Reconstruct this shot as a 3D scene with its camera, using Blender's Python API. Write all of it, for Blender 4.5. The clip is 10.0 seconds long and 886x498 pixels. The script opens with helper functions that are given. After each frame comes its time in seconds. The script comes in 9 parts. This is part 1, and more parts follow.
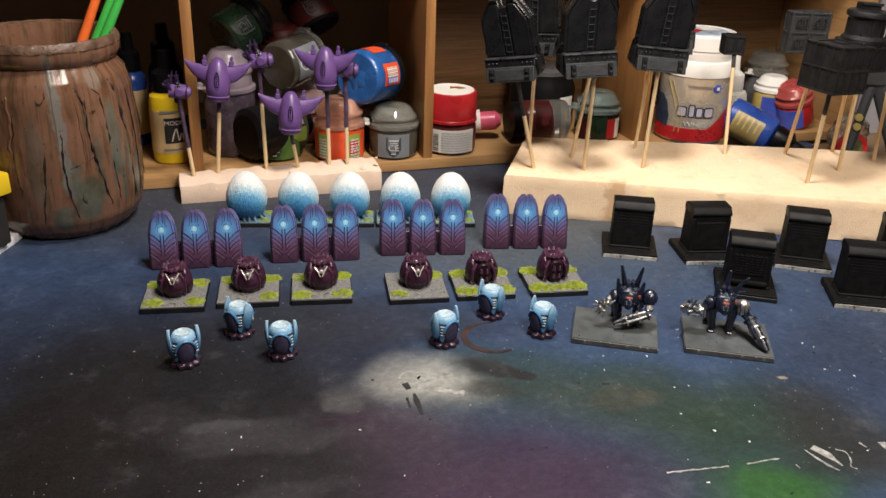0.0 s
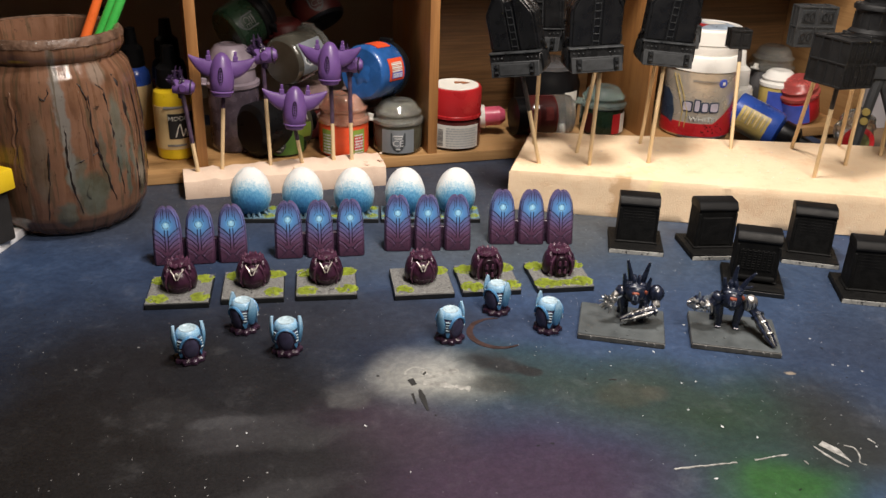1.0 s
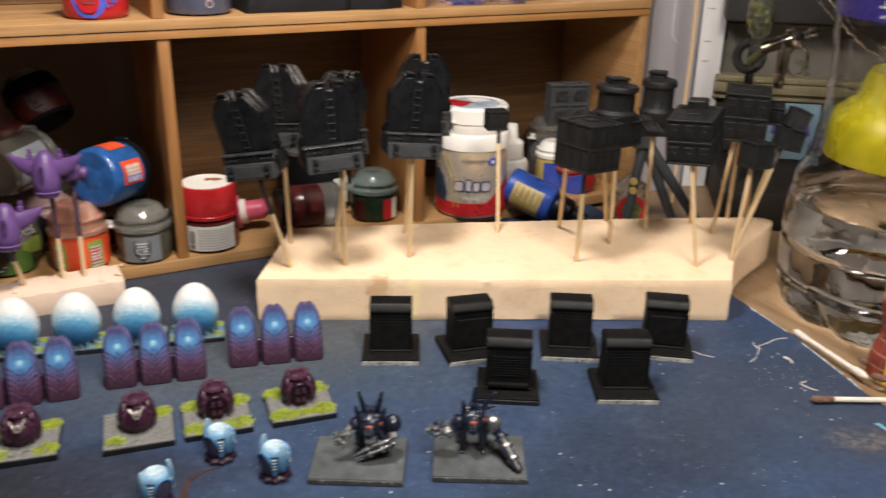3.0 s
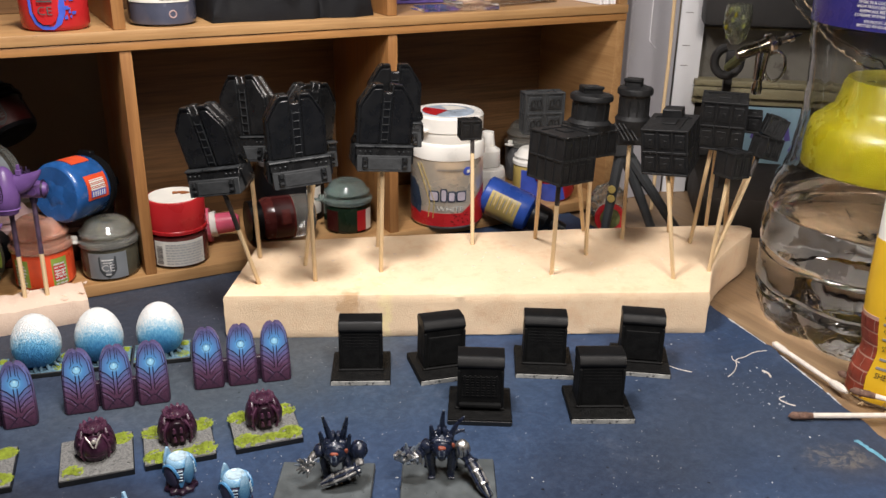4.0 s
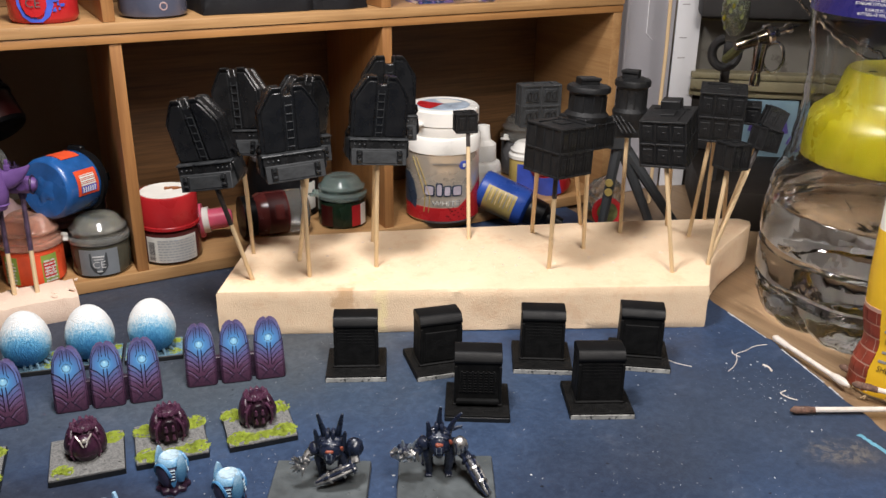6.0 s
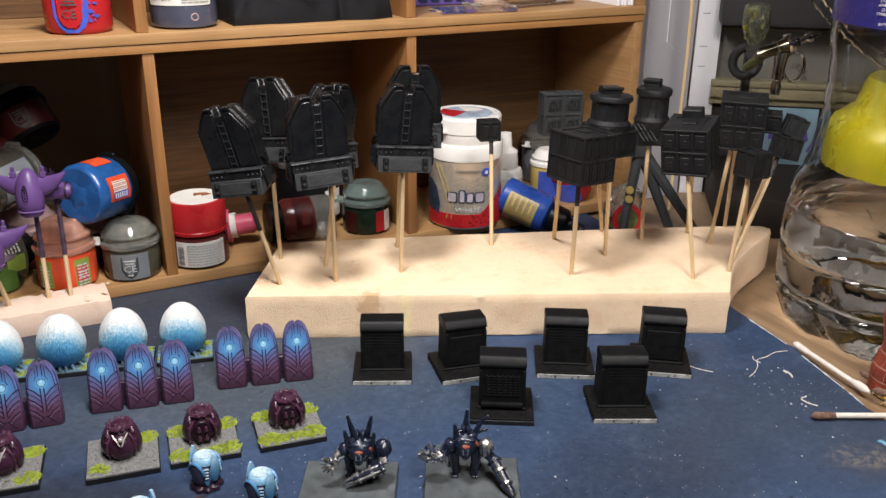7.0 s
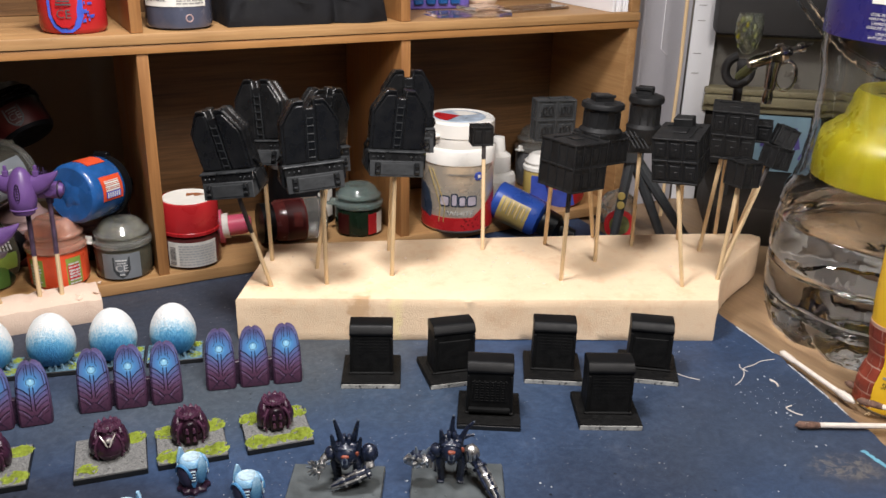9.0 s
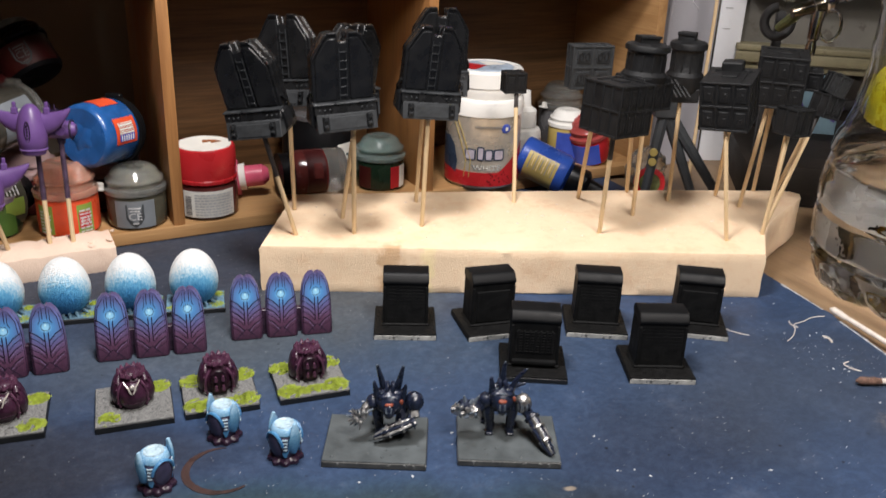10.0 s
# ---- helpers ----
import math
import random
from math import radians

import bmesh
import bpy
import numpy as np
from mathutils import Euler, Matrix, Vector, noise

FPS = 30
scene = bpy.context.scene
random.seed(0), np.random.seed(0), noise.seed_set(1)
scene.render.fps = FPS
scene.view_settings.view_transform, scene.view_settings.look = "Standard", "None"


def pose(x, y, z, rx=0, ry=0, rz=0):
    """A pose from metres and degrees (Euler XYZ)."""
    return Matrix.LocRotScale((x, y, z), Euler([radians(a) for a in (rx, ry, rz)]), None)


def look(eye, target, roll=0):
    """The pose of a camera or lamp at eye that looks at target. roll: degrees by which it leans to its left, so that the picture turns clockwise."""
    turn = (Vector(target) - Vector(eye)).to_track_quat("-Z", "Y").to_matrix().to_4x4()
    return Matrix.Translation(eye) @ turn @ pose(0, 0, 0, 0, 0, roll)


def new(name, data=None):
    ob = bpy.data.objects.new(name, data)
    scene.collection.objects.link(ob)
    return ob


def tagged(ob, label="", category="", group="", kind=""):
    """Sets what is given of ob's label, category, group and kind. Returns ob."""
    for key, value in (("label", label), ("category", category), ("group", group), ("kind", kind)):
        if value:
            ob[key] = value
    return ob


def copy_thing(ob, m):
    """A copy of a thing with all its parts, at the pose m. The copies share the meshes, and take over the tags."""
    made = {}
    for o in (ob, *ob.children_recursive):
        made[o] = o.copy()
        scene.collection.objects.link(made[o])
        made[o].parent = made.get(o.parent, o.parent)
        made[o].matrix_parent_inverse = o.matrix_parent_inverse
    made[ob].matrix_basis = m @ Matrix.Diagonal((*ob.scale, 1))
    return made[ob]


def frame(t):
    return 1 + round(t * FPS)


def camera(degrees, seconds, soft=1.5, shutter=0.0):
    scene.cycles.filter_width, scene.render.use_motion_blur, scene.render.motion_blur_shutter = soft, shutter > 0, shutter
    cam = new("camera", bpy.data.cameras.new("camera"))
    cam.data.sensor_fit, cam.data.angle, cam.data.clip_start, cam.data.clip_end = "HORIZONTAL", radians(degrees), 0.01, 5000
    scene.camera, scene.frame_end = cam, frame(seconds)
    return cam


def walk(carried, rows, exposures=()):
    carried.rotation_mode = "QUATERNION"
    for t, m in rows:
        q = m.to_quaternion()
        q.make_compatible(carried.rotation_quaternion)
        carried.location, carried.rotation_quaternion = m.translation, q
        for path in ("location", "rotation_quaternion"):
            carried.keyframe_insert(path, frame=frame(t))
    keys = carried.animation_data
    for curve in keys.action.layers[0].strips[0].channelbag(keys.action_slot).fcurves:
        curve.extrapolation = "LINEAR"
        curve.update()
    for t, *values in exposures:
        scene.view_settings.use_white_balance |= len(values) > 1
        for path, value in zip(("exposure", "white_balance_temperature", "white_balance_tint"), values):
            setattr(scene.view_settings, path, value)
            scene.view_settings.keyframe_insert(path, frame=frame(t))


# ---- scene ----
cam = camera(53.53, 10.0, shutter=0.5)
ROWS = [  # seconds, x, y, z, yaw, pitch, roll
    (0, 0.0000, 0.0000, 0.2066, -17.28, -24.51, -1.77),
    (0.5, 0.0001, 0.0009, 0.2058, -17.14, -24.66, -1.65),
    (1, -0.0004, 0.0018, 0.2053, -17.11, -24.75, -1.62),
    (1.5, 0.0001, 0.0028, 0.2042, -16.95, -24.75, -1.55),
    (2, 0.0059, 0.0055, 0.2039, -17.43, -24.79, -1.77),
    (2.5, 0.0213, 0.0093, 0.2150, -19.39, -23.51, -1.14),
    (2.7, 0.0459, 0.0151, 0.2183, -23.14, -21.45, -0.73),
    (2.8, 0.0569, 0.0209, 0.2222, -25.09, -21.18, -1.02),
    (2.9, 0.0669, 0.0253, 0.2238, -26.53, -21.31, -1.03),
    (3, 0.0758, 0.0261, 0.2251, -27.25, -21.69, -1.05),
    (3.2, 0.0835, 0.0285, 0.2278, -28.62, -21.87, -0.94),
    (4.3, 0.0907, 0.0340, 0.2305, -28.03, -21.72, -0.72),
    (4.5, 0.0907, 0.0341, 0.2318, -28.21, -21.66, -0.75),
    (5, 0.0921, 0.0348, 0.2317, -28.24, -21.93, -0.54),
    (5.2, 0.0928, 0.0371, 0.2278, -28.37, -21.83, -0.55),
    (6.3, 0.0932, 0.0390, 0.2251, -28.64, -22.14, -0.58),
    (6.5, 0.0938, 0.0384, 0.2250, -28.77, -22.41, -0.36),
    (7, 0.0850, 0.0342, 0.2288, -27.49, -21.60, -0.43),
    (7.5, 0.0859, 0.0319, 0.2285, -27.50, -21.42, -0.57),
    (8, 0.0845, 0.0312, 0.2293, -27.47, -21.50, -1.40),
    (8.5, 0.0890, 0.0310, 0.2340, -27.79, -21.54, -1.39),
    (9, 0.0870, 0.0322, 0.2329, -27.46, -21.71, -1.30),
    (9.5, 0.0847, 0.0408, 0.2244, -26.96, -22.31, -1.34),
    (10, 0.0736, 0.0580, 0.2053, -27.89, -22.80, -2.14),
]
walk(cam, [(t, pose(x, y, z, 90 + pitch, roll, yaw)) for t, x, y, z, yaw, pitch, roll in ROWS], [(0, 0.0, 6700, 10), (2.5, 0.0, 6700, 10), (4.5, 0.0, 6250, 10), (10, 0.0, 6150, 10)])

# ---- world and lamps ----
world = bpy.data.worlds.new("room_air")
scene.world = world
world.use_nodes = True
world.node_tree.nodes["Background"].inputs[0].default_value = (0.75, 0.85, 1.0, 1)
world.node_tree.nodes["Background"].inputs[1].default_value = 0.02


def area_lamp(name, eye, target, size, watts, colour):
    data = bpy.data.lights.new(name, "AREA")
    data.shape, data.size, data.energy, data.color = "DISK", size, watts, colour
    ob = new(name, data)
    ob.matrix_world = look(eye, target)
    return ob


LAMP = (0.16, 0.34, 0.49)
area_lamp("desk_lamp_light", LAMP, (0.20, 0.40, 0.0), 0.10, 2.8, (1.0, 0.935, 0.885))
# Fill light added in front to brighten the foam's face; no lamp seen there.
area_lamp("front_fill_light", (0.23, -0.02, 0.58), (0.26, 0.45, 0.0), 0.22, 4.5, (1.0, 0.905, 0.82))
scene.view_settings.exposure = 0.0


# ---- materials ----
def nodes_of(name):
    m = bpy.data.materials.new(name)
    m.use_nodes = True
    nt = m.node_tree
    return m, nt, nt.nodes["Principled BSDF"]


def noise_tex(nt, vector, scale, detail=4.0, rough=0.55):
    n = nt.nodes.new("ShaderNodeTexNoise")
    n.inputs["Scale"].default_value, n.inputs["Detail"].default_value, n.inputs["Roughness"].default_value = scale, detail, rough
    if vector:
        nt.links.new(vector, n.inputs["Vector"])
    return n.outputs[0]


def ramp(nt, value, stops):
    n = nt.nodes.new("ShaderNodeValToRGB")
    nt.links.new(value, n.inputs[0])
    e = n.color_ramp.elements
    while len(e) < len(stops):
        e.new(0.5)
    for el, (at, col) in zip(e, stops):
        el.position = at
        el.color = (*col, 1) if len(col) == 3 else col
    return n.outputs[0]


def span(nt, value, a, b, c=0.0, d=1.0):
    n = nt.nodes.new("ShaderNodeMapRange")
    n.interpolation_type = "SMOOTHSTEP"
    nt.links.new(value, n.inputs[0])
    for i, v in enumerate((a, b, c, d)):
        n.inputs[i + 1].default_value = v
    return n.outputs[0]


def mix(nt, fac, a, b, mode="MIX"):
    n = nt.nodes.new("ShaderNodeMix")
    n.data_type, n.blend_type = "RGBA", mode
    if isinstance(fac, (int, float)):
        n.inputs[0].default_value = fac
    else:
        nt.links.new(fac, n.inputs[0])
    for socket, v in ((n.inputs[6], a), (n.inputs[7], b)):
        if isinstance(v, tuple):
            socket.default_value = (*v, 1)
        else:
            nt.links.new(v, socket)
    return n.outputs[2]


def maths(nt, op, a, b=None):
    n = nt.nodes.new("ShaderNodeMath")
    n.operation = op
    for i, v in enumerate((a, b)):
        if v is None:
            continue
        if isinstance(v, (int, float)):
            n.inputs[i].default_value = v
        else:
            nt.links.new(v, n.inputs[i])
    return n.outputs[0]


def bumped(nt, bsdf, height, strength, distance):
    n = nt.nodes.new("ShaderNodeBump")
    n.inputs["Strength"].default_value, n.inputs["Distance"].default_value = strength, distance
    nt.links.new(height, n.inputs["Height"])
    nt.links.new(n.outputs[0], bsdf.inputs["Normal"])


def coords(nt, kind="Object"):
    return nt.nodes.new("ShaderNodeTexCoord").outputs[kind]


def axis_of(nt, vector, i):
    n = nt.nodes.new("ShaderNodeSeparateXYZ")
    nt.links.new(vector, n.inputs[0])
    return n.outputs[i]


def paint(name, colour, rough=0.5, metal=0.0, vary=0.25, scale=60.0, bump=0.15, fine=700.0, coat=0.0, transmit=0.0, ior=1.45, worn=None, wear=0.62, spec=0.5):
    """A painted, plastic or metal surface with blotches, fine grain and, if worn is given, scuffs of that colour."""
    m, nt, p = nodes_of(name)
    co = coords(nt)
    big, small = noise_tex(nt, co, scale, 5.0), noise_tex(nt, co, fine, 3.0)
    dark, light = tuple(c * (1 - vary) for c in colour), tuple(min(1.0, c * (1 + vary)) for c in colour)
    col = ramp(nt, big, [(0.3, dark), (0.7, light)])
    if worn:
        col = mix(nt, span(nt, noise_tex(nt, co, scale * 3.1, 8.0, 0.7), wear, wear + 0.06), col, worn)
    nt.links.new(col, p.inputs["Base Color"])
    nt.links.new(span(nt, big, 0.2, 0.8, max(0.02, rough - 0.12), min(1.0, rough + 0.12)), p.inputs["Roughness"])
    p.inputs["Metallic"].default_value = metal
    p.inputs["Coat Weight"].default_value = coat
    p.inputs["Transmission Weight"].default_value = transmit
    p.inputs["IOR"].default_value = ior
    p.inputs["Specular IOR Level"].default_value = spec
    if bump:
        bumped(nt, p, small, bump, 0.0006)
    return m


def clear(name, colour=(0.95, 0.97, 0.97), rough=0.03, ior=1.3, transmit=1.0, bump=0.08, scale=160.0):
    m, nt, p = nodes_of(name)
    co = coords(nt)
    p.inputs["Base Color"].default_value = (*colour, 1)
    nt.links.new(span(nt, noise_tex(nt, co, 90.0, 4.0), 0.35, 0.75, rough, rough + 0.015), p.inputs["Roughness"])
    p.inputs["IOR"].default_value = ior
    p.inputs["Transmission Weight"].default_value = transmit
    bumped(nt, p, noise_tex(nt, co, scale, 2.0), bump, 0.0012)
    return m


def wood(name, pale, dark, along=0, scale=1.0, rough=0.45):
    """Pine or ply with grain lines along one axis."""
    m, nt, p = nodes_of(name)
    co = coords(nt, "Object")
    mp = nt.nodes.new("ShaderNodeMapping")
    nt.links.new(co, mp.inputs[0])
    s = [70.0 * scale] * 3
    s[along] = 3.0 * scale
    mp.inputs["Scale"].default_value = s
    grain = noise_tex(nt, mp.outputs[0], 1.6, 6.0, 0.65)
    fine = noise_tex(nt, mp.outputs[0], 9.0, 3.0, 0.6)
    blot = noise_tex(nt, co, 14.0, 3.0)
    col = ramp(nt, grain, [(0.25, dark), (0.5, tuple(0.35 * d + 0.65 * q for d, q in zip(dark, pale))), (0.72, pale)])
    col = mix(nt, span(nt, fine, 0.35, 0.6, 0.35, 0.0), col, dark)
    col = mix(nt, span(nt, blot, 0.45, 0.8, 0.0, 0.3), col, tuple(0.5 * c for c in dark))
    col = mix(nt, span(nt, noise_tex(nt, co, 110.0, 8.0, 0.8), 0.62, 0.70, 0.0, 0.6), col, tuple(0.3 * c for c in dark))
    nt.links.new(col, p.inputs["Base Color"])
    nt.links.new(span(nt, grain, 0.2, 0.8, rough - 0.1, rough + 0.2), p.inputs["Roughness"])
    bumped(nt, p, fine, 0.25, 0.0008)
    return m


def blob(nt, where, cx, cy, rx, ry, turn=0.0, soft=0.5):
    """1 inside a soft ellipse of the desk plane, 0 outside."""
    mp = nt.nodes.new("ShaderNodeMapping")
    mp.vector_type = "TEXTURE"
    nt.links.new(where, mp.inputs[0])
    mp.inputs["Location"].default_value = (cx, cy, 0)
    mp.inputs["Rotation"].default_value = (0, 0, radians(turn))
    mp.inputs["Scale"].default_value = (rx, ry, 1)
    ln = nt.nodes.new("ShaderNodeVectorMath")
    ln.operation = "LENGTH"
    nt.links.new(mp.outputs[0], ln.inputs[0])
    return span(nt, ln.outputs["Value"], 1 - soft, 1 + soft, 1.0, 0.0)


def warped(nt, co, scale, amount, detail=4.0):
    n = nt.nodes.new("ShaderNodeTexNoise")
    n.inputs["Scale"].default_value, n.inputs["Detail"].default_value = scale, detail
    nt.links.new(co, n.inputs["Vector"])
    sub = nt.nodes.new("ShaderNodeVectorMath")
    sub.operation = "SUBTRACT"
    nt.links.new(n.outputs["Color"], sub.inputs[0])
    sub.inputs[1].default_value = (0.5, 0.5, 0.5)
    flat = nt.nodes.new("ShaderNodeVectorMath")
    flat.operation = "MULTIPLY_ADD"
    nt.links.new(sub.outputs[0], flat.inputs[0])
    flat.inputs[1].default_value = (amount, amount, 0)
    nt.links.new(co, flat.inputs[2])
    return flat.outputs[0]


def desk_paint():
    """The dark blue cutting board with oversprays, rings, scuffs and spatter from years of painting."""
    m, nt, p = nodes_of("painted_board")
    co = coords(nt)
    soft, torn = warped(nt, co, 14.0, 0.05), warped(nt, co, 60.0, 0.012, 6.0)
    big, mid, fine = noise_tex(nt, co, 7.0, 4.0), noise_tex(nt, co, 45.0, 6.0, 0.65), noise_tex(nt, co, 900.0, 3.0, 0.7)
    col = ramp(nt, mid, [(0.3, (0.024, 0.047, 0.104)), (0.7, (0.040, 0.075, 0.158))])
    col = mix(nt, span(nt, big, 0.45, 0.75, 0.0, 0.4), col, (0.030, 0.036, 0.048))

    def lay(mask, colour, most):
        return mix(nt, maths(nt, "MULTIPLY", mask, most), col, colour)

    grain = span(nt, fine, 0.35, 0.6)
    col = lay(blob(nt, soft, 0.200, 0.440, 0.13, 0.042, 8, 0.6), (0.080, 0.092, 0.096), 0.75)
    col = lay(blob(nt, soft, 0.235, 0.385, 0.09, 0.03, -15, 0.7), (0.056, 0.076, 0.094), 0.5)
    col = lay(blob(nt, soft, 0.30, 0.30, 0.09, 0.045, -20, 0.7), (0.044, 0.060, 0.086), 0.3)
    col = lay(blob(nt, soft, 0.02, 0.545, 0.30, 0.075, -8, 0.5), (0.045, 0.047, 0.052), 0.75)
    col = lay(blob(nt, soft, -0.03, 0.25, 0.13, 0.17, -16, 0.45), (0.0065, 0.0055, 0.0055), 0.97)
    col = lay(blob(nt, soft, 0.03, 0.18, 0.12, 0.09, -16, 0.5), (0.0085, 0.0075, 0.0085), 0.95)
    col = lay(blob(nt, soft, 0.08, 0.36, 0.07, 0.02, -16, 0.6), (0.022, 0.022, 0.026), 0.6)
    col = lay(blob(nt, soft, 0.14, 0.300, 0.05, 0.02, -14, 0.6), (0.020, 0.044, 0.044), 0.7)
    col = lay(blob(nt, soft, 0.17, 0.270, 0.055, 0.025, -20, 0.6), (0.024, 0.038, 0.026), 0.8)
    col = lay(blob(nt, soft, 0.20, 0.23, 0.05, 0.045, 0, 0.6), (0.016, 0.036, 0.016), 0.8)
    col = lay(blob(nt, soft, 0.193, 0.200, 0.022, 0.02, 0, 0.6), (0.022, 0.090, 0.018), 0.9)
    col = lay(blob(nt, soft, 0.245, 0.225, 0.028, 0.03, 20, 0.6), (0.020, 0.020, 0.018), 0.85)
    col = lay(blob(nt, soft, 0.105, 0.222, 0.050, 0.040, -16, 0.6), (0.036, 0.017, 0.040), 0.9)
    col = lay(blob(nt, soft, 0.07, 0.272, 0.03, 0.018, -16, 0.7), (0.050, 0.032, 0.050), 0.6)
    col = lay(maths(nt, "MULTIPLY", blob(nt, soft, 0.090, 0.301, 0.025, 0.021, -16, 0.75), span(nt, fine, 0.25, 0.55, 0.4, 1.0)), (0.34, 0.34, 0.32), 0.10)
    fan = warped(nt, co, 40.0, 0.010, 5.0)
    col = lay(blob(nt, fan, 0.0860, 0.3085, 0.018, 0.0155, 40, 0.55), (0.33, 0.33, 0.31), 0.44)
    col = lay(blob(nt, fan, 0.0960, 0.2985, 0.020, 0.0120, -18, 0.75), (0.34, 0.34, 0.30), 0.46)
    col = lay(blob(nt, fan, 0.0570, 0.2985, 0.010, 0.0085, -10, 0.4), (0.060, 0.058, 0.058), 0.30)
    col = lay(blob(nt, soft, 0.103, 0.309, 0.013, 0.010, -16, 0.8), (0.40, 0.40, 0.37), 0.42)
    col = lay(blob(nt, torn, 0.060, 0.302, 0.010, 0.006, -10, 0.7), (0.08, 0.08, 0.085), 0.4)
    col = lay(blob(nt, torn, 0.010, 0.288, 0.022, 0.007, -5, 0.6), (0.06, 0.06, 0.065), 0.6)
    col = lay(blob(nt, torn, -0.004, 0.296, 0.014, 0.006, 4, 0.6), (0.045, 0.045, 0.05), 0.5)
    col = lay(blob(nt, torn, 0.035, 0.276, 0.02, 0.005, 0, 0.6), (0.04, 0.04, 0.042), 0.5)
    col = lay(blob(nt, torn, 0.122, 0.3070, 0.013, 0.0080, -30, 0.5), (0.018, 0.018, 0.019), 0.75)
    col = lay(blob(nt, torn, 0.118, 0.2900, 0.013, 0.0062, -20, 0.5), (0.020, 0.019, 0.017), 0.6)
    wisp = warped(nt, co, 85.0, 0.022, 8.0)
    cloud = span(nt, noise_tex(nt, wisp, 170.0, 7.0, 0.7), 0.44, 0.58)
    col = lay(maths(nt, "MULTIPLY", blob(nt, wisp, 0.4060, 0.2400, 0.0145, 0.0080, -25, 0.35), cloud), (0.28, 0.255, 0.225), 0.85)
    col = lay(blob(nt, wisp, 0.4090, 0.2340, 0.020, 0.012, -25, 0.6), (0.070, 0.068, 0.070), 0.35)
    col = lay(blob(nt, torn, 0.30, 0.27, 0.05, 0.03, 0, 0.8), (0.020, 0.026, 0.045), 0.6)
    sharp = warped(nt, co, 120.0, 0.006, 5.0)
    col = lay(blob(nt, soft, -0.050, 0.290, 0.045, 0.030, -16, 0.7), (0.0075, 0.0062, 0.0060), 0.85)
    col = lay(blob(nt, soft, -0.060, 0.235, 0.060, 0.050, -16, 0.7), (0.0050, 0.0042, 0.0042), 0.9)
    col = lay(blob(nt, sharp, 0.1250, 0.3050, 0.013, 0.0052, -36, 0.3), (0.015, 0.015, 0.016), 0.7)
    col = lay(blob(nt, sharp, 0.1355, 0.2972, 0.0060, 0.0034, -38, 0.2), (0.016, 0.015, 0.016), 0.85)
    col = lay(blob(nt, sharp, -0.015, 0.3060, 0.013, 0.0100, -16, 0.3), (0.019, 0.0185, 0.020), 0.6)
    col = lay(blob(nt, sharp, 0.018, 0.2850, 0.019, 0.0075, 12, 0.35), (0.026, 0.025, 0.028), 0.6)
    col = lay(blob(nt, sharp, 0.006, 0.2930, 0.013, 0.0042, -6, 0.25), (0.050, 0.050, 0.054), 0.75)
    col = lay(blob(nt, sharp, 0.014, 0.2810, 0.024, 0.0080, -6, 0.35), (0.030, 0.029, 0.032), 0.6)
    col = lay(blob(nt, sharp, 0.020, 0.2450, 0.022, 0.0070, 8, 0.35), (0.032, 0.031, 0.034), 0.6)
    col = lay(blob(nt, sharp, 0.0560, 0.2950, 0.0085, 0.0060, -20, 0.3), (0.075, 0.075, 0.076), 0.6)
    col = lay(blob(nt, sharp, 0.168, 0.2700, 0.013, 0.0085, 0, 0.4), (0.046, 0.048, 0.034), 0.55)
    col = lay(blob(nt, sharp, 0.180, 0.2680, 0.006, 0.0050, 0, 0.4), (0.070, 0.066, 0.052), 0.4)
    col = lay(blob(nt, torn, 0.2460, 0.2656, 0.0022, 0.0013, -20, 0.3), (0.30, 0.25, 0.19), 0.8)
    col = lay(blob(nt, soft, 0.395, 0.285, 0.075, 0.055, -25, 0.7), (0.043, 0.054, 0.074), 0.55)
    # grey dust and scuffs
    col = mix(nt, maths(nt, "MULTIPLY", span(nt, mid, 0.56, 0.75), 0.11), col, (0.22, 0.22, 0.23))
    col = mix(nt, maths(nt, "MULTIPLY", grain, 0.035), col, (0.16, 0.17, 0.19))
    # spatter: sparse dots of two sizes
    for scale, most, edge in ((260.0, 0.945, 0.075), (120.0, 0.985, 0.060), (560.0, 0.90, 0.11)):
        v = nt.nodes.new("ShaderNodeTexVoronoi")
        v.inputs["Scale"].default_value = scale
        nt.links.new(co, v.inputs["Vector"])
        pick = axis_of(nt, v.outputs["Color"], 0)
        dot = maths(nt, "MULTIPLY", span(nt, v.outputs["Distance"], edge, edge * 1.6, 1.0, 0.0), span(nt, pick, most, most + 0.01))
        dot = maths(nt, "MULTIPLY", dot, span(nt, big, 0.40, 0.62))
        col = mix(nt, maths(nt, "MULTIPLY", dot, 0.75), col, (0.55, 0.55, 0.55))
    # dents and dark specks
    pit = nt.nodes.new("ShaderNodeTexVoronoi")
    pit.inputs["Scale"].default_value = 210.0
    nt.links.new(warped(nt, co, 400.0, 0.004, 3.0), pit.inputs["Vector"])
    pitted = maths(nt, "MULTIPLY", span(nt, pit.outputs["Distance"], 0.10, 0.17, 1.0, 0.0), span(nt, axis_of(nt, pit.outputs["Color"], 1), 0.955, 0.965))
    col = mix(nt, maths(nt, "MULTIPLY", pitted, 0.8), col, (0.008, 0.008, 0.009))
    mott = noise_tex(nt, torn, 260.0, 6.0, 0.75)
    col = mix(nt, span(nt, mott, 0.40, 0.62, 0.45, 0.0), col, mix(nt, 1.0, col, (0.45, 0.45, 0.5), "MULTIPLY"))
    col = mix(nt, span(nt, mott, 0.62, 0.72, 0.0, 0.10), col, (0.25, 0.26, 0.28))
    nt.links.new(col, p.inputs["Base Color"])
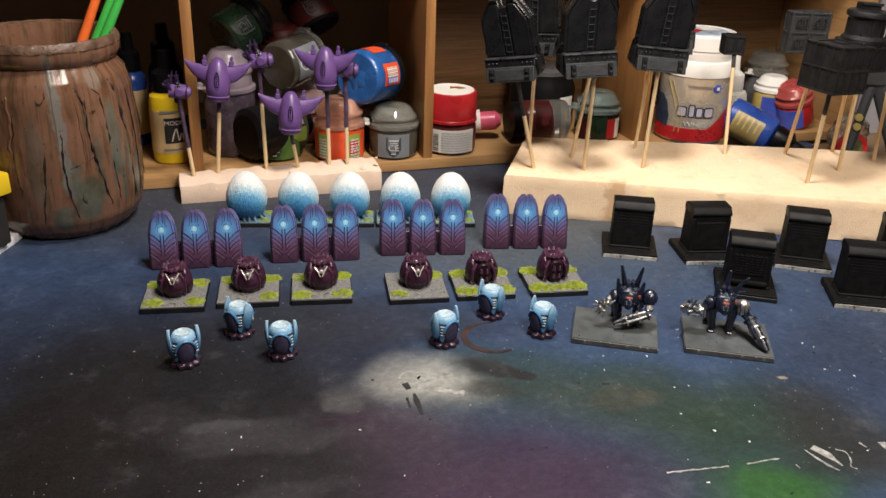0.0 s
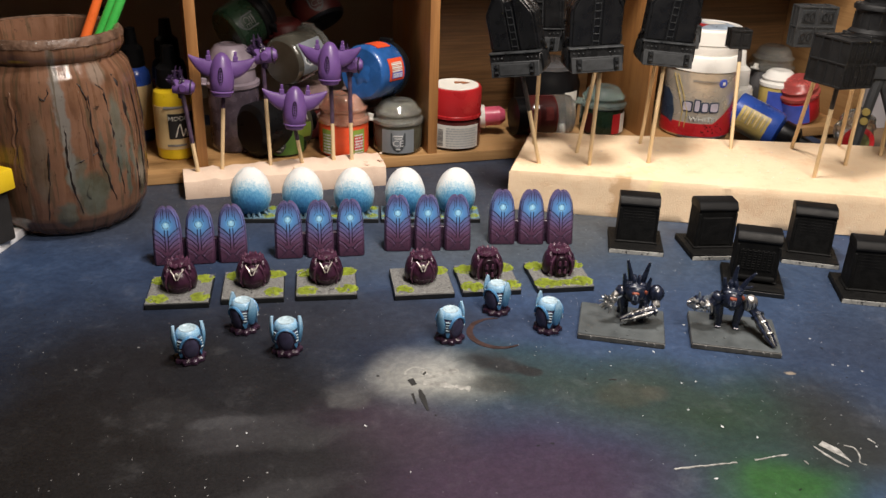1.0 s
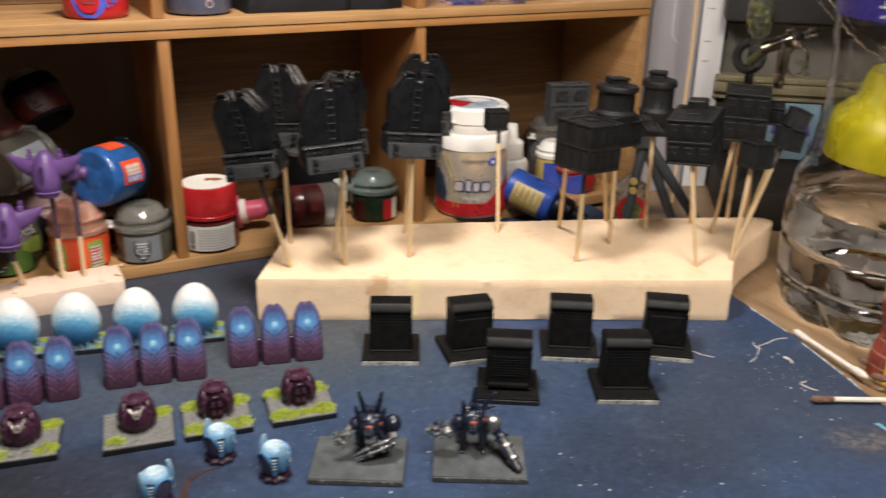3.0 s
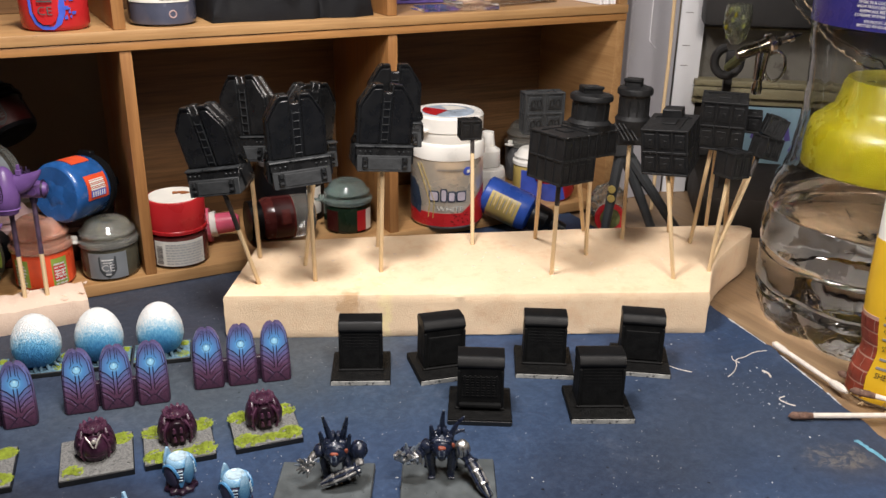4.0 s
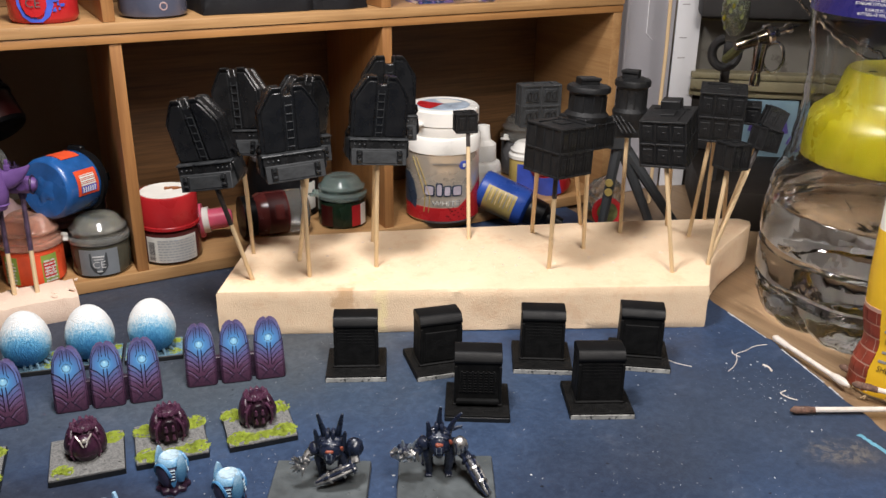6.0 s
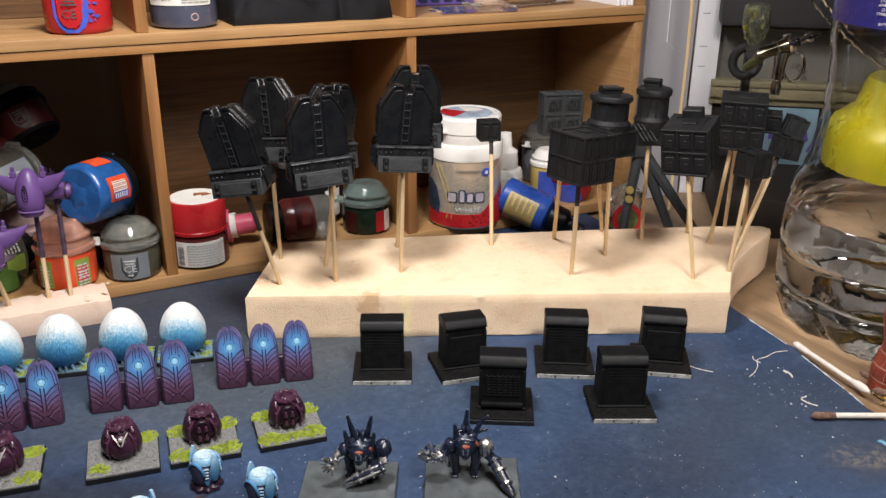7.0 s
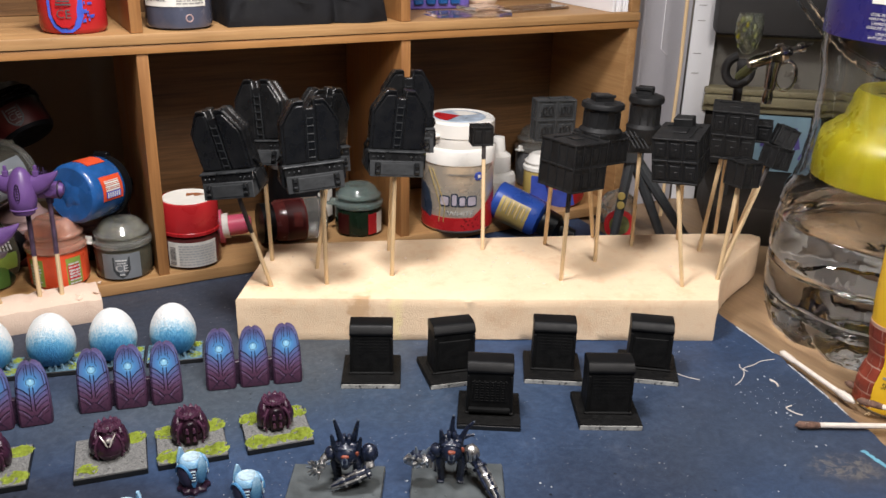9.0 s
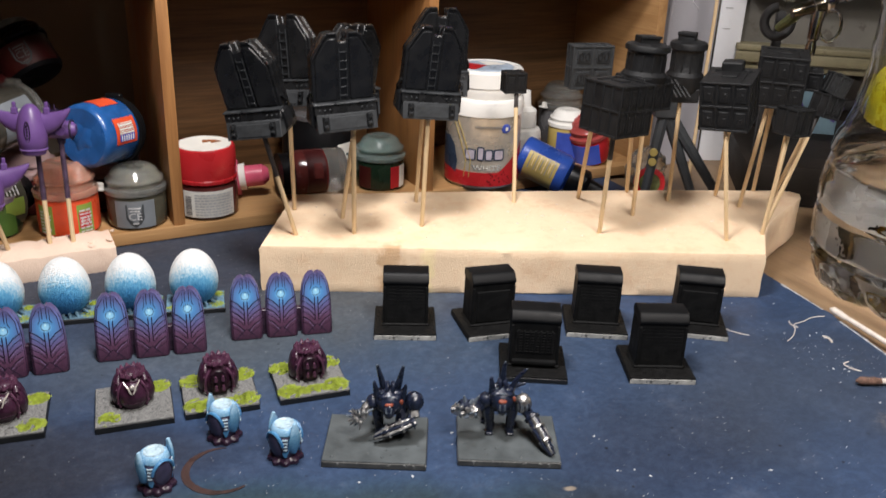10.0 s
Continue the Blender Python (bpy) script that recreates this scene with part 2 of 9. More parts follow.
    nt.links.new(span(nt, mid, 0.25, 0.75, 0.42, 0.62), p.inputs["Roughness"])
    p.inputs["Specular IOR Level"].default_value = 0.24
    bumped(nt, p, mix(nt, 0.4, mid, fine), 0.18, 0.0008)
    return m


def foam_mat(name, colour, pits):
    m, nt, p = nodes_of(name)
    co = coords(nt)
    big, mid, fine = noise_tex(nt, co, 22.0, 5.0), noise_tex(nt, co, 170.0, 5.0, 0.7), noise_tex(nt, co, 1300.0, 2.0)
    col = ramp(nt, big, [(0.3, tuple(0.86 * c for c in colour)), (0.7, colour)])
    col = mix(nt, span(nt, mid, 0.5, 0.75, 0.0, 0.35), col, pits)
    col = mix(nt, span(nt, noise_tex(nt, co, 48.0, 6.0, 0.7), 0.50, 0.66, 0.0, 0.45), col, tuple(0.96 * a for a in pits))
    col = mix(nt, span(nt, noise_tex(nt, co, 420.0, 4.0, 0.7), 0.64, 0.70, 0.0, 0.5), col, (0.93, 0.86, 0.74))
    col = mix(nt, blob(nt, warped(nt, co, 90.0, 0.02, 6.0), 0.274, 0.448, 0.0048, 0.0135, -8, 0.6), col, (0.94, 0.80, 0.42))
    col = mix(nt, maths(nt, "MULTIPLY", blob(nt, warped(nt, co, 200.0, 0.02, 6.0), 0.272, 0.456, 0.009, 0.006, -20, 0.5), span(nt, mid, 0.48, 0.56)), col, (0.95, 0.84, 0.36))
    col = mix(nt, maths(nt, "MULTIPLY", blob(nt, warped(nt, co, 120.0, 0.02, 6.0), 0.2545, 0.4440, 0.0060, 0.0045, -25, 0.5), 0.55), col, (0.45, 0.24, 0.09))
    nt.links.new(col, p.inputs["Base Color"])
    p.inputs["Roughness"].default_value = 0.85
    p.inputs["Subsurface Weight"].default_value = 0.0
    bumped(nt, p, mix(nt, 0.75, mid, fine), 0.45, 0.0009)
    return m


def graded(name, stops, low, high, rough=0.5, wob=0.15, fibre=0.0, glow=None, coat=0.0):
    """Airbrushed paint that blends upwards from low to high in the piece's own height."""
    m, nt, p = nodes_of(name)
    co = coords(nt)
    z = axis_of(nt, co, 2)
    f = nt.nodes.new("ShaderNodeMapRange")
    nt.links.new(z, f.inputs[0])
    f.inputs[1].default_value, f.inputs[2].default_value = low, high
    speck = noise_tex(nt, co, 1500.0, 3.0, 0.7)
    h = maths(nt, "ADD", f.outputs[0], span(nt, speck, 0.3, 0.7, -wob, wob))
    col = ramp(nt, h, stops)
    if glow:
        where, layers = glow
        d = nt.nodes.new("ShaderNodeVectorMath")
        d.operation = "DISTANCE"
        nt.links.new(co, d.inputs[0])
        d.inputs[1].default_value = where
        for radius, colour in layers:
            col = mix(nt, span(nt, d.outputs["Value"], 0.0002, radius, 0.97, 0.0), col, colour)
    nt.links.new(col, p.inputs["Base Color"])
    p.inputs["Roughness"].default_value = rough
    p.inputs["Coat Weight"].default_value = coat
    if fibre:
        mp = nt.nodes.new("ShaderNodeMapping")
        nt.links.new(co, mp.inputs[0])
        mp.inputs["Scale"].default_value = (1, 1, 0.3)
        bumped(nt, p, noise_tex(nt, mp.outputs[0], 900.0, 4.0, 0.7), fibre, 0.0015)
    else:
        bumped(nt, p, speck, 0.12, 0.0004)
    return m


def egg_paint():
    """White airbrushed into blue low on the front, with brushed fibres all over."""
    m, nt, p = nodes_of("egg_paint")
    co = coords(nt)
    mp = nt.nodes.new("ShaderNodeMapping")
    nt.links.new(warped(nt, co, 300.0, 0.0022, 3.0), mp.inputs[0])
    mp.inputs["Scale"].default_value = (1, 1, 0.42)
    hair = noise_tex(nt, mp.outputs[0], 1250.0, 4.0, 0.7)
    d = nt.nodes.new("ShaderNodeVectorMath")
    d.operation = "DISTANCE"
    nt.links.new(co, d.inputs[0])
    d.inputs[1].default_value = (0.0, -0.0125, 0.0045)
    f = maths(nt, "ADD", span(nt, d.outputs["Value"], 0.000, 0.0255, 0.0, 1.0), span(nt, hair, 0.30, 0.70, -0.12, 0.12))
    col = ramp(nt, f, [(0.0, (0.020, 0.13, 0.32)), (0.30, (0.045, 0.24, 0.50)), (0.55, (0.14, 0.42, 0.66)), (0.73, (0.46, 0.66, 0.78)), (0.88, (0.82, 0.86, 0.87)), (1.0, (0.84, 0.85, 0.84))])
    nt.links.new(col, p.inputs["Base Color"])
    p.inputs["Roughness"].default_value = 0.6
    bumped(nt, p, hair, 0.9, 0.0012)
    return m


M_BOARD = desk_paint()
M_DESK = wood("desk_wood", (0.34, 0.23, 0.13), (0.16, 0.095, 0.05), along=1, scale=0.8)
M_FOAM = foam_mat("peach_foam", (0.90, 0.69, 0.47), (0.74, 0.46, 0.26))
M_FOAM_PINK = foam_mat("pink_foam", (0.80, 0.62, 0.49), (0.66, 0.48, 0.37))
M_PINE = wood("pine_board", (0.50, 0.30, 0.13), (0.28, 0.14, 0.05), along=0)
M_PINE_UP = wood("pine_upright", (0.41, 0.20, 0.065), (0.20, 0.085, 0.028), along=2)
M_PINE_LOW = wood("orange_pine_board", (0.47, 0.24, 0.080), (0.25, 0.11, 0.035), along=0)
M_PINE_SIDE = wood("pine_side", (0.44, 0.26, 0.11), (0.24, 0.12, 0.045), along=1)
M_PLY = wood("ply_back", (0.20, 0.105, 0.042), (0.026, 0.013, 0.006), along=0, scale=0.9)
M_STICK = wood("stick_wood", (0.74, 0.57, 0.35), (0.54, 0.38, 0.20), along=2, scale=3.0, rough=0.6)
M_BLACK = paint("black_primer", (0.0085, 0.0088, 0.0095), 0.30, vary=0.3, scale=120, bump=0.25, spec=0.42)
M_BLACK_MATT = paint("matt_black_primer", (0.0100, 0.0103, 0.0110), 0.52, vary=0.35, scale=160, bump=0.45, fine=900, spec=0.36)
M_BLACK_DULL = paint("dull_black_primer", (0.0074, 0.0076, 0.0078), 0.62, vary=0.35, scale=200, bump=0.25, spec=0.12)
M_HOOD = paint("smooth_black_primer", (0.0058, 0.0060, 0.0066), 0.42, vary=0.2, scale=120, bump=0.05, spec=0.17)
M_BLACK_EDGE = paint("scuffed_black_primer", (0.026, 0.028, 0.030), 0.34, vary=0.5, scale=250, bump=0.2)
# Primer greyed for the light off hull lower boxes; also one grey crate.
M_BLACK_LOW = paint("grey_black_primer", (0.030, 0.032, 0.034), 0.62, vary=0.4, scale=150, bump=0.3, spec=0.3)
M_BLACK_BASE = paint("gritty_black", (0.006, 0.006, 0.006), 0.6, vary=0.5, scale=400, bump=1.0, fine=1100, worn=(0.045, 0.042, 0.036), wear=0.62, spec=0.15)
M_BASE_EDGE = paint("bare_base_edge", (0.36, 0.36, 0.34), 0.55, vary=0.4, scale=160, worn=(0.06, 0.06, 0.06), wear=0.54)
M_EDGE_BLACK = paint("black_base_edge", (0.010, 0.011, 0.012), 0.45)
M_GREY_BASE = paint("grey_base_paint", (0.070, 0.080, 0.084), 0.5, vary=0.3, scale=90, worn=(0.16, 0.16, 0.15), wear=0.70)
M_GRAVEL = paint("grey_gravel", (0.165, 0.165, 0.16), 0.85, vary=0.65, scale=1500, bump=1.0, fine=2000, worn=(0.34, 0.34, 0.33), wear=0.60)
M_GRASS = paint("lime_flock", (0.35, 0.42, 0.055), 0.9, vary=0.35, scale=420, bump=0.2)
M_PLUM = paint("plum_paint", (0.034, 0.009, 0.024), 0.36, vary=0.4, scale=260, bump=0.4, coat=0.08)
M_PLUM_LIGHT = paint("plum_highlight", (0.085, 0.032, 0.062), 0.34, vary=0.3, scale=200)
M_BONE = paint("silver_bone", (0.62, 0.58, 0.52), 0.35, vary=0.2, metal=0.3)
M_PURPLE = paint("violet_plastic_paint", (0.122, 0.060, 0.205), 0.42, vary=0.18, scale=90, bump=0.1)
M_PURPLE_DARK = paint("dark_violet_paint", (0.022, 0.011, 0.036), 0.38, vary=0.4, scale=200)
M_NAVY = paint("dark_blue_gloss", (0.010, 0.014, 0.030), 0.30, vary=0.5, scale=350, bump=0.4, fine=500, coat=0.2, worn=(0.10, 0.11, 0.13), wear=0.66)
M_STEEL = paint("drybrushed_steel", (0.42, 0.41, 0.40), 0.34, metal=0.9, vary=0.5, scale=300, bump=0.4, worn=(0.03, 0.03, 0.03), wear=0.60)
M_ORANGE = paint("orange_spot_paint", (0.24, 0.062, 0.035), 0.5, vary=0.4, scale=400, worn=(0.05, 0.03, 0.03), wear=0.60)
M_POD_DARK = paint("pod_aubergine", (0.045, 0.042, 0.085), 0.40, vary=0.3, scale=300)
M_POD_FOOT = paint("pod_foot", (0.030, 0.014, 0.030), 0.32, vary=0.3, scale=300)
M_POD_BLUE = graded("pod_sky_blue", [(0.0, (0.036, 0.128, 0.282)), (0.40, (0.072, 0.224, 0.422)), (0.75, (0.144, 0.336, 0.528)), (1.0, (0.317, 0.496, 0.651))], 0.002, 0.016, 0.36)
M_POD_WHITE = paint("pod_white", (0.38, 0.50, 0.57), 0.32, vary=0.25, scale=400)
M_EGG = egg_paint()
M_EGG_FOOT = paint("egg_foot_blue", (0.11, 0.20, 0.27), 0.6, vary=0.5, scale=500, bump=0.8, worn=(0.30, 0.34, 0.36), wear=0.60)
M_SHIELD = graded("shield_paint", [(0.0, (0.034, 0.012, 0.028)), (0.22, (0.088, 0.036, 0.074)), (0.48, (0.165, 0.088, 0.185)), (0.80, (0.16, 0.105, 0.24)), (1.0, (0.070, 0.036, 0.078))], 0.0, 0.031, 0.42, 0.05, glow=((0, -0.0026, 0.0208), ((0.0135, (0.060, 0.16, 0.42)), (0.0080, (0.10, 0.33, 0.66)), (0.0030, (0.34, 0.68, 0.90)))), coat=0.05)
M_SHIELD_EDGE = paint("shield_edge_highlight", (0.20, 0.15, 0.27), 0.4, vary=0.3, scale=300)
M_SHIELD_LINE = paint("shield_groove", (0.018, 0.010, 0.026), 0.45)
M_SHIELD_SPOT = paint("shield_bright_spot", (0.50, 0.80, 0.93), 0.4, vary=0.1)
M_WHITE_PLASTIC = paint("white_plastic", (0.80, 0.79, 0.75), 0.32, vary=0.05, scale=40, bump=0.03)
M_RED_PLASTIC = paint("red_plastic", (0.43, 0.018, 0.022), 0.30, vary=0.12, scale=60, bump=0.05)
M_PAPER = paint("white_label", (0.74, 0.72, 0.66), 0.6, vary=0.08, scale=80, bump=0.05)
M_INK = paint("black_ink", (0.02, 0.02, 0.02), 0.6)
M_INK_GREY = paint("grey_ink", (0.24, 0.23, 0.22), 0.6)
M_PINK = paint("pink_plastic", (0.62, 0.10, 0.17), 0.35, vary=0.15)
M_ORANGE_PAINT = paint("orange_red_paint", (0.62, 0.075, 0.025), 0.35, vary=0.2, scale=80)
M_ORANGE_LID = paint("cloudy_orange_lid", (0.92, 0.54, 0.40), 0.12, vary=0.1, scale=70, bump=0.05, transmit=0.74, ior=1.38, coat=0.7)
M_CLOUDY = paint("cloudy_clear_plastic", (0.88, 0.88, 0.83), 0.09, vary=0.06, scale=90, bump=0.05, transmit=0.91, ior=1.38, coat=0.7)
M_CLOUDY_TEAL = paint("cloudy_teal_lid", (0.60, 0.74, 0.70), 0.12, vary=0.1, scale=70, bump=0.05, transmit=0.84, ior=1.38, coat=0.7)
M_OLIVE = paint("olive_paint", (0.075, 0.070, 0.050), 0.16, vary=0.3, scale=60, transmit=0.15)
M_SLATE = paint("slate_label", (0.16, 0.175, 0.19), 0.45, vary=0.15)
M_LIME_LABEL = paint("lime_label", (0.20, 0.29, 0.05), 0.5)
M_LEAF = paint("leaf_green_label", (0.055, 0.12, 0.022), 0.45, vary=0.3)
M_BLUE_POT = paint("blue_pot", (0.018, 0.085, 0.27), 0.22, vary=0.35, scale=70, coat=0.3)
M_BLUE_LABEL = paint("royal_blue_label", (0.05, 0.09, 0.46), 0.4)
# Green pot colour, darkened for the shade on the pile.
M_GREEN_POT = paint("dark_green_pot", (0.010, 0.024, 0.013), 0.28, vary=0.3)
M_RUST = paint("brick_red_liquid", (0.10, 0.022, 0.020), 0.2, vary=0.3, transmit=0.1)
# Dark glass and caps, blackened further for the shade deep in the compartments.
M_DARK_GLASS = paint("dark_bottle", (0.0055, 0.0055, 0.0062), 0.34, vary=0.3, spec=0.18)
M_GREY_LIQUID = paint("grey_wash", (0.11, 0.11, 0.115), 0.25, vary=0.3, transmit=0.1)
M_PURPLE_WASH = paint("pale_violet_wash", (0.27, 0.22, 0.26), 0.35, vary=0.3, transmit=0.3)
M_PINK_LID = paint("cloudy_pink_lid", (0.50, 0.34, 0.33), 0.35, vary=0.2, transmit=0.3)
M_YELLOW = paint("yellow_plastic", (0.72, 0.50, 0.02), 0.35, vary=0.12, scale=60)
M_YELLOW_LABEL = paint("yellow_label", (0.74, 0.45, 0.02), 0.4, vary=0.08)
M_CREAM = paint("cream_label", (0.66, 0.50, 0.26), 0.5, vary=0.1)
M_SILVER_LABEL = paint("silver_foil_label", (0.68, 0.62, 0.52), 0.30, metal=0.55, vary=0.15, scale=25, bump=0.02)
M_GREEN_LABEL = paint("deep_blue_foil", (0.030, 0.045, 0.075), 0.3, vary=0.3)
M_BLUE_BOTTLE = paint("blue_bottle", (0.025, 0.07, 0.33), 0.3, vary=0.2)
M_GOLD_LABEL = paint("gold_label", (0.42, 0.32, 0.10), 0.4, vary=0.2)
M_CLEAR = clear("clear_plastic", (0.985, 0.99, 0.99), ior=1.46, transmit=1.0, bump=0.16, rough=0.0, scale=70.0)
M_WATER = clear("water", (0.98, 0.99, 0.99), 0.0, 1.33, transmit=1.0, bump=0.16, scale=110.0)
M_ACRYLIC = clear("clear_acrylic", (0.97, 0.94, 0.92), 0.10, 1.22)
M_LEMON = paint("lemon_plastic", (0.165, 0.142, 0.0015), 0.34, vary=0.10, scale=40)
M_BRICK = paint("printed_brick", (0.24, 0.045, 0.025), 0.45, vary=0.35, scale=120)
M_MORTAR = paint("printed_mortar", (0.42, 0.26, 0.20), 0.5)
M_CLOTH = paint("black_cloth", (0.006, 0.006, 0.0075), 0.75, vary=0.3, scale=60, bump=0.9, fine=1600, spec=0.3)
M_CHROME = paint("chrome", (0.62, 0.61, 0.60), 0.16, metal=1.0, vary=0.15, scale=90, bump=0.05)
M_GREY_METAL = paint("grey_enamel", (0.125, 0.117, 0.100), 0.42, vary=0.3, scale=14, worn=(0.07, 0.062, 0.05), wear=0.57)
M_LEDGE = paint("olive_grey_ledge", (0.17, 0.148, 0.085), 0.5, vary=0.3, scale=22, worn=(0.09, 0.075, 0.045), wear=0.58)
M_DARK = paint("dark_clutter", (0.018, 0.017, 0.017), 0.6, vary=0.4, scale=30)
M_BROWN_DARK = paint("dark_brown_board", (0.045, 0.034, 0.026), 0.6, vary=0.3, scale=20)
M_FOLDER = paint("grey_card", (0.40, 0.39, 0.42), 0.55, vary=0.06, scale=14)
M_SHEET = paint("white_paper", (0.84, 0.84, 0.86), 0.6, vary=0.03, scale=14)
M_SKY_POSTER = paint("pale_blue_card", (0.20, 0.31, 0.38), 0.5, vary=0.2, scale=20)
M_VIOLET_INK = paint("violet_ink", (0.10, 0.07, 0.30), 0.5)
M_SWAB = paint("cotton_swab", (0.74, 0.67, 0.60), 0.75, vary=0.15, scale=200, bump=0.5)
M_SWAB_DIRTY = paint("soiled_swab", (0.16, 0.09, 0.065), 0.8, vary=0.6, scale=300, bump=0.7, worn=(0.5, 0.42, 0.36), wear=0.60)
M_CHIP = paint("chipped_white", (0.52, 0.54, 0.56), 0.7, vary=0.2, scale=200)
M_RING = paint("brown_ring", (0.040, 0.022, 0.020), 0.4, vary=0.4, scale=150)
M_MARK = paint("white_marks", (0.27, 0.27, 0.26), 0.6, vary=0.6, scale=300)
M_SMEAR = paint("rubbed_white_smear", (0.25, 0.25, 0.235), 0.65, vary=0.5, scale=260)
M_DARK_MARK = paint("black_marks", (0.015, 0.015, 0.015), 0.6)
M_SKY_MARK = paint("light_blue_mark", (0.12, 0.32, 0.44), 0.5, vary=0.3)
M_WALL = paint("room_wall", (0.42, 0.37, 0.30), 0.8, vary=0.06, scale=4, fine=200)
M_CEILING = paint("ceiling_white", (0.72, 0.70, 0.66), 0.9, vary=0.04, scale=4)
M_BRUSH_ORANGE = paint("orange_handle", (0.75, 0.14, 0.03), 0.3, vary=0.1)
M_BRUSH_GREEN = paint("green_handle", (0.04, 0.36, 0.06), 0.3, vary=0.1)


def drippy_jar():
    """Old glass jar: a skin of brown paint, bare teal glass low down, one grey-teal streak."""
    m, nt, p = nodes_of("paint_caked_glass")
    co = coords(nt)
    mid, fine = noise_tex(nt, co, 60.0, 6.0, 0.65), noise_tex(nt, co, 500.0, 4.0, 0.7)
    sep = nt.nodes.new("ShaderNodeSeparateXYZ")
    nt.links.new(co, sep.inputs[0])
    ang = maths(nt, "ARCTAN2", sep.outputs[1], sep.outputs[0])
    comb = nt.nodes.new("ShaderNodeCombineXYZ")
    nt.links.new(ang, comb.inputs[0])
    nt.links.new(maths(nt, "MULTIPLY", sep.outputs[2], 20.0), comb.inputs[1])
    flat = warped(nt, comb.outputs[0], 5.0, 0.22, 6.0)
    mp = nt.nodes.new("ShaderNodeMapping")
    nt.links.new(comb.outputs[0], mp.inputs[0])
    mp.inputs["Scale"].default_value = (9.0, 0.9, 1.0)
    runs = noise_tex(nt, mp.outputs[0], 1.0, 4.0, 0.6)
    brown = ramp(nt, mid, [(0.25, (0.075, 0.036, 0.020)), (0.5, (0.135, 0.066, 0.037)), (0.8, (0.185, 0.098, 0.060))])
    brown = mix(nt, span(nt, runs, 0.44, 0.50, 0.0, 0.55), brown, (0.190, 0.100, 0.064))
    brown = mix(nt, span(nt, runs, 0.30, 0.45, 0.55, 0.0), brown, (0.075, 0.040, 0.026))
    glass = ramp(nt, mid, [(0.3, (0.045, 0.040, 0.022)), (0.5, (0.075, 0.085, 0.065)), (0.75, (0.095, 0.120, 0.105))])
    col = brown
    for deg, z, wide, tall, most in ((-108, 0.026, 0.20, 0.25, 0.9), (-118, 0.040, 0.10, 0.22, 0.7), (-79, 0.032, 0.045, 0.28, 0.9), (-128, 0.016, 0.14, 0.14, 0.8), (-87, 0.040, 0.03, 0.22, 0.8), (-60, 0.030, 0.12, 0.30, 0.8), (-84, 0.056, 0.10, 0.42, 0.75), (-97, 0.045, 0.05, 0.35, 0.7), (-72, 0.050, 0.03, 0.5, 0.8), (-140, 0.050, 0.10, 0.5, 0.45), (-20, 0.030, 0.3, 0.3, 0.8)):
        col = mix(nt, maths(nt, "MULTIPLY", blob(nt, flat, radians(deg), z * 20, wide, tall, 0, 0.22), most), col, glass)
    col = mix(nt, maths(nt, "MULTIPLY", blob(nt, flat, radians(-122), 1.35, 0.060, 0.75, 3, 0.35), 0.75), col, (0.155, 0.160, 0.150))
    # Pale patch paints a highlight onto the front of the shoulder.
    col = mix(nt, maths(nt, "MULTIPLY", blob(nt, flat, radians(-92), 1.80, 0.11, 0.10, 0, 0.5), 0.6), col, (0.24, 0.20, 0.165))
    col = mix(nt, span(nt, noise_tex(nt, co, 130.0, 8.0, 0.75), 0.61, 0.67, 0.0, 0.85), col, (0.022, 0.014, 0.010))
    col = mix(nt, span(nt, noise_tex(nt, warped(nt, mp.outputs[0], 1.5, 0.6), 1.3, 5.0, 0.6), 0.56, 0.60, 0.0, 0.6), col, (0.070, 0.052, 0.030))
    nt.links.new(col, p.inputs["Base Color"])
    nt.links.new(span(nt, mid, 0.3, 0.7, 0.08, 0.26), p.inputs["Roughness"])
    bumped(nt, p, mix(nt, 0.6, runs, mid), 0.25, 0.0020)
    return m


M_JAR = drippy_jar()


# ---- mesh helpers ----
def finish(bm, angle=35.0):
    bmesh.ops.recalc_face_normals(bm, faces=bm.faces[:])
    me = bpy.data.meshes.new("mesh")
    bm.to_mesh(me)
    bm.free()
    me.shade_smooth()
    me.set_sharp_from_angle(angle=radians(angle))
    return me


def part(name, bm, material, parent, label="", m=None):
    me = bm if isinstance(bm, bpy.types.Mesh) else finish(bm)
    me.name = name
    for one in material if isinstance(material, (list, tuple)) else [material]:
        me.materials.append(one)
    ob = new(name, me)
    if parent:
        ob.parent = parent
    if m is not None:
        ob.matrix_basis = m
    return tagged(ob, label)


def thing(name, label, category, m, group="", kind=""):
    ob = new(name)
    ob.empty_display_size = 0.01
    ob.matrix_basis = m
    return tagged(ob, label, category, group, kind)


def solo(name, bm, material, label, category, m, group="", kind=""):
    return tagged(part(name, bm, material, None, "", m), label, category, group, kind)


def box(w, d, h, bevel=0.0, seg=2):
    """Stands on z = 0, centred in x and y."""
    bm = bmesh.new()
    bmesh.ops.create_cube(bm, size=1.0, matrix=Matrix.LocRotScale((0, 0, h / 2), None, (w, d, h)))
    if bevel:
        bmesh.ops.bevel(bm, geom=bm.edges[:], offset=bevel, segments=seg, affect="EDGES", profile=0.6)
    return bm


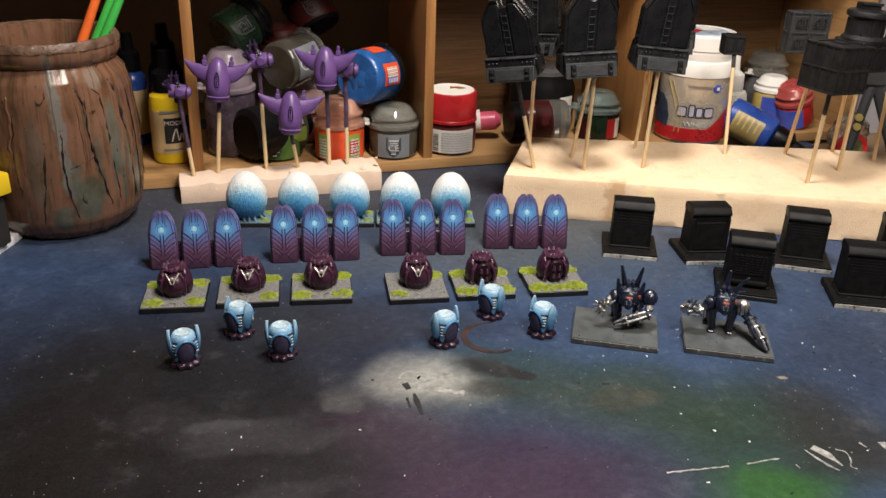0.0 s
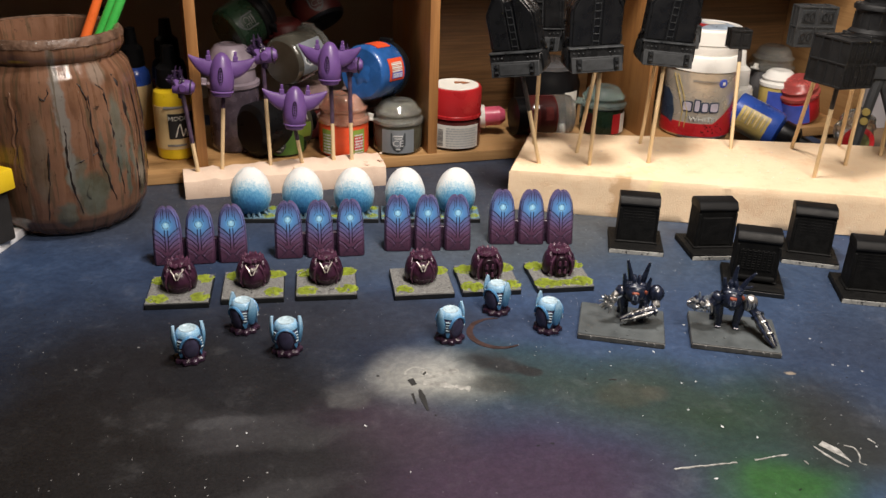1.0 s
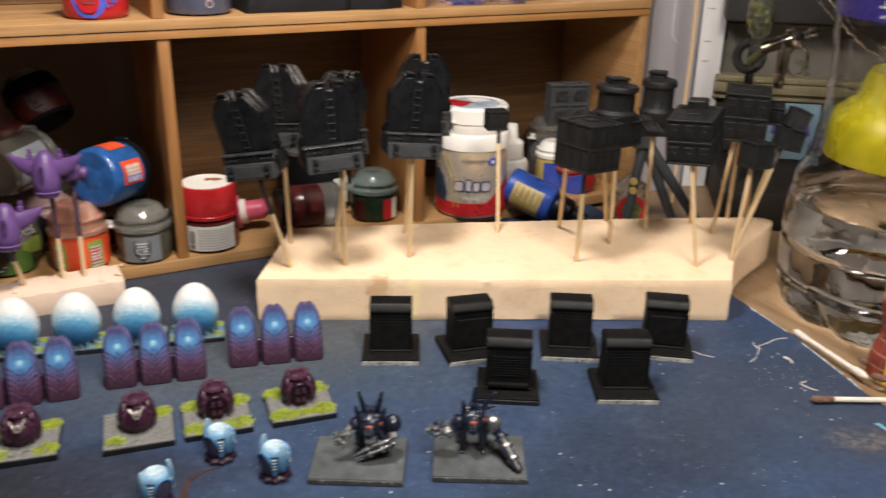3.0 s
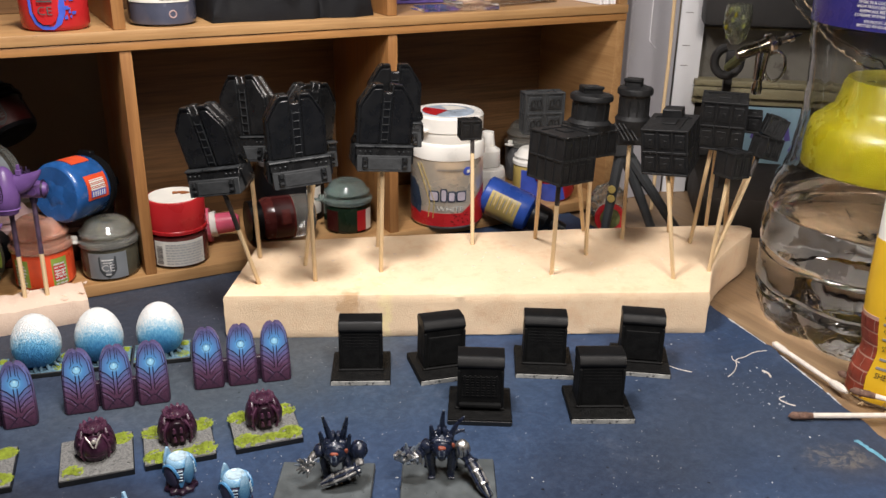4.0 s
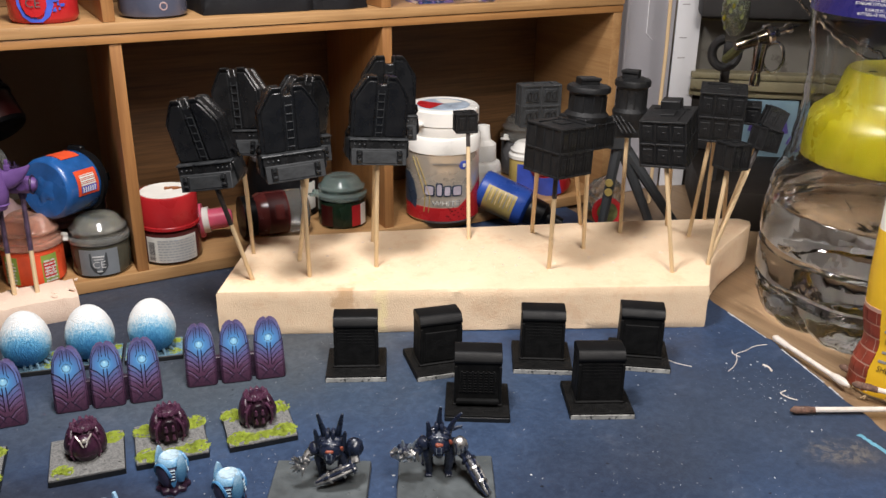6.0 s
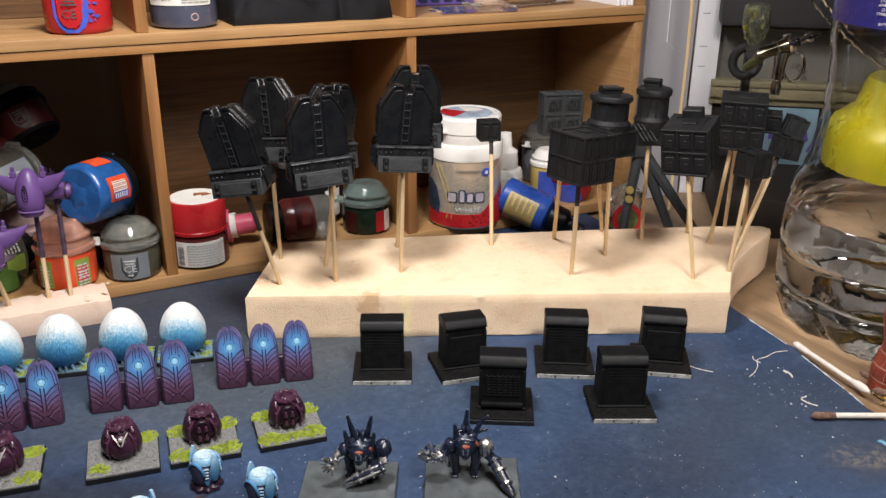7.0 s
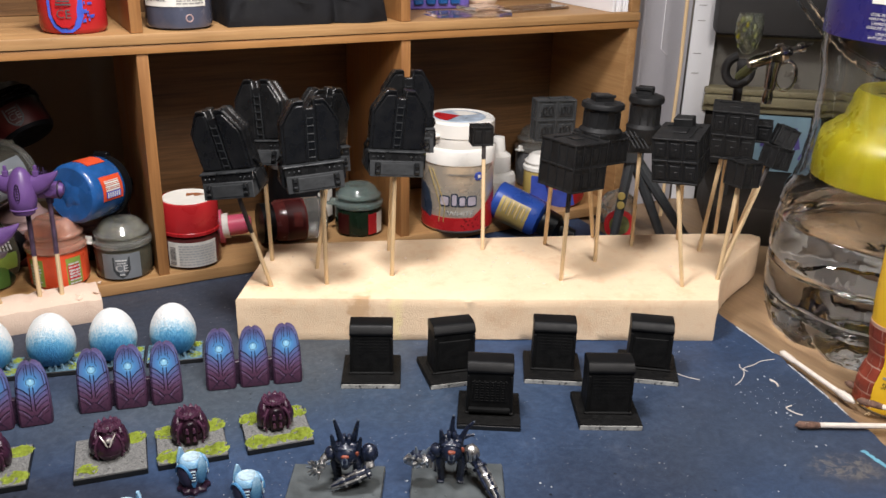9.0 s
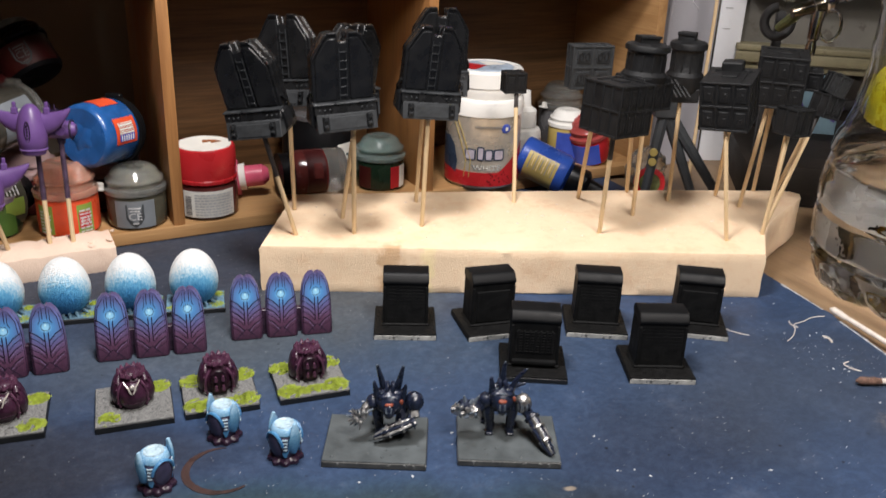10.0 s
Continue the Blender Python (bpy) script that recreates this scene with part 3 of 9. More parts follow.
def lathe(profile, seg=40, wave=None):
    """Turns (r, z) rows round z; wave(angle, z) scales the radius."""
    bm = bmesh.new()
    rings = []
    for r, z in profile:
        if r < 1e-6:
            rings.append([bm.verts.new((0, 0, z))])
        else:
            rings.append([bm.verts.new((r * s * math.cos(a), r * s * math.sin(a), z)) for a, s in ((2 * math.pi * i / seg, wave(2 * math.pi * i / seg, z) if wave else 1.0) for i in range(seg))])
    for a, b in zip(rings, rings[1:]):
        for i in range(seg):
            j = (i + 1) % seg
            if len(a) == 1 and len(b) == 1:
                continue
            if len(a) == 1:
                bm.faces.new((a[0], b[j], b[i]))
            elif len(b) == 1:
                bm.faces.new((a[i], a[j], b[0]))
            else:
                bm.faces.new((a[i], a[j], b[j], b[i]))
    return bm


def prism(outline, depth, bevel=0.0, seg=1):
    """An outline in x and z, pushed back along y from 0 to depth."""
    bm = bmesh.new()
    face = bm.faces.new([bm.verts.new((x, 0, z)) for x, z in outline])
    out = bmesh.ops.extrude_face_region(bm, geom=[face])
    bmesh.ops.translate(bm, verts=[v for v in out["geom"] if isinstance(v, bmesh.types.BMVert)], vec=(0, depth, 0))
    if bevel:
        bmesh.ops.bevel(bm, geom=bm.edges[:], offset=bevel, segments=seg, affect="EDGES", profile=0.6)
    return bm


def slab(outline, z0, z1, bevel=0.0, seg=2):
    """An outline in x and y, from z0 up to z1."""
    bm = bmesh.new()
    face = bm.faces.new([bm.verts.new((x, y, z0)) for x, y in outline])
    out = bmesh.ops.extrude_face_region(bm, geom=[face])
    bmesh.ops.translate(bm, verts=[v for v in out["geom"] if isinstance(v, bmesh.types.BMVert)], vec=(0, 0, z1 - z0))
    if bevel:
        bmesh.ops.bevel(bm, geom=bm.edges[:], offset=bevel, segments=seg, affect="EDGES", profile=0.6)
    return bm


def tube(points, radius, seg=8, end=None, flat=1.0):
    """A round rod through the points; the radius runs to end, or follows a list."""
    pts = [Vector(q) for q in points]
    n = len(pts)
    radii = radius if isinstance(radius, list) else [radius + ((radius if end is None else end) - radius) * i / (n - 1) for i in range(n)]
    bm = bmesh.new()
    rings = []
    side = None
    for i, q in enumerate(pts):
        way = (pts[min(i + 1, n - 1)] - pts[max(i - 1, 0)]).normalized()
        if side is None:
            side = way.orthogonal().normalized()
        side = (side - way * side.dot(way)).normalized()
        up = way.cross(side)
        rings.append([bm.verts.new(q + radii[i] * (math.cos(a) * side + flat * math.sin(a) * up)) for a in (2 * math.pi * k / seg for k in range(seg))])
    for a, b in zip(rings, rings[1:]):
        for i in range(seg):
            j = (i + 1) % seg
            bm.faces.new((a[i], a[j], b[j], b[i]))
    bm.faces.new(rings[0][::-1])
    bm.faces.new(rings[-1])
    return bm


def ball(rx, ry, rz, u=20, v=12):
    bm = bmesh.new()
    bmesh.ops.create_uvsphere(bm, u_segments=u, v_segments=v, radius=1.0, matrix=Matrix.Diagonal((rx, ry, rz, 1)))
    return bm


def joined(pieces):
    """One bmesh out of (bmesh, pose, material index) rows."""
    out = bmesh.new()
    for row in pieces:
        bm, m = row[0], row[1] if len(row) > 1 else None
        if m is not None:
            bm.transform(m)
        for f in bm.faces:
            f.material_index = row[2] if len(row) > 2 else 0
        bmesh.ops.recalc_face_normals(bm, faces=bm.faces[:])
        me = bpy.data.meshes.new("tmp")
        bm.to_mesh(me)
        bm.free()
        out.from_mesh(me)
        bpy.data.meshes.remove(me)
    return out


def rough_up(bm, amount, scale, seed=0.0):
    """Pushes the vertices about by a smooth noise."""
    for v in bm.verts:
        v.co += amount * noise.noise_vector(v.co * scale + Vector((seed, seed, seed)))
    return bm


def wrap(bm, radius, turn=0.0):
    """Bends a flat piece that lies in x and z, with its front towards -y, round a cylinder's front."""
    for v in bm.verts:
        a = v.co.x / radius + radians(turn)
        r = radius - v.co.y
        v.co.x, v.co.y = r * math.sin(a), -r * math.cos(a)
    return bm


def sheet(w, h, thick=0.0002, nx=16, nz=1):
    """A thin upright sheet, centred in x, standing on z = 0, its front at y = -thick."""
    bm = bmesh.new()
    grid = [[[bm.verts.new((w * (i / nx - 0.5), y, h * k / nz)) for k in range(nz + 1)] for i in range(nx + 1)] for y in (-thick, 0.0)]
    for i in range(nx):
        for k in range(nz):
            bm.faces.new((grid[0][i][k], grid[0][i + 1][k], grid[0][i + 1][k + 1], grid[0][i][k + 1]))
    for i in range(nx):
        for k in (0, nz):
            bm.faces.new((grid[0][i][k], grid[0][i + 1][k], grid[1][i + 1][k], grid[1][i][k]))
    for i in (0, nx):
        for k in range(nz):
            bm.faces.new((grid[0][i][k], grid[0][i][k + 1], grid[1][i][k + 1], grid[1][i][k]))
    bmesh.ops.delete(bm, geom=[v for v in bm.verts if not v.link_faces], context="VERTS")
    return bm


def words(text, size, material, parent, label="", radius=None, turn=0.0, z=0.0, m=None, lift=0.0003, squash=1.0):
    """Lettering in the built-in font, laid flat on x and z or bent round a cylinder."""
    data = bpy.data.curves.new("lettering", "FONT")
    data.body, data.size, data.align_x, data.resolution_u = text, size, "CENTER", 2
    tmp = new("lettering", data)
    me = bpy.data.meshes.new_from_object(tmp.evaluated_get(bpy.context.evaluated_depsgraph_get()))
    bpy.data.objects.remove(tmp)
    bm = bmesh.new()
    bm.from_mesh(me)
    bmesh.ops.subdivide_edges(bm, edges=[e for e in bm.edges if e.calc_length() > size * 0.4], cuts=1)
    for v in bm.verts:
        v.co = Vector((v.co.x * squash, -lift, v.co.y + z))
    if radius:
        wrap(bm, radius, turn)
    return part("lettering", bm, material, parent, label, m)


def bars(rows, material, parent, radius=None, turn=0.0, lift=0.0003, m=None, name="print"):
    """Unreadable writing: plain bars (x, z, width, height)."""
    pieces = []
    for x, z, w, h in rows:
        pieces.append((sheet(w, h, 0.0001, 3), Matrix.Translation((x, -lift, z))))
    bm = joined(pieces)
    if radius:
        wrap(bm, radius, turn)
    return part(name, bm, material, parent, "", m)


def print_lines(x0, x1, z0, z1, count, seed):
    """Ragged lines of small print as bars."""
    rnd = random.Random(seed)
    rows = []
    step = (z1 - z0) / count
    for i in range(count):
        x = x0
        while x < x1 - 0.001:
            w = min(rnd.uniform(0.0012, 0.0036), x1 - x)
            rows.append((x + w / 2, z0 + step * i, w, step * 0.45))
            x += w + 0.0006
    return rows


def yaw(x, y, z, turn):
    return pose(x, y, z, 0, 0, turn)


def along(a, b):
    """The pose that carries z from a towards b, and the distance."""
    a, b = Vector(a), Vector(b)
    return Matrix.Translation(a) @ (b - a).to_track_quat("Z", "Y").to_matrix().to_4x4(), (b - a).length


# ---- the room, the desk and its painted board ----
# Room shell added around the desk so the lamp light bounces back in.
ROOM = (-1.3, 1.7, -1.9, 0.80, -0.75, 1.65)


def room():
    x0, x1, y0, y1, z0, z1 = ROOM
    w, d, h, t = x1 - x0, y1 - y0, z1 - z0, 0.08
    cx, cy = (x0 + x1) / 2, (y0 + y1) / 2
    for name, bm, m in (
        ("wall_north", box(w + 2 * t, t, h), Matrix.Translation((cx, y1 + t / 2, z0))),
        ("wall_south", box(w + 2 * t, t, h), Matrix.Translation((cx, y0 - t / 2, z0))),
        ("wall_west", box(t, d, h), Matrix.Translation((x0 - t / 2, cy, z0))),
        ("wall_east", box(t, d, h), Matrix.Translation((x1 + t / 2, cy, z0))),
    ):
        solo(name, bm, M_WALL, "plain beige wall of the added room, bounces lamp light", "wall", m, kind="structure")
    solo("floor", box(w + 2 * t, d + 2 * t, t), M_BROWN_DARK, "dark brown floor of the added room", "floor", Matrix.Translation((cx, cy, z0 - t)), kind="structure")
    solo("ceiling", box(w + 2 * t, d + 2 * t, t), M_CEILING, "unseen white ceiling, added to bounce lamp light", "ceiling", Matrix.Translation((cx, cy, z1)), kind="structure")


room()

desk = thing("desk", "wooden work desk, worn and stained, under a painted board", "desk", Matrix.Identity(4))
part("desktop", box(2.2, 1.15, 0.03, 0.002), M_DESK, desk, "", Matrix.Translation((0.2, 0.21, -0.033)))
for lx, ly in ((-0.8, -0.3), (1.2, -0.3), (-0.8, 0.72), (1.2, 0.72)):
    part("leg", box(0.06, 0.06, 0.717, 0.003), M_DESK, desk, "", Matrix.Translation((lx, ly, -0.75)))

BOARD_EDGE = [(0.300, -0.30), (0.395, 0.06), (0.432, 0.22), (0.4421, 0.2672), (0.4515, 0.2985), (0.4575, 0.3245), (0.4618, 0.3515), (0.4660, 0.3790), (0.480, 0.45), (0.489, 0.54), (0.495, 0.72)]
board_line = [(-0.70, 0.72), (-0.70, -0.30)]
for (ax, ay), (bx, by) in zip(BOARD_EDGE, BOARD_EDGE[1:]):
    for k in range(12):
        q = Vector((ax + (bx - ax) * k / 12, ay + (by - ay) * k / 12, 0))
        board_line.append((q.x + 0.0016 * noise.noise(q * 90) + 0.0007 * noise.noise(q * 400), q.y))
board_line.append((0.495, 0.72))
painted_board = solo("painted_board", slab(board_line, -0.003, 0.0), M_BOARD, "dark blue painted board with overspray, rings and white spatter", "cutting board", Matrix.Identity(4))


def ribbon(points, width, material, name, m=None, z=0.00025, jag=0.0):
    """A thin mark that lies on the board along the points; width may be a list."""
    bm = bmesh.new()
    pts = [Vector((x, y, 0)) for x, y in points]
    n = len(pts)
    rows = []
    for i, q in enumerate(pts):
        way = (pts[min(i + 1, n - 1)] - pts[max(i - 1, 0)]).normalized()
        s = Vector((-way.y, way.x, 0))
        w = (width[i] if isinstance(width, list) else width) / 2
        a, b = (w * (1 + jag * noise.noise(q * 900 + Vector((k, 0, 0)))) for k in (0, 7))
        rows.append([bm.verts.new((*(q + s * a).xy, z)), bm.verts.new((*(q - s * b).xy, z)), bm.verts.new((*(q + s * a).xy, -0.0001)), bm.verts.new((*(q - s * b).xy, -0.0001))])
    for r, t in zip(rows, rows[1:]):
        bm.faces.new((r[0], r[1], t[1], t[0]))
        bm.faces.new((r[2], r[0], t[0], t[2]))
        bm.faces.new((r[1], r[3], t[3], t[1]))
    return part(name, bm, material, painted_board, "", m)


def curve(points, steps=8):
    """A smooth line (Catmull-Rom) through flat points."""
    p = [points[0], *points, points[-1]]
    out = []
    for i in range(1, len(p) - 2):
        for k in range(steps):
            t = k / steps
            out.append(tuple(0.5 * ((2 * p[i][d]) + (p[i + 1][d] - p[i - 1][d]) * t + (2 * p[i - 1][d] - 5 * p[i][d] + 4 * p[i + 1][d] - p[i + 2][d]) * t * t + (3 * p[i][d] - p[i - 1][d] - 3 * p[i + 1][d] + p[i + 2][d]) * t ** 3) for d in range(len(points[0]))))
    out.append(tuple(points[-1]))
    return out


# marks on the board
ring_pts = [(0.1340 + 0.0135 * math.cos(radians(a)), 0.3310 + 0.0135 * math.sin(radians(a))) for a in range(70, 300, 10)]
ribbon(ring_pts, [0.0004 + 0.0026 * math.sin(math.pi * i / len(ring_pts)) for i in range(len(ring_pts))], M_RING, "paint_ring", jag=0.3)
ribbon(curve([(0.0827, 0.3075), (0.0845, 0.3105), (0.0887, 0.3122), (0.0926, 0.3085), (0.0880, 0.3040), (0.0840, 0.3050)]), 0.0009, M_SMEAR, "paint_stroke", z=0.00006, jag=0.9)
ribbon(curve([(0.0905, 0.3085), (0.0930, 0.3035), (0.0990, 0.3045), (0.1061, 0.3055)]), 0.0024, M_SMEAR, "paint_stroke", z=0.00006, jag=1.2)
ribbon(curve([(0.0890, 0.3000), (0.0950, 0.2968), (0.1010, 0.2932), (0.1065, 0.2905)]), 0.0034, M_SMEAR, "paint_stroke", z=0.00006, jag=1.2)
ribbon([(0.0838, 0.3035), (0.0849, 0.2990)], 0.0030, M_DARK_MARK, "scorch_mark", jag=0.8)
ribbon([(0.0858, 0.2950), (0.0856, 0.2900), (0.0851, 0.2800)], [0.0012, 0.0026, 0.0012], M_DARK_MARK, "scorch_mark", jag=0.8)
ribbon([(0.0822, 0.2930), (0.0818, 0.2860)], 0.0010, M_DARK_MARK, "scorch_mark", jag=0.8)
ribbon(curve([(0.162, 0.2218), (0.174, 0.2207), (0.1867, 0.2191)], 10), 0.0007, M_MARK, "scratch", jag=1.6)
ribbon(curve([(0.194, 0.2186), (0.202, 0.2184), (0.2084, 0.2181)], 10), 0.0005, M_MARK, "scratch", jag=1.6)
ribbon([(0.2250, 0.2208), (0.2265, 0.2180), (0.2276, 0.2150), (0.2284, 0.2115), (0.2289, 0.2080)], [0.0040, 0.0042, 0.0034, 0.0022, 0.0003], M_MARK, "chip", jag=0.6)
ribbon([(0.2212, 0.2202), (0.2222, 0.2150), (0.2240, 0.2096), (0.2258, 0.2060)], [0.0004, 0.0010, 0.0014, 0.0005], M_MARK, "chip", jag=0.6)
ribbon([(0.2452, 0.2184), (0.2460, 0.2150)], [0.0008, 0.0004], M_MARK, "chip", jag=0.6)
ribbon([(0.2540, 0.2164), (0.2530, 0.2118)], [0.0030, 0.0012], M_MARK, "chip", jag=0.6)
ribbon([(0.2120, 0.2134), (0.2122, 0.2110)], [0.0006, 0.0004], M_MARK, "chip", jag=0.6)
ribbon(curve([(0.2330, 0.2172), (0.2358, 0.2148), (0.2342, 0.2100), (0.2318, 0.2070), (0.2332, 0.2050)], 4), 0.0005, M_MARK, "scratch", jag=0.8)
ribbon(curve([(0.4228, 0.2452), (0.4222, 0.2370), (0.4208, 0.2263)]), 0.0022, M_SKY_MARK, "paint_stroke", z=0.00008, jag=0.9)
ribbon(curve([(0.166, 0.282), (0.169, 0.2812)]), 0.0007, M_DARK_MARK, "scratch", jag=0.4)
# chipped pale edge of the board
for k, (a, b) in enumerate((((0.4640, 0.3660), (0.4588, 0.3320)), ((0.4560, 0.3190), (0.4470, 0.2840)), ((0.4462, 0.2800), (0.4425, 0.2690)))):
    n = 14
    ribbon([(a[0] + (b[0] - a[0]) * i / n - 0.0004, a[1] + (b[1] - a[1]) * i / n) for i in range(n + 1)], [0.0003 + 0.0020 * abs(noise.noise(Vector((i * 0.7, k * 3.1, 0)))) for i in range(n + 1)], M_CHIP, "chipped_edge", jag=0.9)
# crumbs and fluff
rnd = random.Random(5)
pieces = []
for k in range(380):
    if k < 110:
        x, y = rnd.gauss(0.420, 0.014), rnd.gauss(0.292, 0.014)
    else:
        x, y = rnd.uniform(-0.08, 0.44), rnd.uniform(0.19, 0.40)
        if x < 0.16 and k % 3:
            x += 0.22
    s = 0.00010 + 0.00040 * rnd.random() ** 4
    pieces.append((rough_up(ball(s * rnd.uniform(0.8, 2.2), s, s * 0.5, 6, 4), s * 0.5, 3000, k), yaw(x, y, s * 0.3, rnd.uniform(0, 180))))
solo("plastic_crumbs", joined(pieces), M_CHIP, "white plastic crumbs and dust scattered on the board", "crumbs", Matrix.Identity(4), kind="stuff")


def thread(points, r, label="white plastic thread lying on the painted board"):
    solo("plastic_thread", tube(curve([(*q, r) for q in points], 6), r, 6), M_SWAB, label, "thread", Matrix.Identity(4))


thread([(0.4125, 0.3148), (0.4190, 0.3172), (0.4255, 0.3217), (0.4300, 0.3262), (0.4371, 0.3266), (0.4450, 0.3280), (0.4526, 0.3263)], 0.00022)
thread([(0.4290, 0.3230), (0.4285, 0.3275), (0.4310, 0.3305)], 0.00022)
thread([(0.4233, 0.2874), (0.4190, 0.2868), (0.4192, 0.2820), (0.4212, 0.2785)], 0.0003)
thread([(0.4330, 0.3110), (0.4335, 0.3075), (0.4318, 0.3040)], 0.0005)
thread([(0.392, 0.342), (0.394, 0.334), (0.399, 0.327)], 0.0002)


# ---- pigeonhole shelves ----
FRONT, BACK = 0.5626, 0.665
LOWER_TOP, UPPER_FLOOR = 0.1515, 0.1580


def board(name, w, d, h, x, y, z, material, parent, label="", bevel=0.0007):
    return part(name, rough_up(box(w, d, h, bevel), 0.0002, 60.0), material, parent, label, Matrix.Translation((x, y, z)))


DEEP = BACK - FRONT
MID = (FRONT + BACK) / 2
shelf = thing("pigeonhole_shelf", "pine pigeonhole shelf with open compartments, standing on the desk", "shelf", Matrix.Identity(4))
board("bottom_board", 0.84, DEEP, 0.0075, 0.1105, MID, 0.0005, M_PINE, shelf)
board("top_board", 0.84, DEEP, 0.0050, 0.1105, MID, 0.1465, M_PINE_LOW, shelf)
for x in (-0.3055, -0.150, 0.0150, 0.1705, 0.3382):
    board("divider", 0.0068, DEEP - 0.0012, 0.1385, x, MID + 0.0006, 0.0080, M_PINE_UP, shelf)
board("side_board", 0.0080, DEEP - 0.0006, 0.1385, 0.5265, MID + 0.0003, 0.0080, M_PINE_SIDE, shelf)
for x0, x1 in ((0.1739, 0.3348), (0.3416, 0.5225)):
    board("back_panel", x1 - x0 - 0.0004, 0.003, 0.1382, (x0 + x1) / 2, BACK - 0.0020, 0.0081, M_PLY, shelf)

upper = thing("pigeonhole_shelf", "upper pine pigeonhole shelf stacked on the lower one", "shelf", Matrix.Identity(4))
board("bottom_board", 0.84, DEEP + 0.001, 0.0060, 0.1105, MID - 0.0005, 0.1520, M_PINE, upper)
board("top_board", 0.84, DEEP, 0.0060, 0.1105, MID, 0.2985, M_PINE, upper)
for x in (-0.3055, -0.150, 0.0150, 0.1690, 0.3378):
    board("divider", 0.0068, DEEP - 0.0012, 0.1402, x, MID + 0.0006, 0.1582, M_PINE_UP, upper)
board("side_board", 0.0080, DEEP - 0.0006, 0.1402, 0.5265, MID + 0.0003, 0.1582, M_PINE_SIDE, upper)
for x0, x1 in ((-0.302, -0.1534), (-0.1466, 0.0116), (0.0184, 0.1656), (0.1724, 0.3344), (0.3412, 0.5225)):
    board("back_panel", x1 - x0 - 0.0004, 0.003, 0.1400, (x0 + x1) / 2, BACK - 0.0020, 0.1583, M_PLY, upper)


# ---- foam blocks and cocktail sticks ----
def foam_block():
    line = [(0.1925, 0.4735), (0.2350, 0.5440), (0.3426, 0.5075), (0.4502, 0.4670), (0.5100, 0.4425), (0.5270, 0.4355), (0.5360, 0.4300), (0.5380, 0.4235), (0.5310, 0.4175), (0.5190, 0.4112), (0.5060, 0.4058), (0.4930, 0.4000), (0.4810, 0.3940), (0.4700, 0.3872), (0.4600, 0.3792), (0.4500, 0.3698), (0.4375, 0.3578)]
    fine = []
    for (ax, ay), (bx, by) in zip(line, line[1:] + line[:1]):
        n = max(1, int(math.hypot(bx - ax, by - ay) / 0.004))
        fine += [(ax + (bx - ax) * k / n, ay + (by - ay) * k / n) for k in range(n)]
    bm = bmesh.new()
    rings = []
    for z in (0.0, 0.0008, 0.005, 0.010, 0.015, 0.020, 0.0245, 0.0257):
        pull = 0.0008 if z in (0.0, 0.0257) else 0.0
        ring = []
        for x, y in fine:
            c = Vector((0.36 - x, 0.45 - y, 0)).normalized() * pull
            q = Vector((x, y, z))
            ring.append(bm.verts.new(q + c + 0.0006 * noise.noise_vector(q * 160) * (1 if 0 < z < 0.0257 else 0.4)))
        rings.append(ring)
    for a, b in zip(rings, rings[1:]):
        for i in range(len(fine)):
            j = (i + 1) % len(fine)
            bm.faces.new((a[i], a[j], b[j], b[i]))
    bm.faces.new(rings[-1])
    bm.faces.new(rings[0][::-1])
    ob = solo("foam_block", bm, M_FOAM, "peach insulation foam block, chipped at the edge, lying on the board", "foam block", Matrix.Identity(4))
    rnd = random.Random(3)
    for k in range(46):
        u, v = rnd.uniform(0.05, 0.9), rnd.uniform(0.12, 0.85)
        a, b = Vector((0.1925, 0.4735)).lerp(Vector((0.4365, 0.3585)), u), Vector((0.2350, 0.5440)).lerp(Vector((0.520, 0.4340)), u)
        q = a.lerp(b, v)
        r = rnd.uniform(0.0005, 0.0011)
        part("stick_hole", lathe([(r * 0.45, -0.0001), (r * 0.55, 0.0003), (r, 0.00012), (r * 1.25, -0.0001)], 9), M_FOAM_PINK, ob, "", Matrix.Translation((q.x, q.y, 0.0257)))
    return ob


foam_block()


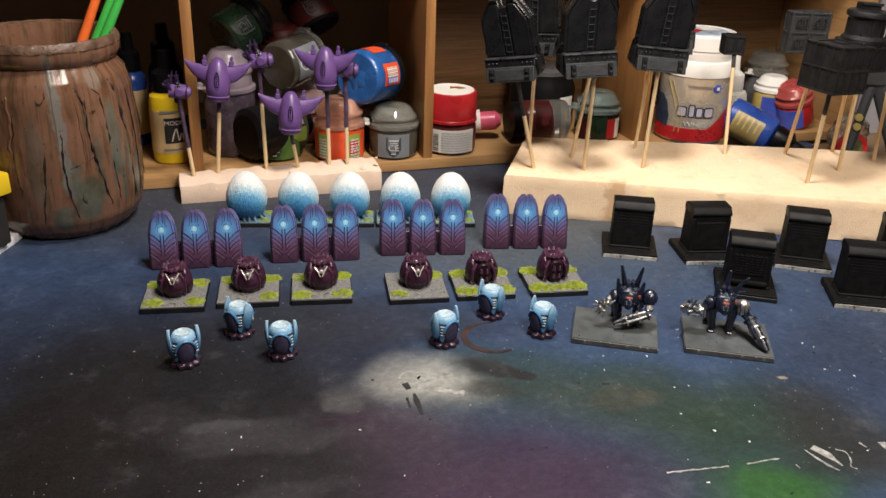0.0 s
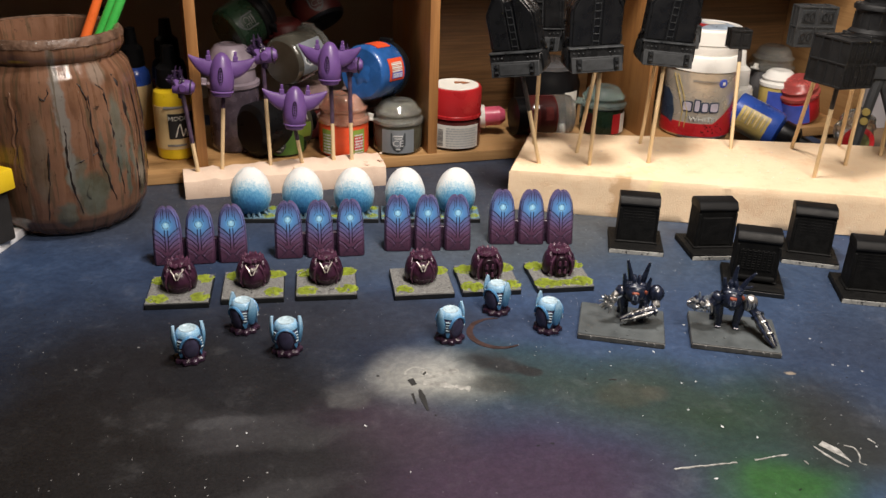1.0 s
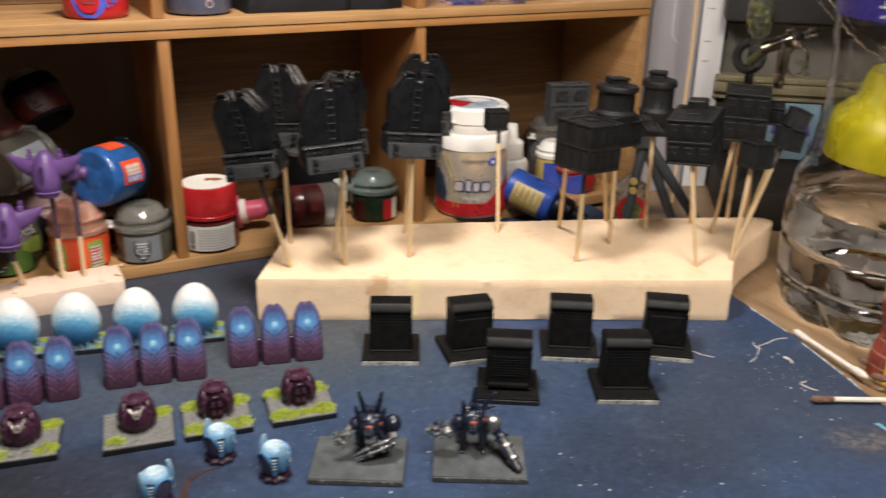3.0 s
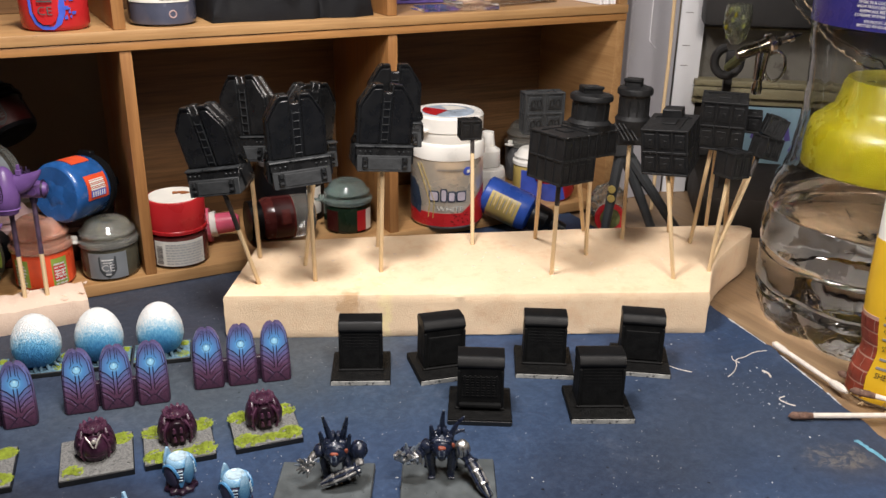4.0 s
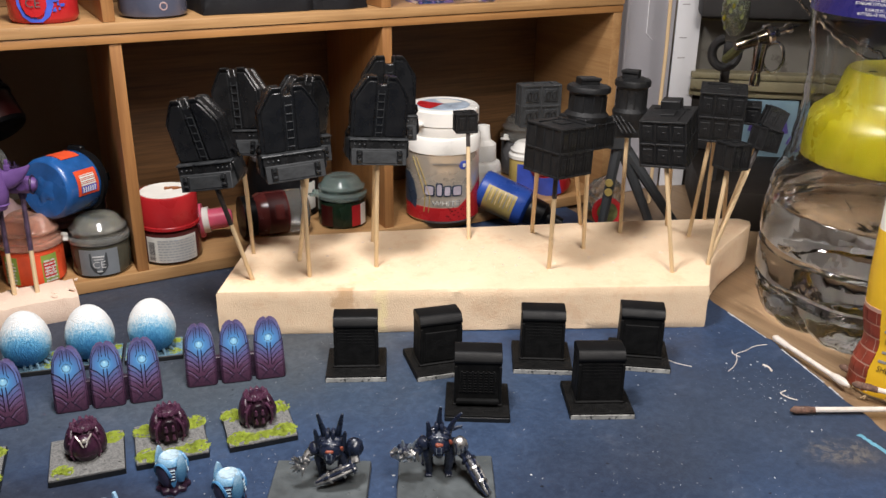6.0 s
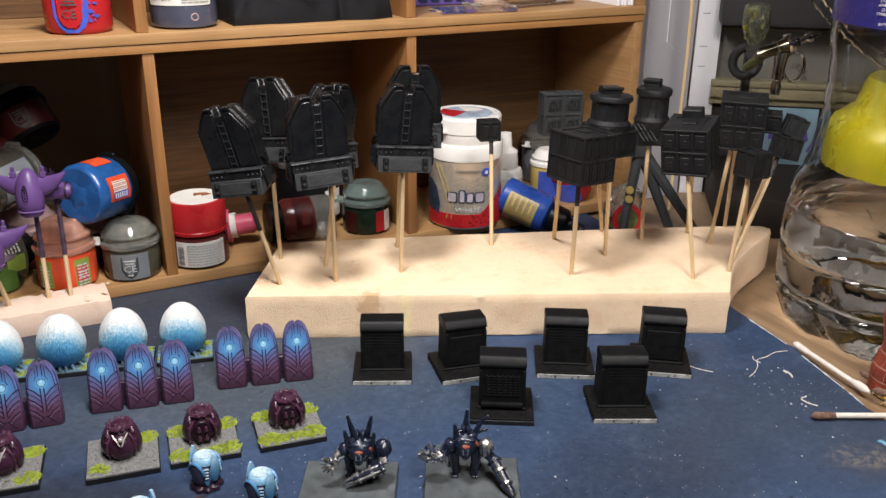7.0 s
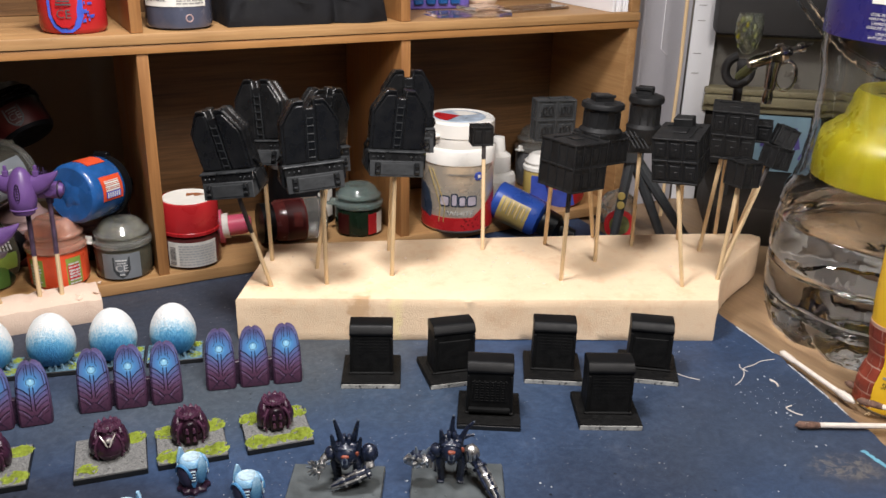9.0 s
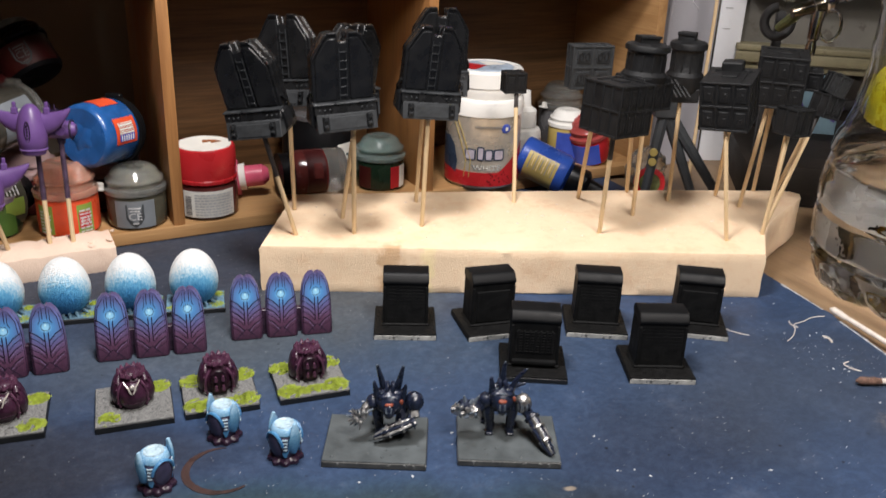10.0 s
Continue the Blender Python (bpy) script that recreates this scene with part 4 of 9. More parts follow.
def foam_offcut():
    bm = bmesh.new()
    rings = []
    n = 34
    for k in range(n + 1):
        x = 0.0020 + (0.1290 - 0.0020) * k / n
        f = 0.5335 - 0.003 * k / n
        top = 0.0122 + 0.0022 * (k / n) + 0.0018 * noise.noise(Vector((k * 0.35, 2, 0))) + 0.0009 * noise.noise(Vector((k * 1.3, 7, 0)))
        back = 0.5590
        ring = [(x, f, 0.0), (x, f - 0.0012, 0.006), (x, f + 0.0004, top - 0.0006), (x, f + 0.008, top + 0.0008), (x, back - 0.006, top + 0.0012), (x, back, top - 0.001), (x, back, 0.0)]
        rings.append([bm.verts.new(Vector(q) + (0.0007 * noise.noise_vector(Vector(q) * 180) if q[2] > 0 else Vector((0, 0, 0)))) for q in ring])
    for a, b in zip(rings, rings[1:]):
        for i in range(7):
            j = (i + 1) % 7
            bm.faces.new((a[i], a[j], b[j], b[i]))
    bm.faces.new(rings[0])
    bm.faces.new(rings[-1][::-1])
    ob = thing("foam_offcut", "narrow pink foam offcut with a torn end against the shelf", "foam block", Matrix.Identity(4))
    part("foam_strip", bm, M_FOAM_PINK, ob)
    rnd = random.Random(17)
    for k in range(7):
        x, y = rnd.choice((rnd.uniform(0.000, 0.014), rnd.uniform(0.110, 0.131), rnd.uniform(0.01, 0.12))), rnd.uniform(0.534, 0.556)
        part("torn_flake", rough_up(box(rnd.uniform(0.002, 0.004), rnd.uniform(0.002, 0.004), rnd.uniform(0.0008, 0.0018), 0.0004, 1), 0.0007, 400, k), M_FOAM_PINK, ob, "", pose(x, y, 0.0126 + 0.002 * x / 0.13, rnd.uniform(-20, 20), rnd.uniform(-20, 20), rnd.uniform(0, 180)))


foam_offcut()

M_STICK_INK = paint("stick_primer", (0.030, 0.024, 0.022), 0.6, vary=0.5, scale=300)
M_STICK_VIOLET = paint("stick_violet", (0.055, 0.032, 0.060), 0.6, vary=0.5, scale=300)


def cocktail_stick(foot, head, coated=0.0, coat=None):
    """A thin round stick stuck in the foam; the upper part may carry overspray."""
    m, length = along(foot, head)
    label = "thin wooden cocktail stick stuck upright in the foam" if not coated else "thin wooden cocktail stick with paint-coated upper end, stuck in foam"
    ob = thing("cocktail_stick", label, "cocktail stick", m @ Matrix.Translation((0, 0, -0.006)), "cocktail sticks in the foam")
    cut = (length + 0.006) * (1 - coated)
    part("shaft", tube([(0, 0, 0), (0, 0, 0.006), (0, 0, cut)], [0.0005, 0.00125, 0.0013], 8), M_STICK, ob)
    if coated:
        part("coated_end", tube([(0, 0, cut), (0, 0, length + 0.006)], 0.00135, 8), coat, ob, "paint-coated end")
    return ob


FT = 0.0257
STICKS = [  # foot x, y, head x, y, z, coated share
    (0.2153, 0.4812, 0.1990, 0.4779, 0.0830, 0.35), (0.2273, 0.5182, 0.2226, 0.5077, 0.0800, 0.0),
    (0.2450, 0.4711, 0.2398, 0.4596, 0.0870, 0.0), (0.2477, 0.4952, 0.2560, 0.4972, 0.0780, 0.0),
    (0.2840, 0.4667, 0.2850, 0.4650, 0.0890, 0.0), (0.2989, 0.5042, 0.2969, 0.4945, 0.0850, 0.0),
    (0.3538, 0.4807, 0.3662, 0.5055, 0.0890, 0.15), (0.3959, 0.4726, 0.3700, 0.4330, 0.0880, 0.0),
    (0.3717, 0.4190, 0.3657, 0.4094, 0.0860, 0.22), (0.4082, 0.4348, 0.3984, 0.4242, 0.0860, 0.0),
    (0.4331, 0.4709, 0.3872, 0.4206, 0.0860, 0.0), (0.4457, 0.4460, 0.4515, 0.4545, 0.0930, 0.0),
    (0.4317, 0.3820, 0.4278, 0.3924, 0.0890, 0.0), (0.4825, 0.4433, 0.4362, 0.3974, 0.0890, 0.0),
    (0.4806, 0.4210, 0.4790, 0.4110, 0.0960, 0.0), (0.5130, 0.4406, 0.4830, 0.4115, 0.0960, 0.0),
    (0.5224, 0.4323, 0.4640, 0.3820, 0.0880, 0.0), (0.4585, 0.3811, 0.4630, 0.3800, 0.0880, 0.0),
    (0.4610, 0.3837, 0.4935, 0.3862, 0.0960, 0.22), (0.5094, 0.4219, 0.4905, 0.3870, 0.0950, 0.0),
]
for fx, fy, hx, hy, hz, coated in STICKS:
    cocktail_stick((fx, fy, FT), (hx, hy, hz), coated, M_STICK_INK)


# ---- model pieces on bases ----
def square_base(parent, w, d, h, top, edge, label=""):
    part("base", box(w, d, h * 0.93, 0.0003, 1), edge, parent, label)
    return part("base_top", rough_up(box(w - 0.0006, d - 0.0006, h * 0.12, 0.0001, 1), 0.00012, 700.0), top, parent, "", Matrix.Translation((0, 0, h * 0.9)))


def flock(cx, cy, rx, ry, z, seed, count=170):
    """A patch of grassy flock: many short bent blades."""
    rnd = random.Random(seed)
    verts, faces = [], []
    for k in range(count):
        a, r = rnd.uniform(0, 6.283), math.sqrt(rnd.random())
        x, y = cx + rx * r * math.cos(a) * rnd.uniform(0.85, 1.1), cy + ry * r * math.sin(a) * rnd.uniform(0.85, 1.1)
        if noise.noise(Vector((x * 420 + seed, y * 420, seed * 0.7))) < -0.48 + 0.35 * r:
            continue
        h, w, t, lean = rnd.uniform(0.0005, 0.0012) * (1.2 - 0.6 * r), rnd.uniform(0.00016, 0.00030), rnd.uniform(0, 6.283), rnd.uniform(-0.0008, 0.0008)
        c, s = math.cos(t) * w, math.sin(t) * w
        b = len(verts)
        verts += [(x - c, y - s, z - 0.0001), (x + c, y + s, z - 0.0001), (x + s, y - c, z - 0.0001), (x + lean, y + lean * 0.6, z + h)]
        faces += [(b, b + 1, b + 3), (b + 1, b + 2, b + 3), (b + 2, b, b + 3)]
    me = bpy.data.meshes.new("flock")
    me.from_pydata(verts, [], faces)
    return me


def egg_model():
    ob = thing("egg_model", "blue and white airbrushed egg model on a black rectangular base", "game piece", Matrix.Identity(4), "egg models in a row")
    square_base(ob, 0.0290, 0.0200, 0.0030, M_EGG_FOOT, M_EDGE_BLACK)
    prof = []
    for k in range(27):
        u = k / 26
        a = math.pi * u
        r = 0.0119 * math.sin(a) ** 0.92 * (1 + 0.13 * math.cos(a))
        prof.append((r if 0 < k < 26 else 0.0, 0.0144 * (1 - math.cos(a)) - 0.0006))
    bm = lathe(prof, 56)
    for v in bm.verts:
        q = v.co.copy()
        n = Vector((q.x, q.y, (q.z - 0.013) * 0.6)).normalized()
        ang = math.atan2(q.y, q.x)
        v.co += n * (0.00014 * noise.noise(Vector((ang * 30, q.z * 500, 3))))
    part("egg", bm, M_EGG, ob, "", Matrix.Translation((0, 0, 0.0029)))
    roots = []
    rnd = random.Random(11)
    for k in range(15):
        a = 2 * math.pi * k / 15 + rnd.uniform(-0.15, 0.15)
        c, s = math.cos(a), math.sin(a)
        l = rnd.uniform(0.0095, 0.0118)
        ly = min(l, 0.0093 / max(abs(s), 0.05))
        roots.append((tube([(0.0075 * c, 0.0075 * s, 0.0075), (0.0092 * c, 0.0088 * s, 0.0045), (min(l, ly) * c, min(l, ly) * s, 0.0030)], [0.0006, 0.0009, 0.0005], 6),))
    for row in roots:
        part("root", row[0], M_EGG_FOOT, ob)
    for k, (x, y, rx, ry) in enumerate(((-0.0105, -0.0065, 0.0035, 0.0028), (0.0105, -0.0055, 0.0038, 0.0036), (0.0115, 0.0060, 0.0025, 0.0030))):
        part("flock_patch", flock(x, y, rx, ry, 0.0029, k + 40, 420), M_GRASS, ob, "lime green flock")
    return ob


EGG_DIR = -13.2
first_egg = egg_model()
for k in range(5):
    s = k / 4
    m = yaw(0.0389 + (0.1570 - 0.0389) * s, 0.4967 + (0.4691 - 0.4967) * s, 0.0, EGG_DIR)
    if k == 0:
        first_egg.matrix_basis = m
    else:
        copy_thing(first_egg, m)


def shield_model():
    """Three arched shields joined by low tabs."""
    half = [(0.0074, 0.0), (0.0075, 0.004), (0.0074, 0.012), (0.0071, 0.019), (0.0063, 0.0245), (0.0048, 0.0283), (0.0030, 0.0303), (0.0012, 0.0308)]
    outline = half + [(0.0, 0.0298)] + [(-x, z) for x, z in half[::-1]]

    def one():
        bm = bmesh.new()
        rings = []
        for y, s in ((0.0042, 0.90), (0.0030, 1.0), (-0.0008, 1.0), (-0.0024, 0.93), (-0.0032, 0.80)):
            ring = []
            for x, z in outline:
                thick = 1.25 - 0.95 * (z / 0.031)
                ring.append(bm.verts.new((x * s, y * (thick if y > 0 else 1.0) + 0.0012 * (z / 0.031), z * (0.985 if s < 1 else 1.0) * (1.0 if z > 0.001 else 1.0))))
            rings.append(ring)
        n = len(outline)
        for a, b in zip(rings, rings[1:]):
            for i in range(n):
                j = (i + 1) % n
                bm.faces.new((a[i], a[j], b[j], b[i]))
        bm.faces.new(rings[0])
        bm.faces.new(rings[-1][::-1])
        return bm

    def line(pts, w):
        return tube([(x, y + 0.00004, z) for x, y, z in pts], w * 1.0, 4)

    def front(x, z):
        return (x, -0.0031 + 0.0012 * (z / 0.031) - 0.0001, z)

    def grooves():
        rows = []
        for sx in (-1, 1):
            rows.append((line([front(sx * 0.0009, 0.0296), front(sx * 0.0009, 0.0245)], 0.00022),))
            rows.append((line([front(sx * 0.0020, 0.0285), front(sx * 0.0020, 0.0240), front(sx * 0.0028, 0.0225)], 0.00018),))
            rows.append((line([front(sx * 0.0008, 0.0186), front(sx * 0.0008, 0.0072)], 0.00030),))
            rows.append((line([(sx * 0.0070, -0.0020, 0.0010), (sx * 0.0068, -0.0014, 0.0180), (sx * 0.0060, -0.0010, 0.0240), (sx * 0.0040, -0.0008, 0.0285)], 0.00034),))
            for k, z in enumerate((0.0186, 0.0160, 0.0134, 0.0108, 0.0082, 0.0056)):
                rows.append((line([front(sx * 0.0010, z - 0.0040), front(sx * 0.0036, z - 0.0010), front(sx * 0.0066, z + 0.0010)], 0.00028 if k % 2 == 0 else 0.00018),))
            rows.append((line([front(sx * 0.0003, 0.0050), front(sx * 0.0030, 0.0024), front(sx * 0.0046, 0.0006)], 0.00024),))
            rows.append((line([front(sx * 0.0019 * math.cos(t), 0.0212 + 0.0019 * math.sin(t)) for t in (math.pi * (-0.5 + i / 8) for i in range(9))], 0.00013),))
            rows.append((line([front(sx * 0.0057, 0.0195), front(sx * 0.0050, 0.0250), front(sx * 0.0028, 0.0288)], 0.00018),))
        dark = [(finish(r[0]), M_SHIELD_LINE) for r in rows]
        pale = []
        for sx in (-1, 1):
            for z in (0.0180, 0.0128, 0.0076):
                pale.append((finish(line([front(sx * 0.0014, z - 0.0040), front(sx * 0.0038, z - 0.0012), front(sx * 0.0064, z + 0.0006)], 0.00013)), M_SHIELD_EDGE))
            pale.append((finish(line([(sx * 0.0066, -0.0024, 0.0010), (sx * 0.0064, -0.0018, 0.0180), (sx * 0.0056, -0.0013, 0.0240)], 0.00011)), M_SHIELD_EDGE))
        return dark + pale

    ob = thing("shield_model", "three arched purple and blue shields with glowing painted centres", "game piece", Matrix.Identity(4), "shield models in a row")
    body, marks = finish(one()), grooves()
    spot = finish(lathe([(0.0, 0.00015), (0.0003, 0.0001), (0.0005, 0.0)], 14, lambda a, z: 1 + 0.2 * math.cos(6 * a)))
    for k, (b, g, s) in enumerate([(body, marks, spot)] * 3):
        x = (k - 1) * 0.0166
        tilt = Matrix.Translation((x, 0, 0)) @ pose(0, 0, 0, -9)
        shield = part("shield", b, M_SHIELD if k == 0 else [], ob, "", tilt)
        for groove, ink in g:
            part("groove" if ink is M_SHIELD_LINE else "edge_highlight", groove, ink if k == 0 else [], shield)
        part("bright_spot", s, M_SHIELD_SPOT if k == 0 else [], shield, "", Matrix.Translation(front(0, 0.0218)) @ pose(0, 0, 0, 90))
    for x in (-0.0083, 0.0083):
        part("joining_tab", box(0.0030, 0.0030, 0.0130, 0.0004, 1), M_POD_FOOT, ob, "", Matrix.Translation((x, 0.0030, 0)))
    return ob


first_shield = shield_model()
for k, (ax, ay, bx, by) in enumerate(((-0.0107, 0.4383, 0.0224, 0.4355), (0.0519, 0.4317, 0.0843, 0.4287), (0.1110, 0.4271, 0.1434, 0.4220), (0.1703, 0.4223, 0.2032, 0.4160))):
    turn = math.degrees(math.atan2(by - ay, bx - ax)) - 3
    m = yaw((ax + bx) / 2 + 0.0006, (ay + by) / 2 + 0.0036, 0, turn)
    if k == 0:
        first_shield.matrix_basis = m
    else:
        copy_thing(first_shield, m)


# Plum darkened to give the open pod's hollow its shade.
M_PLUM_HOLLOW_SHADE = paint("plum_hollow_shade", (0.016, 0.005, 0.011), 0.4, vary=0.3, scale=200)


def beetle_model(kind, m, seed, label):
    """A hunched dark pod on a textured square base; kind 0 closed with a crest, kind 1 open with four pegs."""
    ob = thing("beetle_pod_model", label, "game piece", m, "pod models on square bases")
    square_base(ob, 0.0300, 0.0300, 0.0032, M_GRAVEL, M_EDGE_BLACK)
    rnd = random.Random(seed)
    prof = [(0.0, 0.0)] + [(0.0078 * math.sin(math.pi * (0.22 + 0.72 * u)) ** 0.8, 0.0172 * u) for u in [i / 12 for i in range(12)]] + [(0.0, 0.0176)]
    bm = lathe(prof, 36)
    for v in bm.verts:
        v.co.y *= 0.92
    part("pod_body", bm, M_PLUM, ob, "", Matrix.Translation((0, 0.003, 0.0030)))
    for sx in (-1, 1):
        wing = ball(0.0030, 0.0062, 0.0080, 16, 12)
        part("side_shell", wing, M_PLUM, ob, "", pose(sx * 0.0054, 0.0026, 0.0108, 0, sx * -8, sx * 8))
        part("shell_rim", tube(curve([(sx * 0.0036, -0.0034, 0.0168), (sx * 0.0054, -0.0044, 0.0130), (sx * 0.0058, -0.0044, 0.0085), (sx * 0.0050, -0.0038, 0.0042)], 5), 0.00055, 6), M_PLUM_LIGHT, ob)
    for sx in (-1, 1):
        for q in (0.35, 0.75):
            part("shell_ridge", tube(curve([(sx * (0.0050 + 0.0022 * q), -0.0040 + 0.0046 * q, 0.0165), (sx * (0.0066 + 0.0020 * q), -0.0036 + 0.0052 * q, 0.0120), (sx * (0.0068 + 0.0020 * q), -0.0034 + 0.0052 * q, 0.0080), (sx * (0.0056 + 0.0018 * q), -0.0026 + 0.0046 * q, 0.0040)], 5), 0.0004, 6), M_PLUM, ob)
        for z in (0.0070, 0.0105, 0.0140):
            part("shell_stud", ball(0.0005, 0.0005, 0.0005, 7, 5), M_PLUM_LIGHT, ob, "", Matrix.Translation((sx * 0.0060, -0.0046, z)))
    crest = []
    for k in range(12):
        a = radians(-165 + 330 * k / 11)
        crest.append((tube([(0.0042 * math.sin(a), 0.0025 - 0.0042 * math.cos(a), 0.0178), (0.0052 * math.sin(a), 0.0025 - 0.0052 * math.cos(a), 0.0188), (0.0053 * math.sin(a), 0.0025 - 0.0053 * math.cos(a), 0.0202)], [0.0013, 0.0010, 0.0003], 6),))
    crest.append((ball(0.0044, 0.0044, 0.0016, 16, 8), Matrix.Translation((0, 0.0028, 0.0184))))
    for k in range(26):
        a, r = rnd.uniform(0, 6.283), 0.0050 * math.sqrt(rnd.random())
        x, y = r * math.sin(a), 0.0026 - r * math.cos(a)
        crest.append((tube([(x * 0.9, y, 0.0182), (x, y, 0.0192), (x * 1.1 + rnd.uniform(-0.0005, 0.0005), y, 0.0196 + rnd.uniform(0.0, 0.0009))], [0.0009, 0.0006, 0.0002], 5),))
    for bm, *at in crest:
        part("crest_spike" if not at else "crest_cap", bm, M_PLUM_LIGHT if not at else M_PLUM, ob, "", at[0] if at else None)
    if kind == 0:
        part("belly_shell", ball(0.0058, 0.0040, 0.0070, 20, 12), M_PLUM, ob, "", Matrix.Translation((0, -0.0034, 0.0094)))
        part("belly_seam", tube([(-0.0040, -0.0066, 0.0078), (0, -0.0076, 0.0074), (0.0040, -0.0066, 0.0078)], 0.00016, 5), M_PLUM, ob)
        skull = [(ball(0.0009, 0.0006, 0.0012, 10, 8), Matrix.Translation((0, -0.0070, 0.0158)))]
        for sx in (-1, 1):
            skull.append((tube([(sx * 0.0004, -0.0076, 0.0128), (sx * 0.0010, -0.0074, 0.0142), (sx * 0.0014, -0.0069, 0.0156), (sx * 0.0026, -0.0058, 0.0172), (sx * 0.0032, -0.0046, 0.0180)], [0.00030, 0.00036, 0.00034, 0.00034, 0.00018], 5),))
        part("emblem", joined(skull), M_BONE, ob, "silver V-shaped emblem")
    else:
        part("hollow", prism([(-0.0030, 0), (0.0030, 0), (0.0032, 0.0105), (0.0016, 0.0128), (-0.0016, 0.0128), (-0.0032, 0.0105)], 0.004, 0.0004), M_PLUM_HOLLOW_SHADE, ob, "solid block coloured dark as the hollow's shade", Matrix.Translation((0, -0.0052, 0.0042)))
        for sx in (-1, 1):
            for z in (0.0070, 0.0120):
                part("peg", tube([(sx * 0.0015, -0.0060, z), (sx * 0.0015, -0.0062, z + 0.0026)], [0.0009, 0.0005], 7), M_PLUM_LIGHT, ob, "glossy peg")
    corners = [(-0.0100, -0.0105), (0.0105, -0.0100), (-0.0105, 0.0100), (0.0108, 0.0105)]
    wide = 1.0 if kind == 0 else 1.45
    for k, (x, y) in enumerate(corners):
        if kind == 0 and rnd.random() < 0.2:
            continue
        part("flock_patch", flock(x * 0.95, y * 0.95, min(0.0052 * wide * rnd.uniform(0.8, 1.1), 0.0054), min(0.0046 * wide, 0.0052), 0.0032, seed * 7 + k, int(1900 * wide)), M_GRASS, ob, "lime green flock")
    if kind == 1:
        part("flock_patch", flock(0.0, -0.0108, 0.010, 0.0032, 0.0032, seed * 7 + 9, 2600), M_GRASS, ob, "lime green flock")
    stones = []
    for k in range(10):
        x, y = rnd.uniform(-0.013, 0.013), rnd.uniform(-0.0135, -0.007) if rnd.random() < 0.6 else rnd.uniform(0.006, 0.013)
        stones.append((rough_up(ball(0.0008, 0.0007, 0.0006, 7, 5), 0.0003, 900, k), Matrix.Translation((x, y, 0.0034))))
    part("grit", joined(stones), M_GRAVEL, ob)
    squat = Matrix.Translation((0, 0, 0.0030)) @ Matrix.Diagonal((0.98, 0.98, 0.87, 1)) @ Matrix.Translation((0, 0, -0.0030))
    for child in ob.children:
        if child.name.split(".")[0] not in ("base", "base_top", "flock_patch", "grit"):
            child.matrix_basis = squat @ child.matrix_basis
    return ob


CLOSED = "dark plum pod model with silver emblem on a gravelled base"
OPEN = "open plum pod model with glossy pegs on a lime-flocked base"
for k, (x, y, t, kind) in enumerate(((-0.0054, 0.4049, -9.0, 0), (0.0298, 0.4016, -8.6, 0), (0.0653, 0.3963, -9.5, 0), (0.1121, 0.3856, -8.4, 0), (0.1459, 0.3810, -8.6, 1), (0.1837, 0.3756, -8.2, 1))):
    beetle_model(kind, yaw(x, y, 0, t), k + 1, OPEN if kind else CLOSED)


